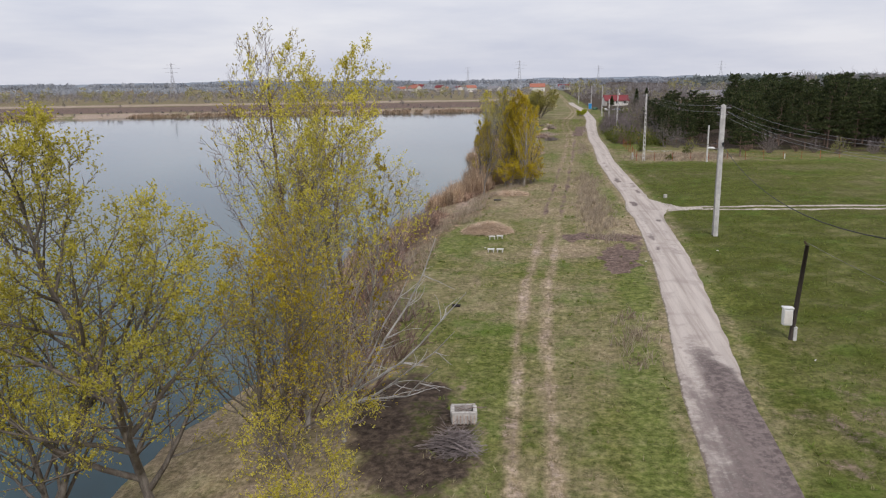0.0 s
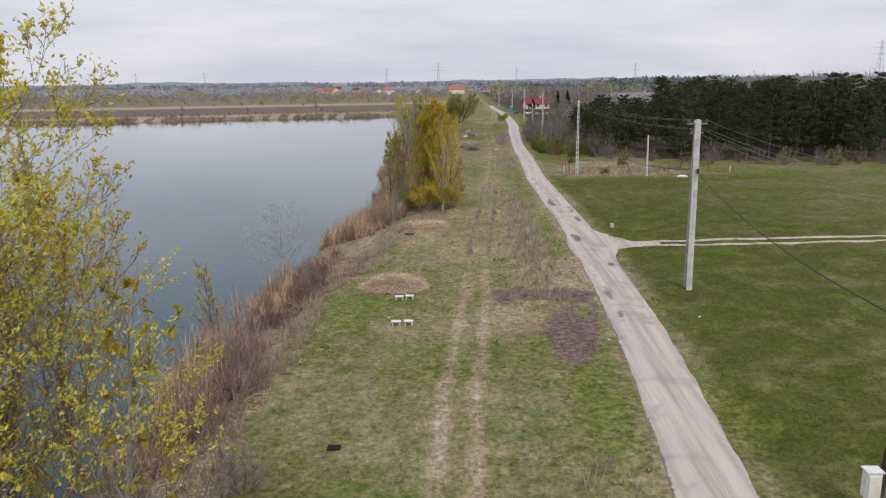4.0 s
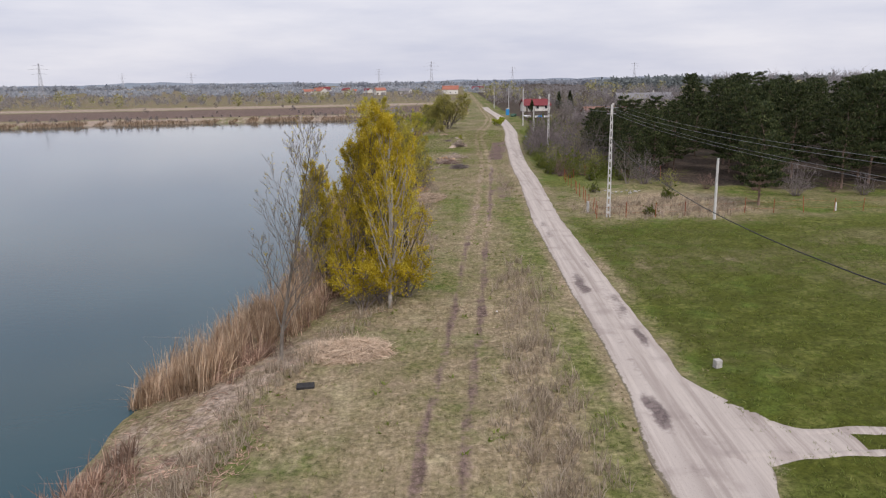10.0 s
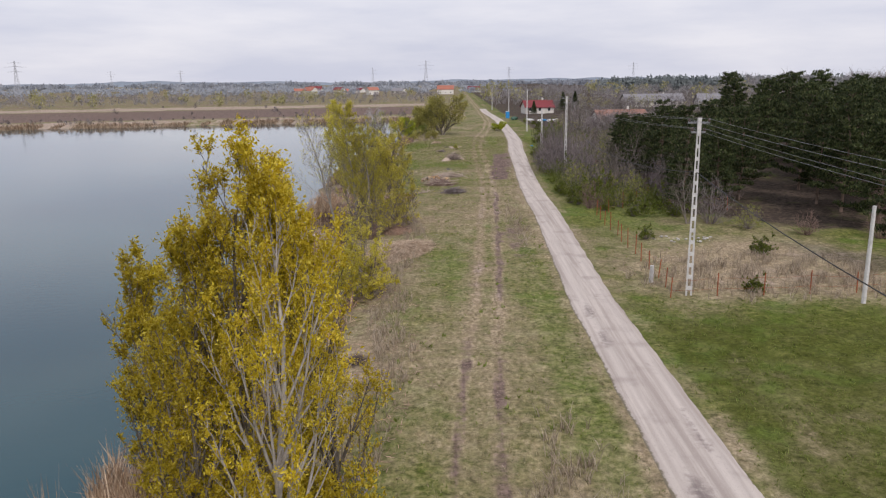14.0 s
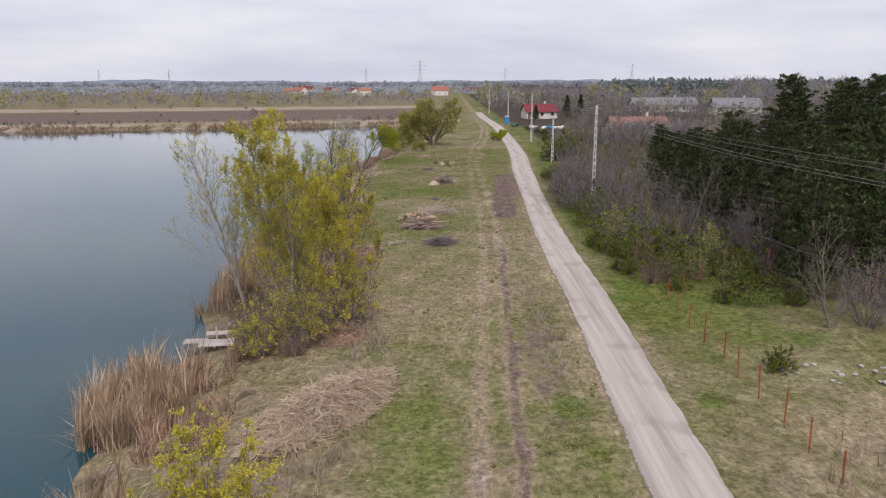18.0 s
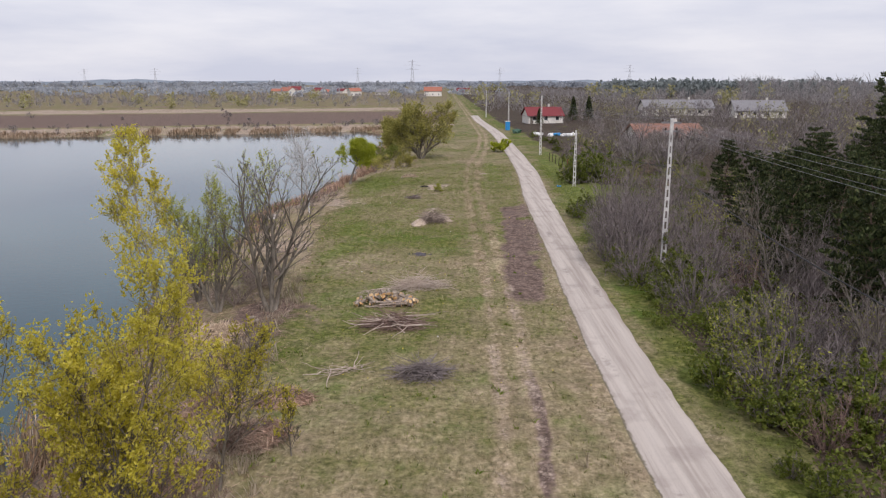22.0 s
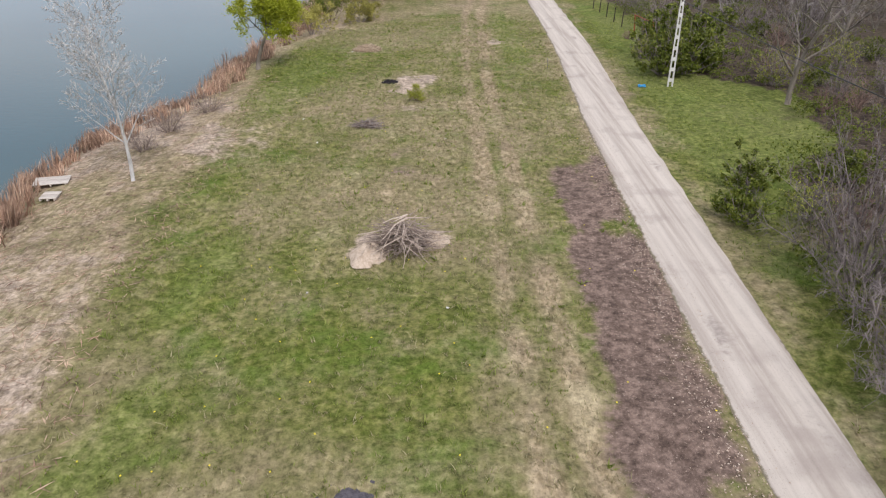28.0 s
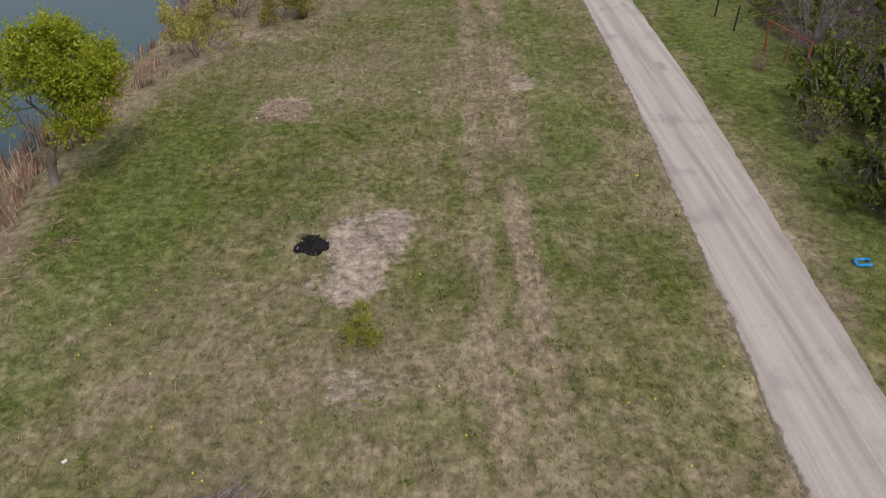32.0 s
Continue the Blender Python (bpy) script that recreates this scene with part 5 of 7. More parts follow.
def plant_thickets():
    rng = random.Random(9)
    g = "roadside thicket"
    bush = lambda label, tall, wide, seed, twig, leaf=None, twigs=1300, leaves=0: haze_bush(label, 16.5, 150.0, tall, wide, seed, twig, leaf, g, twigs, leaves)
    mk = lambda label, tall, kind, seed, bark, **kw: tree("thicket_tree", label, 16.5, 150.0, tall, kind, seed, bark, group=g, **kw)
    src = [bush("bare grey-purple thorn bush in the roadside thicket", 3.2, 1.8, 51, TWIG, None, 2400),
           bush("bare grey-purple thorn bush in the roadside thicket", 4.6, 2.4, 52, TWIG, None, 3000),
           bush("leafy green bush in the roadside thicket", 2.0, 1.25, 53, TWIG, LEAF_BUSH, 700, 5200),
           mk("slender bare grey tree in the thicket", 6.6, "bare", 54, BARK, thick=0.9),
           bush("bare reddish bush in the roadside thicket", 2.6, 1.5, 55, TWIG_RED),
           bush("half-leafed olive bush in the thicket", 3.0, 1.7, 56, TWIG, LEAF_HAZE, 1600, 1500),
           mk("old spreading bare fruit tree", 7.2, "round", 57, BARK, thick=1.0, radius=0.16)]
    placed, spots, tries = set(), [], 0

    def put(k, x, y, s):
        spots.append((x, y))
        if k not in placed:
            placed.add(k)
            src[k].matrix_world = pose(x, y, float(height(x, y)), 0, 0, rng.uniform(0, 360))
            src[k].scale = (s, s, s)
        else:
            place(src[k], x, y, rng.uniform(0, 360), s)

    for k, x, y, s in ((2, 14.8, 140.2, 0.5), (2, 17.0, 138.0, 0.6), (4, 13.9, 141.8, 0.85), (2, 18.6, 140.0, 0.8), (5, 16.8, 142.8, 0.7), (2, 20.4, 137.4, 0.6), (2, 13.2, 144.2, 0.55), (2, 20.0, 142.8, 0.9), (2, 16.0, 145.6, 0.75), (2, 15.6, 143.4, 0.5), (5, 18.6, 146.4, 1.0), (2, 15.2, 152.4, 1.1), (2, 16.6, 155.0, 1.2), (2, 14.4, 163.8, 1.0), (1, 14.3, 171.4, 1.3), (0, 13.2, 174.0, 1.0), (1, 16.6, 173.5, 1.1), (0, 14.2, 179.0, 1.1), (1, 17.4, 178.6, 1.1), (0, 15.2, 184.2, 1.0), (0, 18.6, 183.0, 1.1), (4, 17.0, 188.5, 1.0), (1, 14.9, 176.0, 1.25), (0, 13.6, 167.4, 1.1), (1, 16.2, 186.0, 1.3), (1, 15.4, 181.0, 1.2), (2, 13.3, 170.2, 0.9), (2, 14.6, 166.8, 1.0), (2, 16.0, 167.6, 1.3), (2, 12.9, 152.2, 0.9), (2, 14.2, 148.6, 0.8), (5, 14.2, 150.4, 1.2), (2, 15.9, 147.4, 1.3), (2, 17.2, 149.6, 1.2), (2, 12.7, 145.4, 0.5), (5, 14.8, 155.6, 1.0), (2, 15.2, 158.4, 0.9), (2, 17.6, 161.0, 1.1), (0, 15.0, 161.4, 1.2), (3, 20.0, 163.2, 1.0), (2, 14.0, 190.5, 1.0), (2, 15.4, 193.5, 0.9), (4, 15.0, 142.4, 0.7), (4, 15.8, 147.0, 0.9), (2, 20.6, 150.4, 1.1), (2, 18.8, 148.0, 0.9), (2, 13.7, 149.0, 0.8), (2, 15.6, 128.0, 0.6), (3, 20.2, 133.0, 0.8), (2, 22.0, 122.5, 0.7), (2, 18.0, 113.4, 0.55),
                       (2, 19.0, 213.5, 1.9), (2, 20.6, 215.5, 1.7), (2, 17.8, 218.5, 0.7), (2, 17.4, 213.0, 1.5), (2, 18.6, 219.5, 1.6), (2, 21.0, 219.0, 2.0), (2, 18.2, 144.4, 0.7), (5, 18.8, 142.0, 0.6), (2, 20.6, 145.4, 0.9), (0, 16.6, 150.0, 0.9), (6, 22.5, 206.0, 1.1), (5, 17.3, 217.6, 0.6), (4, 17.8, 224.2, 0.35), (6, 26.0, 232.0, 1.0), (2, 20.5, 224.0, 1.0)):
        put(k, x, y, s)
    for k in range(20):
        x = 22 + 3.2 * k + rng.uniform(-1, 1)
        put(rng.choice((0, 1, 4, 5, 0)), x, float(np.interp(x, (22, 27, 34, 50, 140), (136, 131, 125, 120, 116))) - rng.uniform(0, 3), rng.uniform(0.6, 1.0))
    while len(spots) < 232 and tries < 9000:
        tries += 1
        y = 146 + 141 * rng.random() ** 1.5
        lo = float(thicket_x(np.array(y)))
        x = lo + 0.9 + rng.random() ** 1.4 * float(np.interp(y, (136, 150, 172, 200, 330), (6, 12, 22, 30, 60)))
        if min([(x - a) ** 2 + (y - b) ** 2 for a, b in spots] + [99]) > 1.35 ** 2:
            edge = x < lo + 2.2
            k = rng.choices(range(7), (3.5, 3.5, 6 if edge else 4, 0 if x < lo + 4.5 else 1.8, 1.0, 4, 0 if edge or y < 200 else 1.5))[0]
            put(k, x, y, rng.uniform(0.7, 1.15) * (0.8 if edge else 1))


plant_bank_trees()
plant_forest()
plant_thickets()


# ---- the power line ----
def lattice_pole(x, y, tall, label, turned=False, arm=True):
    """A tapered concrete pole with a ladder of openings."""
    root = thing("power_pole", label, "pole", pose(x, y, float(height(x, y)), 0, 0, 0), "power line")
    bw, tw = (0.60, 0.27) if turned else (0.36, 0.20)
    s = Shape()
    for side in (-1, 1):
        a, b = side * (bw / 2 - 0.045), side * (tw / 2 - 0.035)
        pts = [(a + (b - a) * k / 6, 0, -0.3 + (tall + 0.3) * k / 6) for k in range(7)]
        s.tube(pts, [0.075 - 0.004 * k for k in range(7)], 4)
    n = int(tall / 0.62)
    for k in range(n):
        z = 0.4 + (tall - 0.6) * k / (n - 1)
        w = bw + (tw - bw) * z / tall
        s.box(0, 0, z, w - 0.05, 0.10, 0.20)
    s.box(0, 0, tall - 0.45, tw, 0.12, 0.9)
    if turned:
        s.v = [(-b * 1.0, a, c) for a, b, c in s.v]
        face = Shape()
        for e in (-1, 1):
            pts = [(0, e * ((bw + (tw - bw) * k / 6) / 2 - 0.03), -0.2 + (tall + 0.15) * k / 6) for k in range(7)]
            for p0, p1 in zip(pts, pts[1:]):
                w0, w1 = 0.165, 0.160
                face.add([(-w0, p0[1], p0[2]), (w0, p0[1], p0[2]), (w1, p1[1], p1[2]), (-w1, p1[1], p1[2]), (-w0, p0[1] + 0.05, p0[2]), (w0, p0[1] + 0.05, p0[2]), (w1, p1[1] + 0.05, p1[2]), (-w1, p1[1] + 0.05, p1[2])],
                         [(0, 1, 2, 3), (7, 6, 5, 4), (1, 5, 6, 2), (4, 0, 3, 7)])
        s.add(face.v, face.f)
    part("shaft", s, CONCRETE, root)
    if arm:
        for z, w in ((tall - 0.25, 1.15), (tall - 0.75, 0.75)):
            b = Shape().box(0, 0.09, z, w, 0.09, 0.10)
            bar = part("crossarm", b, STEEL, root)
            for e in (-1, 1):
                px = e * (w / 2 - 0.06)
                part("insulator", Shape().tube([(px, 0.09, z + 0.02), (px, 0.09, z + 0.10), (px, 0.09, z + 0.13), (px, 0.09, z + 0.22)], [0.03, 0.075, 0.065, 0.04], 8), PORCELAIN, bar)
    return root


def span(a, b, sag, r, material, name, label):
    n = 14
    pts = []
    for i in range(n + 1):
        f = i / n
        p = Vector(a).lerp(Vector(b), f)
        p.z -= 4 * sag * f * (1 - f)
        pts.append(p)
    s = Shape().tube(pts, [r] * (n + 1), 5)
    return tagged(part(name, s, material), label, "cable", "power line")


POLES = ((11.0, 23.1, 9.8), (12.85, 58.5, 9.85), (14.25, 112.9, 9.6), (15.4, 168.8, 9.6), (17.9, 248.3, 9.5), (18.8, 322.0, 9.0), (16.4, 385.0, 9.0))


def build_line():
    for i, (x, y, h) in enumerate(POLES):
        p = lattice_pole(x, y, h, "pale concrete ladder pole with steel crossarms", turned=i == 1)
        if i == 1:
            lamp = part("lamp_arm", Shape().tube([(-0.1, 0, 6.55), (-0.45, 0, 6.62)], [0.025, 0.022], 6), STEEL, p)
            part("lamp_head", Shape().tube([(-0.40, 0, 6.62), (-0.55, 0, 6.65), (-0.85, 0, 6.66), (-1.0, 0, 6.64)], [0.04, 0.085, 0.08, 0.03], 8), WHITE, lamp, "white street lamp head", True)
            part("cable_clamp", Shape().box(0.1, -0.2, 6.95, 0.10, 0.16, 0.28), CABLE, p)
    lattice_pole(17.0, 210.0, 6.35, "short pale concrete ladder pole", arm=False)
    pts = [(8.6, -20, 9.8)] + list(POLES)
    for (x0, y0, h0), (x1, y1, h1) in zip(pts, pts[1:]):
        h0, h1 = h0 + FALL * x0, h1 + FALL * x1
        for off, dz in ((-0.52, -0.03), (0.52, -0.03), (-0.31, -0.53), (0.31, -0.53)):
            span((x0 + off, y0 + 0.09, h0 + dz), (x1 + off, y1 + 0.09, h1 + dz), 0.55, 0.0075, WIRE, "power_wire", "thin bare overhead wire between poles")
        span((x0, y0, h0 - 2.8), (x1, y1, h1 - 2.8), 1.5, 0.022, CABLE, "overhead_cable", "sagging black overhead cable between poles")


build_line()


# ---- reeds, grass and distant woods ----
def stuff(name, me, material, label, category):
    return tagged(part(name, me, material), label, category, kind="stuff")


def reed_bed(name, boxes, n, tall, seed, material, label, flopped=0.12):
    """Reeds in tufts that lean together, some stalks broken over. boxes: y from, y to, distance from the waterline from, to, share."""
    r = np.random.RandomState(seed)
    share = np.array([b[4] for b in boxes], float)
    tufts = n // 16
    k = r.choice(len(boxes), tufts, p=share / share.sum())
    b = np.array(boxes)[k]
    y = b[:, 0] + (b[:, 1] - b[:, 0]) * r.rand(tufts)
    x = shore_x(y) + b[:, 2] + (b[:, 3] - b[:, 2]) * r.rand(tufts)
    keep = waves(x, y, 2.5, seed) > -0.45
    x, y = x[keep], y[keep]
    h0 = tall * r.uniform(0.6, 1.08, len(x)) * (0.85 + 0.42 * waves(x, y, 2.6, seed + 1))
    lean0 = r.normal(0, 0.17, (len(x), 2)) + np.array([0.05, 0.02])
    k = np.repeat(np.arange(len(x)), r.randint(8, 25, len(x)))
    m = len(k)
    x, y = x[k] + r.normal(0, 0.15, m), y[k] + r.normal(0, 0.15, m)
    z = height(x, y) - 0.05
    h = h0[k] * r.uniform(0.55, 1.08, m)
    base = np.stack([x, y, z], 1)
    lean = lean0[k] + r.normal(0, 0.12, (m, 2))
    down = r.rand(m) < flopped
    lean[down] += r.normal(0, 0.9, (down.sum(), 2))
    h[down] *= 0.62
    tip = base + np.stack([lean[:, 0] * h, lean[:, 1] * h, h], 1)
    stuff(name, blades(name, base, tip, r.uniform(0.008, 0.030, m), r), material, label, "reeds")


def build_reeds():
    reed_bed("reed_bed", ((40, 63, -0.2, 2.2, 2.6), (77.3, 84, -0.3, 3.0, 2.6), (84, 97, -0.6, 4.2, 5.0), (98, 119.5, -0.6, 2.6, 2.8), (123.8, 131.0, -0.8, 3.4, 2.8), (140, 152, 0.0, 2.5, 1)), 30000, 2.4, 3, REED, "dense pale dry reeds standing at the waterline")
    reed_bed("reed_bed", ((38, 57, 0.2, 3.6, 5), (57, 66, -0.4, 3.4, 4.0), (66, 72.5, 0.0, 2.6, 1.8), (77.5, 97, 0.2, 4.4, 3.0), (90, 114, 2.5, 6.0, 2.6), (122, 131.5, 2.2, 5.0, 1.3), (140, 160, 1.0, 5.0, 1.2), (168, 186, 0.0, 2.5, 1)), 24000, 1.35, 4, REED_DARK, "tangled brown old reeds on the lake bank", 0.6)
    reed_bed("reed_bed", ((190, 206, 0.0, 1.6, 2.4), (203, 226, -0.3, 3.2, 4), (226, 262, -0.4, 3.5, 3), (262, 330, -0.4, 2.5, 3)), 18000, 1.1, 5, REED_DARK, "low brown reeds along the shore", 0.25)
    r = np.random.RandomState(6)
    n = 32000
    x = r.uniform(-420, -14, n)
    keep = waves(x, 0 * x, 34, 9) + 0.5 * waves(x, 0 * x, 7, 10) > -0.25
    x = x[keep]
    y = far_y(x) + r.uniform(-2.0, 5.0, len(x))
    base = np.stack([x, y, height(x, y) - 0.1], 1)
    h = r.uniform(0.5, 1.9, len(x)) * (0.75 + 0.3 * waves(x, 0 * x, 12, 11))
    tip = base + np.stack([r.normal(0, 0.3, len(x)), r.normal(0, 0.3, len(x)), h], 1)
    stuff("reed_bed", blades("reed_bed", base, tip, r.uniform(0.05, 0.13, len(x)), r), REED, "brown reed patches on the far shore", "reeds")


def grass(name, n, seed, area, want, tall, width, material, label, spread=0.35, clump=5):
    """Short bent blades in clumps over an area, kept where want(x, y) allows."""
    r = np.random.RandomState(seed)
    x0, x1, y0, y1 = area
    x, y = r.uniform(x0, x1, n), r.uniform(y0, y1, n)
    ok = r.rand(n) < want(x, y)
    x, y = np.repeat(x[ok], clump), np.repeat(y[ok], clump)
    m = len(x)
    x, y = x + r.normal(0, 0.05, m), y + r.normal(0, 0.05, m)
    base = np.stack([x, y, height(x, y) - 0.01], 1)
    h = tall * r.uniform(0.5, 1.25, m)
    d = r.normal(0, spread, (m, 2))
    tip = base + np.stack([d[:, 0] * h, d[:, 1] * h, h], 1)
    stuff(name, blades(name, base, tip, width * r.uniform(0.6, 1.3, m), r), material, label, "grass")


def on_strip(x, y):
    return ((x > edge_x(y) - 0.6) & (np.abs(x - along(ROAD_LINE, y)) > 1.5)).astype(float)


def build_grass():
    def dryness(x, y):
        d, soil, sand, lush, fresh, leaf = cover(x, y)
        return np.clip(d * 1.5 - 0.2, 0.05, 1) * on_strip(x, y) * (soil < 0.45) * (sand < 0.5)

    def greens(x, y):
        d, soil, sand, lush, fresh, leaf = cover(x, y)
        return np.clip(0.95 - d * 1.1 + lush + fresh, 0, 1) * on_strip(x, y) * (soil < 0.4) * (sand < 0.4)

    near = lambda f: (lambda x, y: f(x, y) * np.clip(0.35 + (y - 120) / 120, 0.35, 1))
    grass("dry_grass", 56000, 21, (-9, 12.5, 14, 236), near(dryness), 0.13, 0.011, GRASS_DRY, "short dry straw in the meadow", 0.8)
    grass("green_grass", 30000, 22, (-9, 16.5, 14, 236), near(greens), 0.11, 0.012, GRASS_GREEN, "short green grass in the meadow", 0.7)
    grass("green_grass", 9000, 23, (10, 30, 16, 112), greens, 0.10, 0.014, GRASS_GREEN, "green grass of the field beside the road", 0.7)

    late = lambda f: (lambda x, y: f(x, y) * (0.25 + 0.75 * smooth(y, 176, 190)))
    grass("dry_grass", 15000, 26, (-9, 12.5, 158, 232), late(dryness), 0.12, 0.009, GRASS_DRY, "short dry straw in the meadow", 0.8)
    grass("green_grass", 15000, 27, (-9, 21, 158, 232), late(greens), 0.11, 0.010, GRASS_GREEN, "short green grass in the meadow", 0.7)

    def tall_dry(x, y):
        k = 1.5 * blob(x, y, 4.6, 71, 1.3, 13, 0, 0.5) + blob(x, y, 5.0, 90, 1.4, 7) * 0.8 + blob(x, y, -7, 69, 1.0, 5) + 0.5 * blob(x, y, 4.0, 34, 1.0, 4)
        k = k + 0.9 * (np.abs(x - edge_x(y) + 0.6) < 0.9) * (y > 30) * (y < 170) + 0.8 * blob(x, y, 20, 117, 7, 5) + 0.5 * blob(x, y, 6.6, 136, 0.7, 9)
        return np.clip(k * (0.45 + 0.7 * waves(x, y, 1.8, 44)), 0, 1) * (np.abs(x - along(ROAD_LINE, y)) > 1.6)

    grass("tall_dry_grass", 110000, 24, (-10, 28, 24, 176), tall_dry, 0.55, 0.014, FLUFF, "tall pale feathery dry grass", 0.35)

    def weeds(x, y):
        return np.clip(waves(x, y, 3.0, 50) - 0.35, 0, 1) * on_strip(x, y)

    grass("weed_tufts", 5200, 25, (-8, 11, 20, 236), weeds, 0.17, 0.028, GRASS_GREEN, "dark green weed tufts in the meadow", 0.9, 7)
    # reed litter on the bare bank, and leaf litter beside the dug strip
    r = np.random.RandomState(30)
    y = r.uniform(60, 214, 14000)
    f = r.rand(14000)
    x = shore_x(y) + 0.4 + f * (edge_x(y) - shore_x(y) + 0.4)
    litter("reed_litter", x, y, r, 0.26, 0.014, REED_DARK, "scattered broken reed stalks on the bank")
    y = r.uniform(33, 72, 6000)
    x = shore_x(y) + 0.3 + r.rand(6000) * (edge_x(y) - shore_x(y) + 0.2)
    litter("reed_litter", x, y, r, 0.30, 0.020, REED_DARK, "matted broken reed stalks on the bank")
    y = 160 + 41 * r.rand(4200) ** 0.6
    x = 8.55 + (y - 166) * 0.052 + r.normal(0, 0.45, 4200)
    litter("leaf_litter", x, y, r, 0.032, 0.018, CHIP, "dry leaf litter beside the dug strip")
    y = r.uniform(120, 142, 1500)
    x = 6.4 + r.normal(0, 0.5, 1500)
    litter("leaf_litter", x, y, r, 0.03, 0.018, CHIP, "dry leaf litter on the worn verge")
    r = np.random.RandomState(31)
    n = 240
    x, y = r.uniform(-6, 11, n), r.uniform(150, 236, n)
    ok = on_strip(x, y) > 0
    x, y = x[ok], y[ok]
    c = np.stack([x, y, height(x, y) + 0.07], 1)
    m = len(x)
    stuff("dandelions", quads("dandelions", c, np.tile([0.028, 0, 0], (m, 1)), np.tile([0, 0.028, 0.006], (m, 1)), 0.0), PETAL, "tiny yellow dandelion flowers in the grass", "flowers")


def litter(name, x, y, r, half, width, material, label):
    n = len(x)
    a = r.uniform(0, 6.283, n)
    c = np.stack([x, y, height(x, y) + r.uniform(0.015, 0.05, n)], 1)
    k = r.uniform(0.5, 1.2, n)[:, None]
    u = np.stack([np.cos(a), np.sin(a), r.normal(0, 0.10, n)], 1) * half * k
    w = np.stack([-np.sin(a), np.cos(a), r.normal(0, 0.25, n)], 1) * width
    stuff(name, quads(name, c, w, u, 0.0), material, label, "litter")


def far_crowns(name, spots, size, seed, material, label, per=46, slim=0.36, bare=True):
    """Crowns of distant trees. Bare ones are fans of upward boughs, leafy ones heaped leaf clumps. spots: x, y, base, height."""
    r = np.random.RandomState(seed)
    S = np.asarray(spots, float)
    k = np.repeat(np.arange(len(S)), per)
    m = len(k)
    h = S[k, 3]
    wob = 0.75 + 0.5 * r.rand(len(S))[k]
    if bare:
        a = r.uniform(0, 6.283, m)
        f = r.rand(m) ** 0.8
        z0 = h * (0.02 + 0.62 * f)
        q = slim * h * wob * np.sin(np.pi * np.clip(0.2 + 0.72 * f, 0, 1)) * r.uniform(0.1, 0.75, m)
        base = S[k, :3] + np.stack([np.cos(a) * q * 0.55, np.sin(a) * q * 0.55, z0], 1)
        ln = h * r.uniform(0.09, 0.22, m)
        g = r.normal(0, 0.45, (m, 3))
        tip = base + np.stack([(np.cos(a) * 0.75 + g[:, 0]) * ln, (np.sin(a) * 0.75 + g[:, 1]) * ln, np.minimum((0.6 + g[:, 2]) * ln, h * 1.02 - z0)], 1)
        return stuff(name, blades(name, base, tip, size * 0.22 * r.uniform(0.6, 1.4, m), r), material, label, "woods")
    u = r.normal(0, 1, (m, 3))
    u /= np.linalg.norm(u, axis=1)[:, None]
    rad = r.rand(m) ** 0.4
    p = S[k, :3] + np.stack([u[:, 0] * rad * h * slim * wob, u[:, 1] * rad * h * slim * wob, h * (0.54 + 0.46 * u[:, 2] * rad)], 1)
    d = r.normal(0, 1, (m, 3))
    d[:, 2] += 0.6
    d /= np.linalg.norm(d, axis=1)[:, None]
    w = np.cross(d, r.normal(0, 1, (m, 3)))
    w /= np.linalg.norm(w, axis=1)[:, None] + 1e-6
    z = (size * np.sqrt(h / 8) * r.uniform(0.5, 1.3, m))[:, None]
    return stuff(name, quads(name, p, w * z * 0.5, d * z), material, label, "woods")


def scatter(r, n, x0, x1, y0, y1, lo, hi, want=None):
    x, y = r.uniform(x0, x1, n), r.uniform(y0, y1, n)
    if want is not None:
        k = want(x, y)
        x, y = x[k], y[k]
    return np.stack([x, y, height(x, y) - 0.2, r.uniform(lo, hi, len(x))], 1)


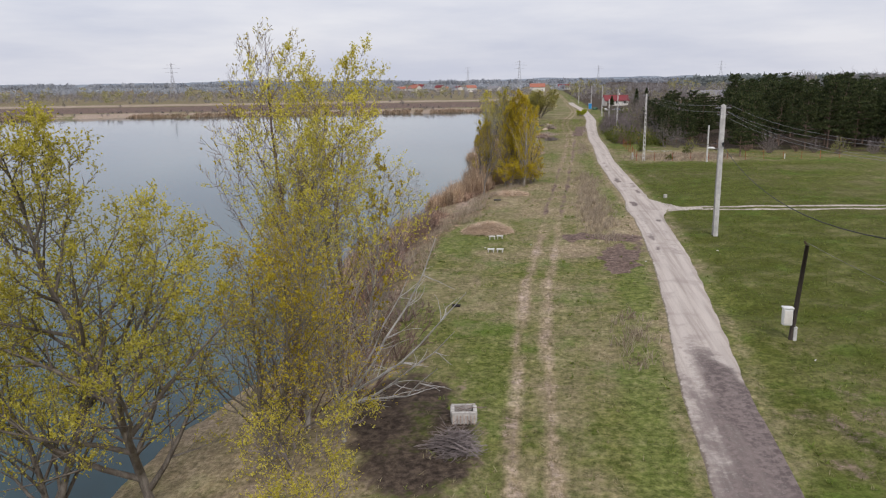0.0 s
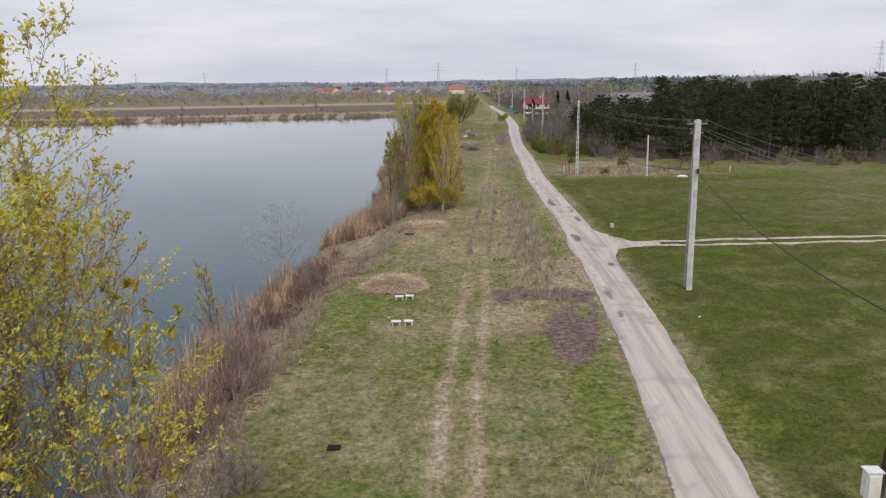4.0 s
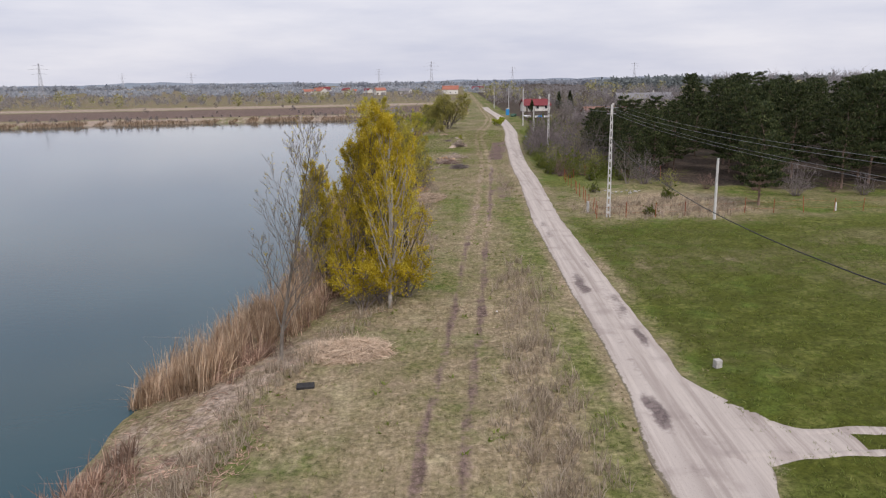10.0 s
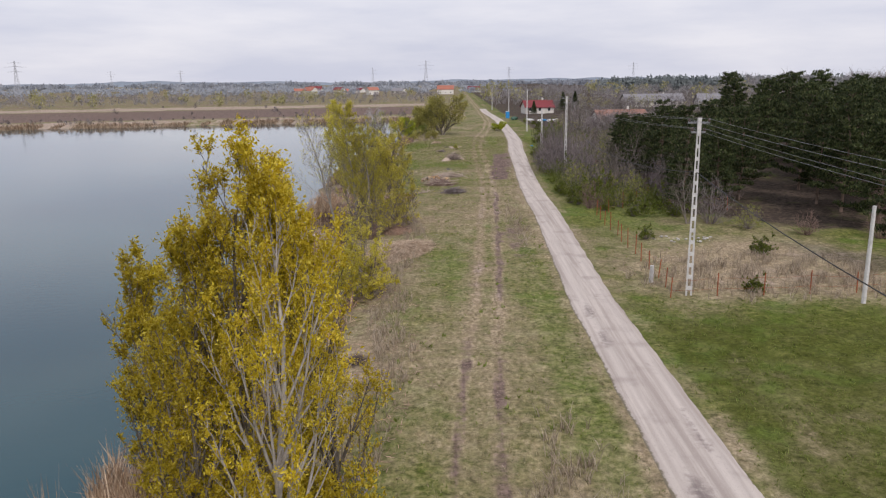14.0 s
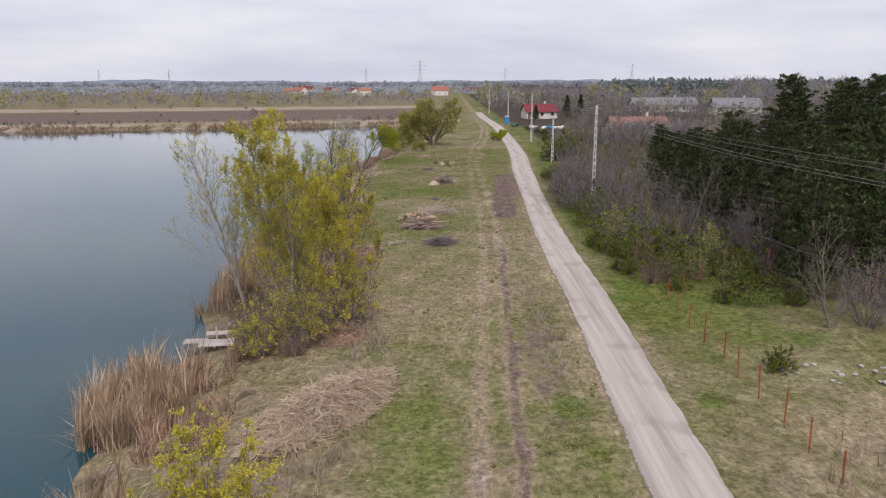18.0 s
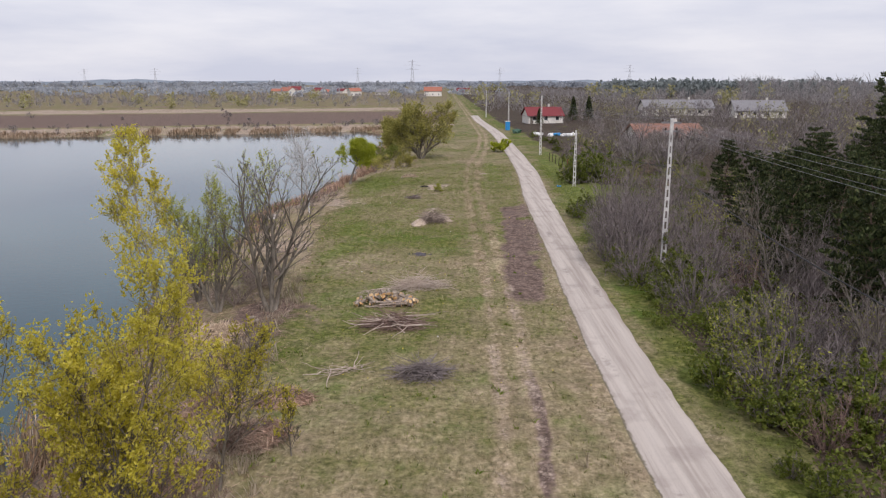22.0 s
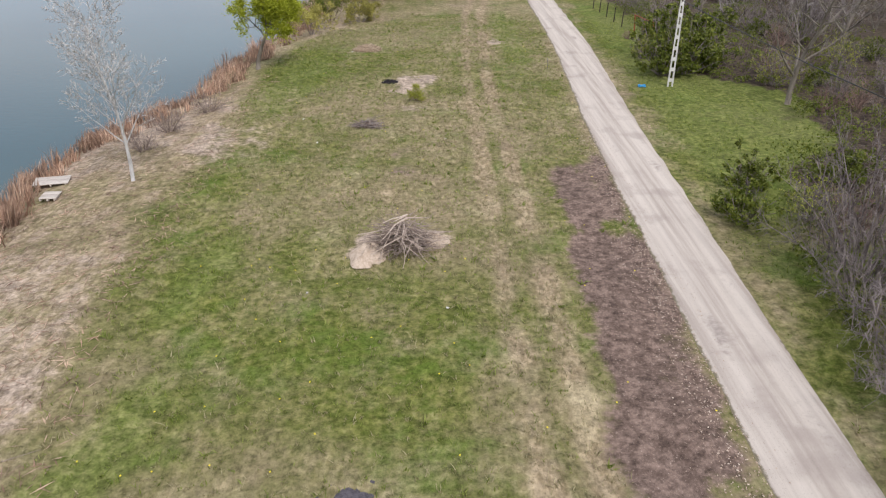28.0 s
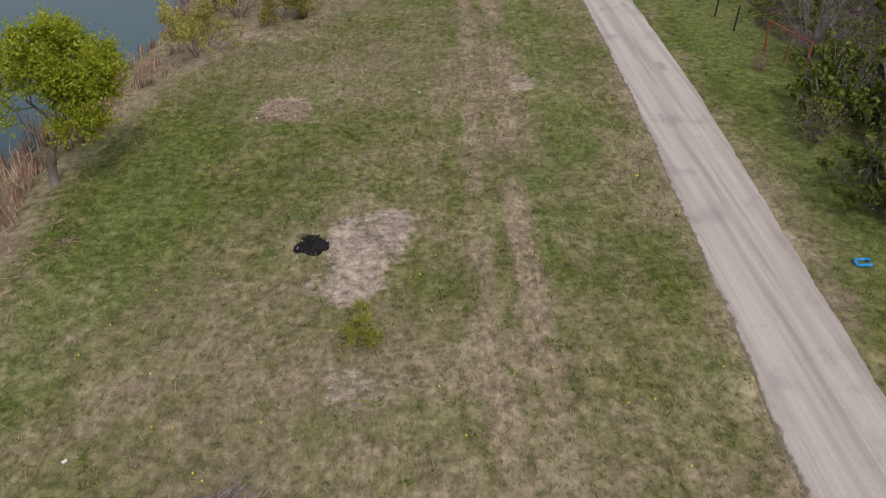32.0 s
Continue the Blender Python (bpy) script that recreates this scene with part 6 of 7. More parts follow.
def build_far_woods():
    r = np.random.RandomState(77)
    patch = lambda s, size, cut: (lambda x, y: waves(x, y, size, s) > cut)
    # beyond the lake
    a = scatter(r, 130, -520, -20, 360, 520, 1.5, 4.0, patch(1, 50, 0.35))
    x = r.uniform(-330, -14, 260)
    f = r.uniform(4, 18, 260)
    y = far_y(x) + f
    b = np.stack([x, y, height(x, y) - 0.2, r.uniform(0.9, 2.4, 260)], 1)[(waves(x, y, 24, 15) > -0.25)]
    far_crowns("far_shrubs", b, 0.34, 13, FAR_GREY, "grey-brown scrub along the far shore", 70, 0.95)
    far_crowns("far_shrubs", a, 0.5, 1, FAR_GREY, "grey-brown shrubs beyond the lake", 80, 0.8)
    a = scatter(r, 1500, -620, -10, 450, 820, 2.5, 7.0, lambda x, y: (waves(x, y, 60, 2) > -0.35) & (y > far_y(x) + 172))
    far_crowns("far_trees", a, 0.9, 2, FAR_PALE_HAZE, "bare grey-brown trees beyond the lake, paled with painted haze", 45, 0.8)
    a = scatter(r, 300, -560, -20, 430, 660, 3.5, 10.5, lambda x, y: (waves(x, y, 40, 3) > 0.45) & (y > far_y(x) + 165))
    far_crowns("far_trees", a, 0.75, 3, FAR_GREEN, "budding yellow-green trees beyond the lake", 90, 0.42, bare=False)
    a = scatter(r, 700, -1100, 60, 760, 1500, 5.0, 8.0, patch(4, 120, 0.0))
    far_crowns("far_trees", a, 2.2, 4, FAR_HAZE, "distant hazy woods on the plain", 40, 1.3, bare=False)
    # beyond the thicket, along and behind the road
    lane = lambda x, y: (x > along(ROAD_LINE, y) + 9) & ((x > 48) | (y > 352) | (y < 259) | ((x > 34) & (y < 330) & (y > 268)))
    a = scatter(r, 980, 20, 210, 196, 420, 4.0, 8.0, lambda x, y: lane(x, y) & (waves(x, y, 30, 5) > -0.6) & (x > 26 + (y - 205) * 0.05))
    far_crowns("far_trees", a, 0.28, 5, FAR_GREY, "bare grey-brown garden trees and thicket", 80, 0.62)
    a = scatter(r, 60, 31, 52, 240, 256, 3.6, 5.6)
    far_crowns("garden_trees", a, 0.16, 14, FAR_GREY, "bare garden trees in front of the old house", 240, 0.6)
    a = scatter(r, 420, 22, 200, 215, 430, 3.0, 7.0, lambda x, y: lane(x, y) & (waves(x, y, 26, 6) > 0.15))
    far_crowns("far_trees", a, 0.32, 6, FAR_GREEN, "budding yellow-green garden trees", 80, 0.5, bare=False)
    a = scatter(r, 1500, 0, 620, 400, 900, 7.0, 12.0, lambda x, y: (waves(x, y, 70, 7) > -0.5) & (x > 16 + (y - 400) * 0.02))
    far_crowns("far_trees", a, 0.62, 7, FAR_PALE_HAZE, "grey bare woods behind the gardens, paled with painted haze", 48, 0.6)
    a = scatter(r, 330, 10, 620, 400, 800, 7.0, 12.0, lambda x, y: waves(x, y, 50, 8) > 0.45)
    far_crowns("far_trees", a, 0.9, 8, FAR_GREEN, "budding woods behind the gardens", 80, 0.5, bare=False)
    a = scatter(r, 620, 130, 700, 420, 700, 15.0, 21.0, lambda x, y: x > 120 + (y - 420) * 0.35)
    far_crowns("far_trees", a, 0.5, 9, FAR_PALE_HAZE, "tall bare poplar wood on the skyline", 90, 0.5)
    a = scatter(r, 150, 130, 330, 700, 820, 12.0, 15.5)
    far_crowns("far_trees", a, 1.4, 10, FAR_PINE_HAZE, "hazy pine ridge on the skyline", 60, 0.5, bare=False)
    a = scatter(r, 160, 70, 330, 150, 260, 7.0, 12.0, lambda x, y: x > 78)
    far_crowns("far_trees", a, 0.38, 11, FAR_DARK, "dark pine wood running back from the field", 60, 0.34, bare=False)
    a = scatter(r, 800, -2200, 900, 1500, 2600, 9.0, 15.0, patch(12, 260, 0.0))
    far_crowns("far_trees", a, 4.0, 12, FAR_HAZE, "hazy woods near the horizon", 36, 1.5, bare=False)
    # low wooded ridges on the horizon, in a colour that carries the haze
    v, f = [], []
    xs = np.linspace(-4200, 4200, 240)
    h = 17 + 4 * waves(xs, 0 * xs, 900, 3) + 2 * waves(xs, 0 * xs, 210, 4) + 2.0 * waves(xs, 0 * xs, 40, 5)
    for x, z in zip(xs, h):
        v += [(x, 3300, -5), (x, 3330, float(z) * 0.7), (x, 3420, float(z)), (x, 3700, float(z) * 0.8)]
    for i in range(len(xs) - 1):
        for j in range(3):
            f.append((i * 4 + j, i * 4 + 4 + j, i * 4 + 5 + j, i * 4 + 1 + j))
    tagged(part("backdrop", Shape().add(v, f), RIDGE), "low wooded hills on the horizon, blue-grey with painted haze", "hills", kind="structure")


def build_thicket_mass():
    """The tangle of twigs and brambles that fills the thicket between its bushes."""
    r = np.random.RandomState(71)
    n = 60
    y = 137.5 + 120 * r.rand(n) ** 1.35
    x = thicket_x(y) + 0.5 + r.rand(n) ** 1.3 * np.interp(y, (137, 150, 200, 260), (5, 9, 22, 36))
    k = np.repeat(np.arange(n), 130)
    m = len(k)
    big = (0.5 + 1.5 * r.rand(n) ** 1.6) * np.clip((x - thicket_x(y)) / 3.0, 0.45, 1.0)
    a = r.uniform(0, 6.283, m)
    f = r.rand(m)
    bx, by = x[k] + np.cos(a) * 0.4 * f * big[k], y[k] + np.sin(a) * 0.4 * f * big[k]
    low = r.rand(m) ** 0.8 * 2.3 * big[k]
    out = np.sqrt(np.clip(1 - (low / (2.9 * big[k]) - 0.25) ** 2 * 1.6, 0.05, 1)) * 1.15 * big[k] * f
    base = np.stack([bx + np.cos(a) * out, by + np.sin(a) * out, height(bx, by) + low], 1)
    ln = r.uniform(0.35, 0.95, m) * np.sqrt(big[k])
    b = a + r.normal(0, 0.7, m)
    tip = base + np.stack([np.cos(b) * ln * 0.55, np.sin(b) * ln * 0.55, ln * r.uniform(0.3, 1.0, m)], 1)
    grey = r.rand(n)[k] < 0.8
    for sel, mat, label in ((grey, TWIG, "dense tangle of bare grey twigs"), (~grey, TWIG_RED, "dense tangle of bare reddish twigs")):
        stuff("thicket_twigs", blades("thicket_twigs", base[sel], tip[sel], np.full(sel.sum(), 0.008), r), mat, label, "thicket")
    n2 = 700
    y2 = 137 + 100 * r.rand(n2) ** 1.2
    x2 = thicket_x(y2) + r.rand(n2) ** 1.6 * np.interp(y2, (137, 150, 200, 260), (6, 8, 12, 20))
    k = np.repeat(np.arange(n2), 70)
    m = len(k)
    u = r.normal(0, 1, (m, 3))
    u /= np.linalg.norm(u, axis=1)[:, None]
    s = (0.3 + 1.3 * r.rand(n2) ** 2)[k]
    c = np.stack([x2[k] + u[:, 0] * s, y2[k] + u[:, 1] * s, height(x2[k], y2[k]) + s * 0.6 + np.abs(u[:, 2]) * s * 0.8], 1)
    d = r.normal(0, 1, (m, 3))
    d /= np.linalg.norm(d, axis=1)[:, None]
    w = np.cross(d, u)
    w /= np.linalg.norm(w, axis=1)[:, None] + 1e-6
    stuff("brambles", quads("brambles", c, w * 0.04, d * 0.07), LEAF_BUSH, "low green brambles in the thicket", "brambles")


# air haze is put into this blue-grey hill colour
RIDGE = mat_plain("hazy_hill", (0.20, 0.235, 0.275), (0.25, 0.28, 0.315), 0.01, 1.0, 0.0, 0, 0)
build_reeds()
build_grass()
build_thicket_mass()
build_far_woods()


# ---- things on the meadow ----
def at(x, y, turn=0.0, dz=0.0):
    return pose(x, y, float(height(x, y)) + dz, 0, 0, turn)


def bent(rng, a, d, length, wob=0.25, n=4):
    pts = [Vector(a)]
    d = Vector(d).normalized()
    for _ in range(n):
        d = (d + Vector((rng.gauss(0, wob), rng.gauss(0, wob), rng.gauss(0, wob * 0.5)))).normalized()
        q = pts[-1] + d * (length / n)
        q.z = max(q.z, 0.02)
        pts.append(q)
    return pts


def brush_pile(x, y, rx, ry, tall, seed, label, main=STICK, fine=STICK_DARK, branches=18, twigs=260, turn=0.0, length=1.0, name="brush_pile", fan=False):
    """A heap of cut branches: the large ones each a part, the twigs one tangle."""
    rng = random.Random(seed)
    root = thing(name, label, "brush pile", at(x, y, turn))
    s = Shape()
    for k in range(twigs):
        a, f = rng.uniform(0, 6.283), math.sqrt(rng.random())
        px, py = math.cos(a) * rx * f * 0.85, math.sin(a) * ry * f * 0.85
        pz = tall * (1 - f * f) * rng.uniform(0.0, 1.0)
        b = a + rng.gauss(0, 1.1) if fan else rng.gauss(0.25, 0.75) + (math.pi if rng.random() < 0.5 else 0)
        pts = bent(rng, (px, py, pz + 0.03), (math.cos(b) + px / rx * 0.4, math.sin(b) * 0.8, rng.uniform(-0.3, 0.25)), rng.uniform(0.5, 1.25) * length, 0.28, 3)
        r = rng.uniform(0.008, 0.015)
        s.tube(pts, [r, r, r * 0.8, r * 0.5], 3, False)
    tagged(part("twig_tangle", s, fine, root), kind="stuff")
    for k in range(branches):
        a, f = rng.uniform(0, 6.283), math.sqrt(rng.random()) * 0.8
        px, py = math.cos(a) * rx * f, math.sin(a) * ry * f
        b = -1.5 + rng.gauss(0, 1.3) if fan else rng.gauss(0.1, 0.7) + (math.pi if rng.random() < 0.5 else 0)
        pts = bent(rng, (px, py, tall * (1 - f * f) * rng.uniform(0.3, 1.05) + 0.05), (math.cos(b), math.sin(b) * 0.8, rng.uniform(-0.25, 0.15)), rng.uniform(0.9, 1.7) * length, 0.16, 5)
        r = rng.uniform(0.018, 0.036)
        part("branch", Shape().tube(pts, [r * (1 - 0.13 * i) for i in range(6)], 5), main, root)
    return root


def reed_heap(x, y, rx, ry, tall, seed, label, n=1500, material=STRAW, turn=0.0):
    """A mown heap: a low mound under many loose stalks."""
    r = np.random.RandomState(seed)
    root = thing("reed_heap", label, "reed heap", at(x, y, turn))
    v, f, ring, steps = [], [], 22, 5
    for j in range(steps + 1):
        q = j / steps
        for i in range(ring):
            a = 6.283 * i / ring
            w = 1 + 0.12 * math.sin(3 * a + seed) + 0.08 * math.sin(7 * a)
            v.append((math.cos(a) * rx * q * w, math.sin(a) * ry * q * w, 0.8 * tall * (1 - q ** 2.4) * (1 + 0.16 * math.sin(4 * a + 5 * q + seed)) - 0.04))
    for j in range(steps):
        for i in range(ring):
            f.append((j * ring + i, (j + 1) * ring + i, (j + 1) * ring + (i + 1) % ring, j * ring + (i + 1) % ring))
    part("mound", Shape().add(v, f), STRAW_MOUND, root, smooth=True)
    a, q = r.uniform(0, 6.283, n), np.sqrt(r.rand(n)) * 1.08
    c = np.stack([np.cos(a) * rx * q, np.sin(a) * ry * q, tall * np.clip(1 - q ** 2.4, 0, 1) * r.uniform(0.7, 1.1, n) + r.uniform(0.0, 0.12, n)], 1)
    b = np.where(r.rand(n) < 0.3, a, r.uniform(0, 6.283, n)) + r.normal(0, 0.45, n)
    fall = np.cos(b - a) * q * tall / max(rx, ry)
    u = np.stack([np.cos(b), np.sin(b), -0.9 * fall + r.normal(0.04, 0.26, n)], 1) * (r.uniform(0.2, 0.75, n) * min(1.0, 0.4 + 0.35 * rx))[:, None]
    w = np.stack([-np.sin(b), np.cos(b), r.normal(0, 0.5, n)], 1) * r.uniform(0.007, 0.017, n)[:, None]
    tagged(part("loose_straw", quads("loose_straw", c, w, u, 0.0), material, root), kind="stuff")
    return root


def log_mesh(seed, length, radius):
    rng = random.Random(seed)
    s = Shape()
    n = 10
    for i, x in enumerate((-length / 2, -length / 2 + 0.01, length / 2 - 0.01, length / 2)):
        for k in range(n):
            a = 6.283 * k / n
            w = radius * (1 + 0.07 * math.sin(2 * a + seed) + 0.04 * math.sin(5 * a)) * (0.94 if i in (0, 3) else 1)
            s.v.append((x, math.cos(a) * w, math.sin(a) * w))
    for i in range(3):
        for k in range(n):
            s.f.append((i * n + k, i * n + (k + 1) % n, (i + 1) * n + (k + 1) % n, (i + 1) * n + k))
    s.f += [tuple(range(n - 1, -1, -1)), tuple(range(3 * n, 4 * n))]
    me = s.mesh("log")
    me.materials.append(LOG_BARK)
    me.materials.append(CUT)
    me.polygons[-1].material_index = me.polygons[-2].material_index = 1
    return me


def log_pile(x, y):
    rng = random.Random(3)
    root = thing("log_pile", "heap of sawn firewood logs with bright cut ends", "firewood", at(x, y))
    kinds = [log_mesh(k, ln, rd) for k, (ln, rd) in enumerate(((0.34, 0.085), (0.42, 0.10), (0.30, 0.12), (0.5, 0.07), (0.38, 0.055), (0.26, 0.14)))]
    for k in range(84):
        px, py = rng.uniform(-1.75, 1.6), rng.uniform(-0.6, 0.55)
        top = 0.62 * max(0.0, 1 - (px / 1.9) ** 2) * max(0.0, 1 - (py / 0.85) ** 2)
        ob = part("log", kinds[rng.randrange(6)], BARK_PALE, root)
        ob.matrix_basis = pose(px, py, 0.09 + top * rng.uniform(0.0, 1.0), rng.uniform(0, 360), rng.uniform(-38, 38), rng.choice((90, 75, 110, 60, 125, 20, 160)) + rng.uniform(-18, 18))
    for k in range(14):
        pts = bent(rng, (rng.uniform(-1.3, 0.3), -0.65 + rng.uniform(-0.15, 0.1), 0.06 + 0.02 * k), (1, rng.uniform(-0.15, 0.15), 0.02), rng.uniform(1.0, 1.9), 0.06, 5)
        part("pole", Shape().tube(pts, [0.022 - 0.002 * i for i in range(6)], 5), STICK, root)
    return root


def bench(x, y, turn=0.0):
    root = thing("bench", "small white-painted slab bench on two legs", "bench", at(x, y, turn), "lakeside benches")
    for k in range(3):
        part("slat", Shape().box(0, -0.10 + 0.10 * k, 0.23, 0.50, 0.09, 0.04), WHITE, root)
    for e in (-1, 1):
        part("leg", Shape().box(e * 0.18, 0, 0.095, 0.06, 0.26, 0.22), CONCRETE, root)
    return root


def pallet(x, y, turn, w, d, dz, label, roll=0.0, boards=8):
    root = thing("plank_platform", label, "platform", pose(x, y, float(height(x, y)) + dz, roll, 0, turn), "jetty planks")
    rng = random.Random(int(x * 10 + y))
    for k in range(boards):
        q = d / boards
        part("plank", Shape().box(rng.uniform(-0.03, 0.03), -d / 2 + q * (k + 0.5), 0.10, w, q * 0.93, 0.03), PLANK, root)
    for e in (-0.42, 0, 0.42):
        part("bearer", Shape().box(e * w, 0, 0.035, 0.08, d * 0.98, 0.10), PLANK, root)
    return root


def dead_branches():
    rng = random.Random(8)
    root = thing("fallen_branch", "bleached dead poplar limb leaning out over the meadow", "branch", at(-7.8, 26.2))
    s = Shape()
    for tip, r in (((4.2, -1.8, 7.2), 0.075), ((5.2, -3.0, 5.7), 0.07), ((5.0, -4.0, 4.7), 0.06), ((4.6, -4.0, 3.5), 0.06), ((3.0, -1.0, 6.0), 0.055)):
        a, b = Vector((0.1, -0.2, 0.4)), Vector(tip)
        pts = [a.lerp(b, i / 6) + Vector((rng.gauss(0, 0.08), rng.gauss(0, 0.08), -0.5 * math.sin(math.pi * i / 6) + rng.gauss(0, 0.06))) for i in range(7)]
        s.tube(pts, [r * (1 - 0.14 * i) for i in range(7)], 5)
        for k in range(9):
            i = rng.randint(2, 5)
            q = bent(rng, pts[i], (rng.uniform(0.2, 1), rng.uniform(-0.7, 0.7), rng.uniform(-0.3, 0.7)), rng.uniform(0.6, 1.6), 0.25, 4)
            s.tube(q, [0.016, 0.013, 0.010, 0.007, 0.004], 4, False)
    part("limb", s, BARK_WHITE, root)


def utility_post():
    root = thing("utility_post", "leaning black tarred post with a white meter box", "post", at(11.2, 34.7))
    part("post", Shape().tube([(0, 0, -0.3), (0.16, 0, 1.9), (0.36, 0, 4.45)], [0.115, 0.105, 0.085], 10), TARRED, root, smooth=True)
    box = part("meter_box", Shape().box(-0.26, -0.12, 1.15, 0.42, 0.34, 0.78), WHITE, root, "white metal meter box")
    part("lid", Shape().box(-0.26, -0.12, 1.56, 0.48, 0.40, 0.05), WHITE, box)
    part("door", Shape().box(-0.26, -0.305, 1.13, 0.34, 0.02, 0.62), PLASTER, box)
    part("footing", Shape().box(0.16, -0.05, 0.28, 0.16, 0.2, 0.7), CONCRETE, root)
    part("insulator", Shape().tube([(0.32, -0.1, 4.5), (0.22, -0.12, 4.58), (0.18, -0.12, 4.66)], [0.02, 0.05, 0.03], 8), PORCELAIN, root)


def plain_post(x, y, tall, r, material, label, name="post", group="", lean=(0, 0)):
    root = thing(name, label, "post", at(x, y), group)
    part("shaft", Shape().tube([(0, 0, -0.2), (lean[0] * 0.5, lean[1] * 0.5, tall * 0.5), (lean[0], lean[1], tall)], [r, r * 0.92, r * 0.8], 8), material, root)
    return root


def fence():
    rng = random.Random(12)
    root = thing("wire_fence", "rusty red steel posts with sagging wire", "fence", at(13.6, 113.5))
    base = Vector(root.matrix_world.translation)
    spots = [(13.5 + 0.015 * (y - 113) + rng.gauss(0, 0.07), y) for y in np.arange(114.5, 139, 2.15)]
    turn = [(13.2 + 2.55 * k, 112.6 + rng.gauss(0, 0.08) + 0.05 * k) for k in range(12)]
    back = [(15.2 + 1.7 * k, 139.6 + 2.2 * k * (1 if k < 4 else 0.6)) for k in range(5)] + [(21.9, 144.0), (23.5, 141.5), (25.5, 139.0)]
    for line in (spots, turn, back):
        tops = []
        for x, y in line:
            z = float(height(x, y)) - base.z
            h = rng.uniform(1.15, 1.45)
            dx, dy = rng.gauss(0, 0.05), rng.gauss(0, 0.05)
            p = Vector((x - base.x, y - base.y, z))
            part("fence_post", Shape().tube([p + Vector((0, 0, -0.15)), p + Vector((dx, dy, h))], [0.032, 0.032], 6), RUST, root)
            tops.append((p, h))
        for (p, h), (q, g) in zip(tops, tops[1:]):
            for k in (0.35, 0.8):
                m = (p + q) / 2
                part("wire", Shape().tube([p + Vector((0, 0, h * k)), m + Vector((0, 0, (h + g) / 2 * k - 0.05)), q + Vector((0, 0, g * k))], [0.006] * 3, 4, False), RUST, root)


def house(x, y, w, d, wall, roof_h, turn, roof, label, windows=3, storeys=1, name="house"):
    root = thing(name, label, "house", at(x, y, turn))
    part("wall", Shape().add([(-w / 2, -d / 2, -0.3), (w / 2, -d / 2, -0.3), (w / 2, d / 2, -0.3), (-w / 2, d / 2, -0.3), (-w / 2, -d / 2, wall), (w / 2, -d / 2, wall), (w / 2, d / 2, wall), (-w / 2, d / 2, wall), (-w / 2, 0, wall + roof_h - 0.1), (w / 2, 0, wall + roof_h - 0.1)],
                             [(0, 1, 5, 4), (1, 2, 6, 9, 5), (2, 3, 7, 6), (3, 0, 4, 8, 7)]), PLASTER, root)
    o = 0.45
    r = part("roof", Shape().add([(-w / 2 - o, -d / 2 - o, wall - 0.25), (w / 2 + o, -d / 2 - o, wall - 0.25), (w / 2 + o, 0, wall + roof_h), (-w / 2 - o, 0, wall + roof_h), (-w / 2 - o, d / 2 + o, wall - 0.25), (w / 2 + o, d / 2 + o, wall - 0.25),
                                  (-w / 2 - o, -d / 2 - o, wall - 0.43), (w / 2 + o, -d / 2 - o, wall - 0.43), (w / 2 + o, 0, wall + roof_h - 0.18), (-w / 2 - o, 0, wall + roof_h - 0.18), (-w / 2 - o, d / 2 + o, wall - 0.43), (w / 2 + o, d / 2 + o, wall - 0.43)],
                                 [(0, 1, 2, 3), (3, 2, 5, 4), (0, 6, 7, 1), (5, 11, 10, 4), (1, 7, 8, 2), (2, 8, 11, 5), (3, 9, 6, 0), (4, 10, 9, 3)]), roof, root)
    part("chimney", Shape().box(w * 0.2, d * 0.1, wall + roof_h + 0.2, 0.5, 0.5, 1.2), PLASTER, r)
    for s in range(storeys):
        for k in range(windows):
            px = -w / 2 + w * (k + 0.5) / windows
            win = part("window", Shape().box(px, -d / 2 - 0.01, 1.5 + 2.7 * s, 1.1, 0.12, 1.2), WHITE, root)
            part("pane", Shape().box(px, -d / 2 - 0.06, 1.5 + 2.7 * s, 0.92, 0.06, 1.02), GLASS_DARK, win)
    part("door", Shape().box(-w / 2 + w * 0.04 + 0.5, -d / 2 - 0.02, 1.0, 0.9, 0.1, 2.0), BARK, root)
    return root


def pylon(x, y, tall, label="grey steel lattice pylon on the plain"):
    root = thing("pylon", label, "pylon", at(x, y, 12))
    s = Shape()
    for a, b in ((-1, -1), (1, -1), (1, 1), (-1, 1)):
        s.tube([(a * tall * 0.085, b * tall * 0.085, 0), (a * tall * 0.03, b * tall * 0.03, tall * 0.6), (a * 0.25, b * 0.25, tall)], [0.16, 0.12, 0.08], 4)
    for k in range(9):
        z0, z1 = tall * k / 9, tall * (k + 1) / 9
        w0, w1 = tall * 0.085 * (1 - 0.11 * k), tall * 0.085 * (1 - 0.11 * (k + 1))
        for e in (-1, 1):
            s.tube([(-w0, e * w0, z0), (w1, e * w1, z1)], [0.06, 0.06], 4)
            s.tube([(w0, e * w0, z0), (-w1, e * w1, z1)], [0.06, 0.06], 4)
    part("tower", s, PYLON, root)
    for z, w in ((0.72, 0.20), (0.84, 0.26), (0.94, 0.16)):
        part("crossarm", Shape().tube([(-tall * w, 0, tall * z), (0, 0, tall * z + 0.7), (tall * w, 0, tall * z)], [0.07, 0.14, 0.07], 4), PYLON, root)
    return root


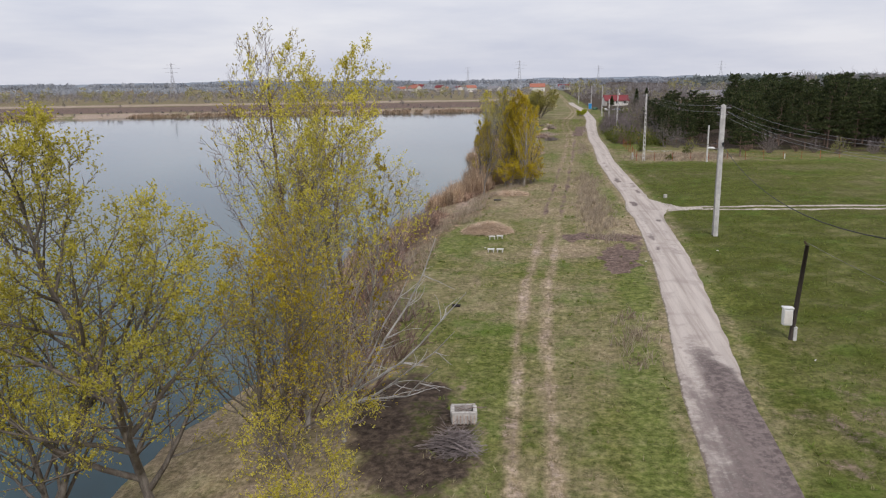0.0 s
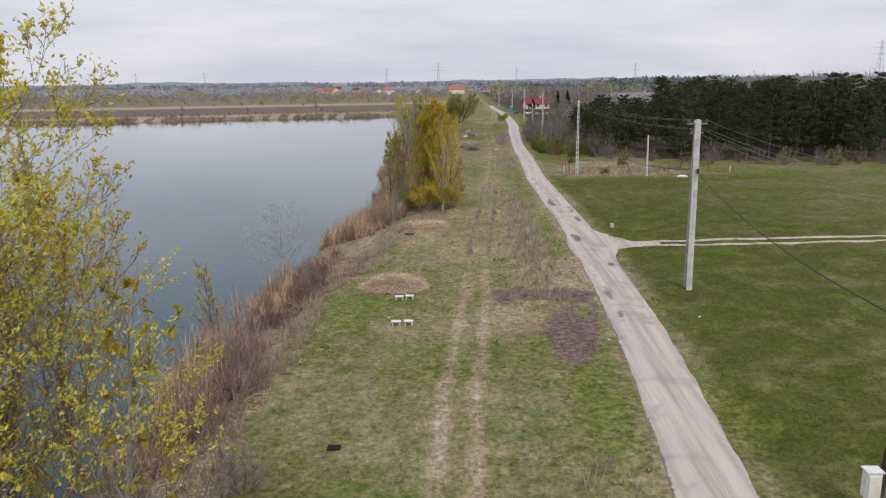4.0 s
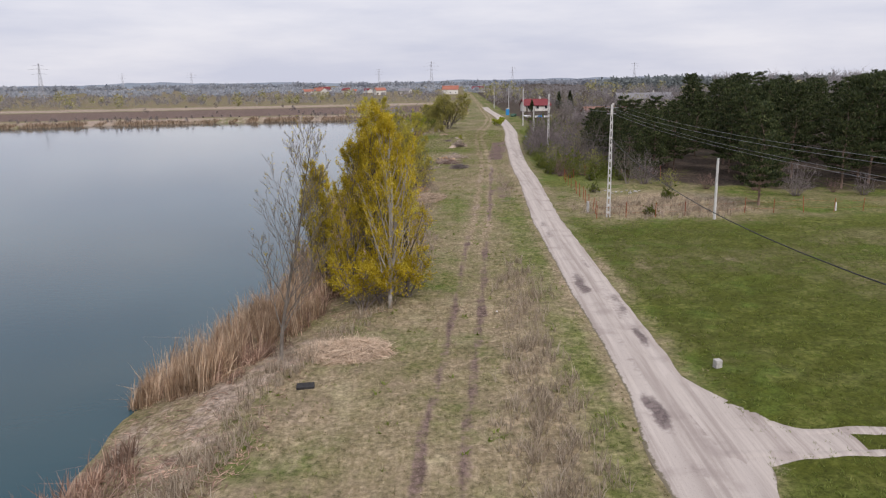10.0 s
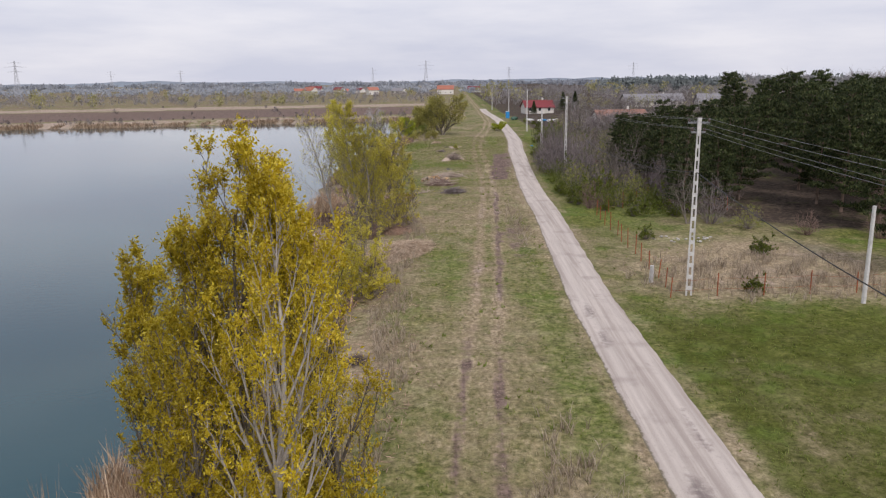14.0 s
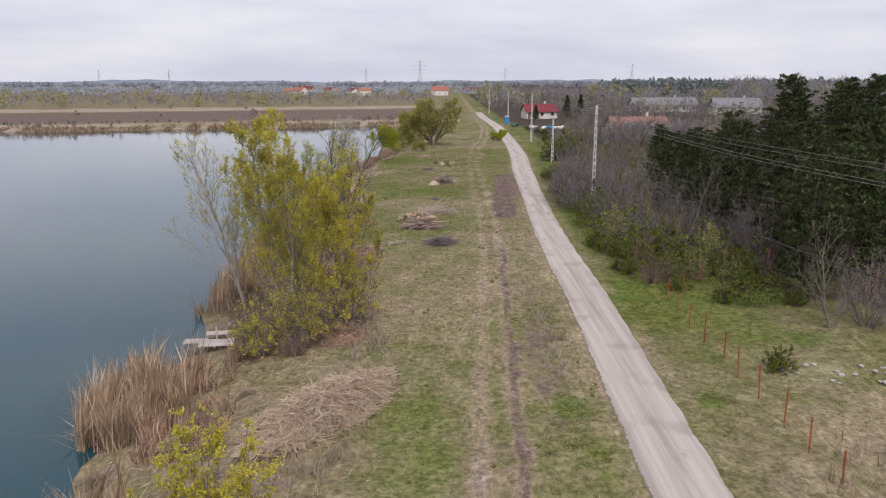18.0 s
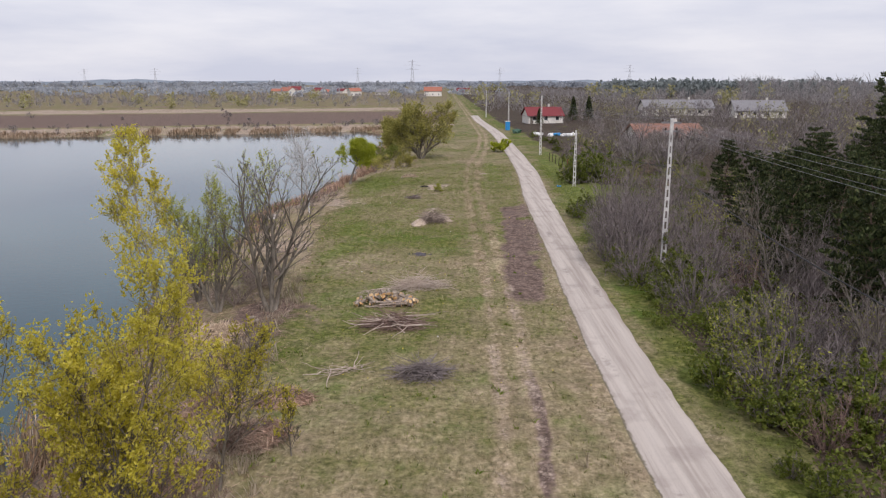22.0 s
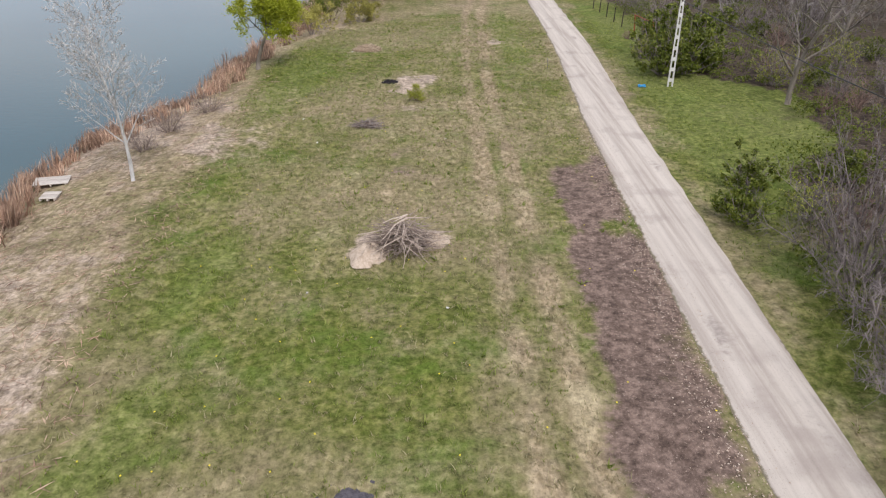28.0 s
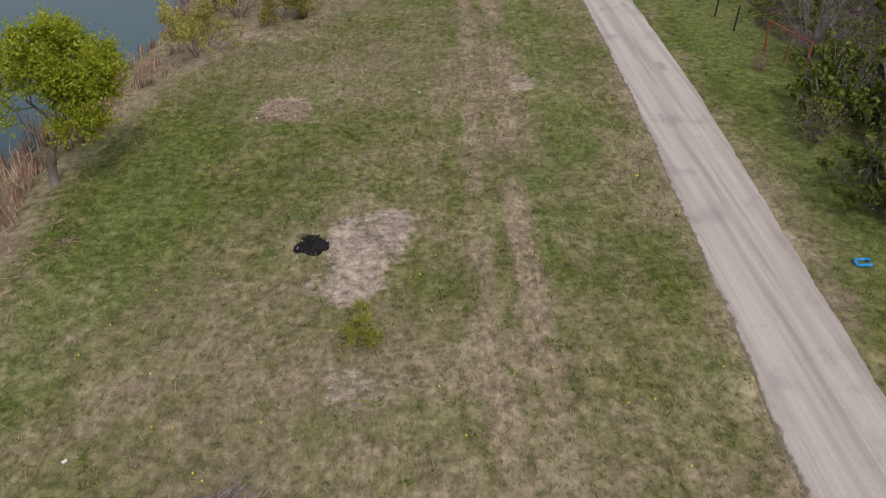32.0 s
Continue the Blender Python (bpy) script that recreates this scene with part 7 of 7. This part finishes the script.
def heap(x, y, rx, ry, tall, seed, material, label, name, category):
    """A low uneven mound."""
    r = np.random.RandomState(seed)
    root = thing(name, label, category, at(x, y))
    v, f, ring, steps = [], [], 28, 6
    for j in range(steps + 1):
        q = j / steps
        for i in range(ring):
            a = 6.283 * i / ring
            w = 1 + 0.10 * math.sin(2 * a + seed) + 0.10 * math.sin(5 * a + seed)
            v.append((math.cos(a) * rx * q * w, math.sin(a) * ry * q * w * (1 + 0.12 * r.randn() * q), tall * (1 - q ** 1.6) * (0.75 + 0.55 * r.rand()) - 0.03))
    for j in range(steps):
        for i in range(ring):
            f.append((j * ring + i, (j + 1) * ring + i, (j + 1) * ring + (i + 1) % ring, j * ring + (i + 1) % ring))
    part("mound", Shape().add(v, f), material, root, smooth=True)
    return root


def stones(root, n, rx, ry, seed, material, size=0.04, name="stone"):
    rng = random.Random(seed)
    me = None
    for k in range(n):
        a, q = rng.uniform(0, 6.283), math.sqrt(rng.random())
        if me is None:
            bm = bmesh.new()
            bmesh.ops.create_icosphere(bm, subdivisions=1, radius=1.0)
            for v in bm.verts:
                v.co *= 0.75 + 0.5 * rng.random()
            me = bpy.data.meshes.new(name)
            bm.to_mesh(me)
            bm.free()
        ob = part(name, me, material, root)
        s = size * rng.uniform(0.5, 1.4)
        ob.matrix_basis = pose(math.cos(a) * rx * q, math.sin(a) * ry * q, s * 0.4, 0, 0, rng.uniform(0, 360)) @ Matrix.Diagonal((s, s * 0.8, s * 0.6, 1))


def meadow_things():
    # old box of blocks with brush in it
    root = thing("block_box", "weathered pale block box filled with brush", "planter", at(-2.9, 25.1, 8))
    root.scale = (0.88, 0.80, 0.75)
    for px, py, sx, sy in ((0, -0.42, 1.0, 0.16), (0, 0.42, 1.0, 0.16), (-0.46, 0, 0.16, 0.66), (0.46, 0, 0.16, 0.66)):
        part("block", Shape().box(px, py, 0.28, sx, sy, 0.55), STONE, root)
    for k in range(7):
        part("slat", Shape().box(-0.42 + 0.14 * k, -0.53, 0.2, 0.05, 0.04, 0.46), STICK, root)
    brush_pile(-2.9, 25.1, 0.32, 0.28, 0.62, 2, "brush stuffed into the block box", STICK_DARK, STICK_DARK, 3, 60, length=0.45)
    brush_pile(-3.0, 22.9, 0.75, 0.65, 0.8, 3, "heap of thin grey-purple cut twigs", TWIG, TWIG, 12, 520, length=0.6)
    dead_branches()
    for x, y, t in ((-4.1, 57.7, 3), (-3.5, 57.8, -2), (-3.85, 52.8, 2), (-3.2, 52.85, -3)):
        bench(x, y, t)
    reed_heap(-4.6, 60.0, 2.0, 1.25, 0.68, 4, "domed heap of dry brown reed and twigs", 2600)
    reed_heap(-3.6, 80.6, 2.1, 1.7, 0.34, 5, "low loose heap of mown pale reed", 2600)
    reed_heap(-2.6, 124.8, 4.0, 1.7, 0.5, 6, "long heap of mown pale reed on the slope", 3600, turn=62)
    reed_heap(-3.3, 133.0, 1.3, 1.1, 0.35, 7, "small heap of brown mown reed", 900, REED_DARK)
    reed_heap(-2.2, 221.3, 0.95, 0.95, 0.30, 8, "small round heap of cut reed in the grass", 1200)
    for k, (x, y, w) in enumerate(((-4.0, 151.6, 1.1), (-4.4, 148.4, 1.3), (-6.6, 151.0, 1.4), (-8.2, 155.5, 1.5), (-10.8, 161.0, 1.5), (-6.0, 146.0, 1.2))):
        reed_heap(x, y, w, w * 0.8, 0.30, 50 + k, "flattened brown dead reed on the bank", 900, REED_DARK, 40 * k)
    for k, (x, y, h) in enumerate(((-9.2, 168.6, 1.7), (-8.3, 171.2, 1.2), (-10.6, 171.6, 1.6), (-9.6, 165.6, 1.6))):
        haze_bush("low tangled bare brush on the bank", x, y, h, h * 0.9, 170 + k, STICK_DARK, group="bank brush", twigs=1500)
    brush_pile(-9.1, 177.0, 1.0, 0.5, 0.35, 61, "dead dark branch lying on the bank", STICK_DARK, STICK_DARK, 5, 30, turn=30, length=1.8, name="fallen_branch")
    reed_heap(-9.0, 160.0, 1.6, 1.4, 0.4, 9, "loose heap of reed on the bank", 1400)
    root = thing("rubber_mat", "dark flat rubber mat lying on the bank", "mat", at(-4.85, 76.6, 10))
    part("sheet", Shape().box(0, 0, 0.06, 0.72, 0.5, 0.10), RUBBER, root)
    root = thing("marker_stone", "pale square marker stone in the field", "stone", at(12.1, 78.0, 15))
    part("block", Shape().box(0, 0, 0.15, 0.30, 0.30, 0.36), STONE, root)
    root = thing("rag", "dark rag lying in the grass", "rag", at(-4.8, 39.2))
    part("cloth", Shape().box(0, 0, 0.05, 0.45, 0.3, 0.1), CHAR, root)
    plain_post(22.75, 111.0, 5.15, 0.12, CONCRETE, "slim pale concrete post with a dark foot", "concrete_post")
    plain_post(34.0, 71.3, 4.8, 0.11, TARRED, "old tarred wooden post in the field", "wooden_post", lean=(0.1, 0))
    plain_post(34.0, 113.5, 0.75, 0.07, WHITE, "short white marker post", "marker_post")
    plain_post(13.0, 116.0, 1.0, 0.14, CONCRETE, "short thick concrete stub at the fence", "concrete_stub")
    utility_post()
    span((11.55, 34.7, 4.75), (17.0, 8.0, 5.2), 0.7, 0.008, WIRE, "service_wire", "thin service wire from the tarred post")
    fence()
    # jetty of pallets
    pallet(-9.8, 134.4, 8, 1.7, 1.05, 0.25, "weathered pale plank platform at the water's edge")
    pallet(-11.1, 135.1, 4, 1.1, 0.7, 0.40, "weathered pale plank platform over the water")
    pallet(-10.2, 135.9, 12, 1.1, 0.6, 0.30, "small weathered plank platform", boards=5)
    plain_post(-10.0, 135.2, 1.0, 0.05, STICK, "pale stake beside the platform", "stake")
    pallet(-15.0, 197.2, 14, 1.5, 1.0, 0.10, "pale plank platform lying on the bank")
    pallet(-14.2, 195.2, 6, 0.7, 0.8, 0.10, "short pale plank platform on the bank", boards=5)
    # cut wood
    log_pile(-0.9, 164.4)
    brush_pile(0.7, 167.6, 1.6, 0.8, 0.75, 11, "long heap of fine reddish brush", STICK, STICK, 10, 420, length=1.2)
    brush_pile(-1.6, 166.2, 0.7, 0.5, 0.5, 18, "few pale forked branches", STICK, STICK, 9, 20)
    brush_pile(-0.3, 160.4, 1.6, 0.8, 0.75, 12, "heap of cut branches and brown brush", STICK, TWIG_RED, 34, 420, length=1.3)
    brush_pile(1.3, 153.9, 0.9, 0.7, 0.6, 13, "heap of thin grey-purple twigs", TWIG, TWIG, 26, 420)
    brush_pile(-2.1, 154.4, 1.3, 0.35, 0.15, 14, "few pale sticks lying together", STICK, STICK, 12, 20, turn=12)
    for x, y in ((-7.9, 162.2), (-7.0, 162.0), (-7.5, 161.4)):
        root = thing("log", "short sawn log with an orange cut end", "log", at(x, y, 40 * x))
        part("wood", log_mesh(3, 0.4, 0.09), BARK_PALE, root).matrix_basis = pose(0, 0, 0.1, 20, 0, 0)
    root = heap(0.45, 176.6, 0.62, 0.6, 0.16, 4, ASH_DARK, "dark burnt heap with pale ash crumbs", "ash_heap", "ash heap")
    stones(root, 60, 0.85, 0.8, 5, ASH_DARK, 0.06, "ash_crumb")
    brush_pile(1.25, 188.5, 0.7, 0.8, 1.15, 15, "heap of cut branches on pale sawdust", STICK, STICK_DARK, 44, 420, length=0.95, fan=True)
    heap(0.15, 188.1, 0.8, 0.9, 0.42, 6, SAWDUST, "pale heap of sawdust", "sawdust_heap", "sawdust")
    heap(2.35, 188.9, 0.5, 0.6, 0.34, 7, SAWDUST, "small pale heap of sawdust", "sawdust_heap", "sawdust")
    brush_pile(-1.0, 202.6, 0.6, 0.45, 0.34, 16, "small heap of silver-grey twigs in the grass", TWIG, STICK_DARK, 30, 220, turn=20, length=0.6)
    root = heap(-0.15, 211.9, 0.55, 0.68, 0.10, 8, CHAR, "black burnt patch with white crumbs", "fire_remains", "ash heap")
    stones(root, 30, 0.58, 0.48, 9, ASH, 0.03, "ash_crumb")
    # beside the road further on
    root = thing("plastic_ring", "bright blue crumpled plastic ring in the grass", "litter", at(15.3, 210.1))
    pts = [(0.22 * math.cos(a), 0.17 * math.sin(a), 0.07 + 0.03 * math.sin(3 * a)) for a in np.linspace(0.3, 5.9, 14)]
    part("band", Shape().tube(pts, [0.05] * 14, 6), BLUE, root)
    root = thing("bent_stake", "bent thin grey stake with a yellow tag", "stake", at(10.2, 215.0))
    part("rod", Shape().tube([(0, 0, -0.1), (0.03, 0, 0.4), (-0.05, 0.1, 0.75)], [0.018] * 3, 6), STEEL, root)
    part("tag", Shape().box(0.08, 0.35, 0.05, 0.12, 0.08, 0.05), PETAL, root)
    gate = thing("gate_frame", "rusty red tube frame of an old gate", "gate", at(18.9, 226.4))
    part("post", Shape().tube([(0, 0, -0.2), (-0.1, 0, 1.45)], [0.05, 0.05], 8), RUST, gate)
    part("post", Shape().tube([(0.7, -2.6, -0.2), (0.7, -2.6, 1.35)], [0.05, 0.05], 8), RUST, gate)
    part("rail", Shape().tube([(-0.1, 0, 1.42), (0.7, -2.6, 1.33)], [0.035, 0.035], 8), RUST, gate)
    part("stay", Shape().tube([(0.3, -1.4, -0.1), (0.34, -1.4, 1.35)], [0.03, 0.03], 8), RUST, gate)
    for k in range(5):
        plain_post(18.6 - 0.12 * k, 229.5 + 2.4 * k, 1.25, 0.05, TARRED, "dark weathered wooden fence post", "fence_post", "garden fence posts", (0.05, 0))
    rng = random.Random(40)
    for k in range(26):
        x, y = rng.uniform(-5, 12.5), rng.uniform(24, 225)
        if abs(x - float(along(ROAD_LINE, y))) < 1.5 or x < float(edge_x(y)):
            continue
        root = thing("litter", "small pale scrap of litter in the grass", "litter", at(x, y, rng.uniform(0, 360)), "litter scraps")
        part("scrap", Shape().box(0, 0, 0.02, rng.uniform(0.05, 0.14), rng.uniform(0.04, 0.09), 0.03), WHITE if k % 3 else STONE, root)
    root = thing("ball", "small yellow plastic ball by the reed heap", "ball", at(-2.0, 125.7))
    stones(root, 1, 0.01, 0.01, 3, PETAL, 0.16, "shell")
    root = thing("rubble", "pale rubble stones inside the fence", "stones", at(18.5, 127.5))
    stones(root, 24, 2.6, 1.2, 6, STONE, 0.11)


def evergreen(x, y, tall, seed, label):
    r = np.random.RandomState(seed)
    root = thing("spruce_tree", label, "tree", at(x, y))
    part("trunk", Shape().tube([(0, 0, -0.2), (0, 0, tall * 0.95)], [0.16, 0.02], 6), BARK_BROWN, root)
    n = 1500
    f = r.rand(n) ** 0.7
    a = r.uniform(0, 6.283, n)
    q = (1 - f) * tall * 0.27 * r.uniform(0.35, 1.05, n) + 0.05
    c = np.stack([np.cos(a) * q, np.sin(a) * q, 0.3 + f * (tall - 0.4)], 1)
    u = np.stack([np.cos(a), np.sin(a), r.normal(-0.15, 0.3, n)], 1) * 0.32
    w = np.stack([-np.sin(a), np.cos(a), r.normal(0, 0.3, n)], 1) * 0.16
    part("crown", quads("crown", c, w, u, 0.0), NEEDLE, root)


def settlement():
    house(30.5, 345.0, 10.0, 7.5, 2.5, 2.1, 8, ROOF_RED, "white house with a bright red metal roof")
    evergreen(40.5, 352.0, 7.2, 1, "dark spruce beside the red-roofed house")
    evergreen(44.0, 346.0, 7.4, 2, "bluish dark spruce in the garden")
    evergreen(28.0, 332.0, 4.5, 3, "small dark yew in front of the house")
    house(42.0, 262.5, 12.0, 8.0, 2.2, 1.9, 6, ROOF_RUST, "old low house with a faded red-brown tile roof", 4)
    house(83.0, 392.0, 24.0, 9.0, 2.8, 2.6, 2, ROOF_GREY, "long white building with a grey roof", 7, name="farm_building")
    house(104.0, 374.0, 16.0, 9.0, 2.6, 3.0, -4, ROOF_GREY, "white house with a grey gabled roof", 4)
    rng = random.Random(21)
    for k in range(12):
        x, y = rng.uniform(-190, 30), rng.uniform(760, 1000)
        roof = rng.choice((ROOF_ORANGE, ROOF_ORANGE, ROOF_RED, ROOF_RUST, ROOF_GREY))
        house(x, y, rng.uniform(10, 16), rng.uniform(8, 10), rng.choice((2.8, 4.6)), rng.uniform(2.4, 3.6), rng.uniform(-40, 40), roof, "distant village house with a tiled roof", 3, 1)
    for x, y, h in ((-330, 650, 30), (-420, 1250, 32), (-130, 1300, 34), (-30, 900, 34), (90, 1350, 34), (-640, 1500, 36), (260, 1200, 36), (330, 640, 40)):
        pylon(x, y, h)
    # yard beside the road
    box = thing("portable_toilet", "bright blue plastic portable toilet", "toilet", at(17.9, 314.0, 5))
    part("cabin", Shape().box(0, 0, 1.05, 1.1, 1.1, 2.1), BLUE, box)
    part("roof", Shape().box(0, 0, 2.18, 1.2, 1.2, 0.14), WHITE, box)
    rng = random.Random(33)
    for k in range(9):
        c = thing("rubbish_sack", "pale stuffed sack in the yard", "sack", at(22.5 + 1.1 * k + rng.uniform(-0.3, 0.3), 290 + rng.uniform(-2, 5), rng.uniform(0, 90)), "yard sacks")
        stones(c, 3, 0.5, 0.4, k, WHITE if k != 4 else BLUE, 0.6, "bag")
    gr = thing("tarpaulin_heap", "dull green tarpaulin over a heap", "tarpaulin", at(19.3, 302.0))
    stones(gr, 4, 0.9, 0.9, 3, GREEN_SHEET, 0.9, "fold")


# pylon steel, lightened in its colour for the haze of distance
PYLON = mat_plain("hazy_steel", (0.38, 0.39, 0.42), (0.46, 0.47, 0.50), 0.5, 0.7, 0.3, 0.0, 0)
SAWDUST = mat_plain("sawdust", (0.40, 0.315, 0.245), (0.58, 0.475, 0.385), 7.0, 0.95, 0.1, bump=1.0)
meadow_things()
settlement()
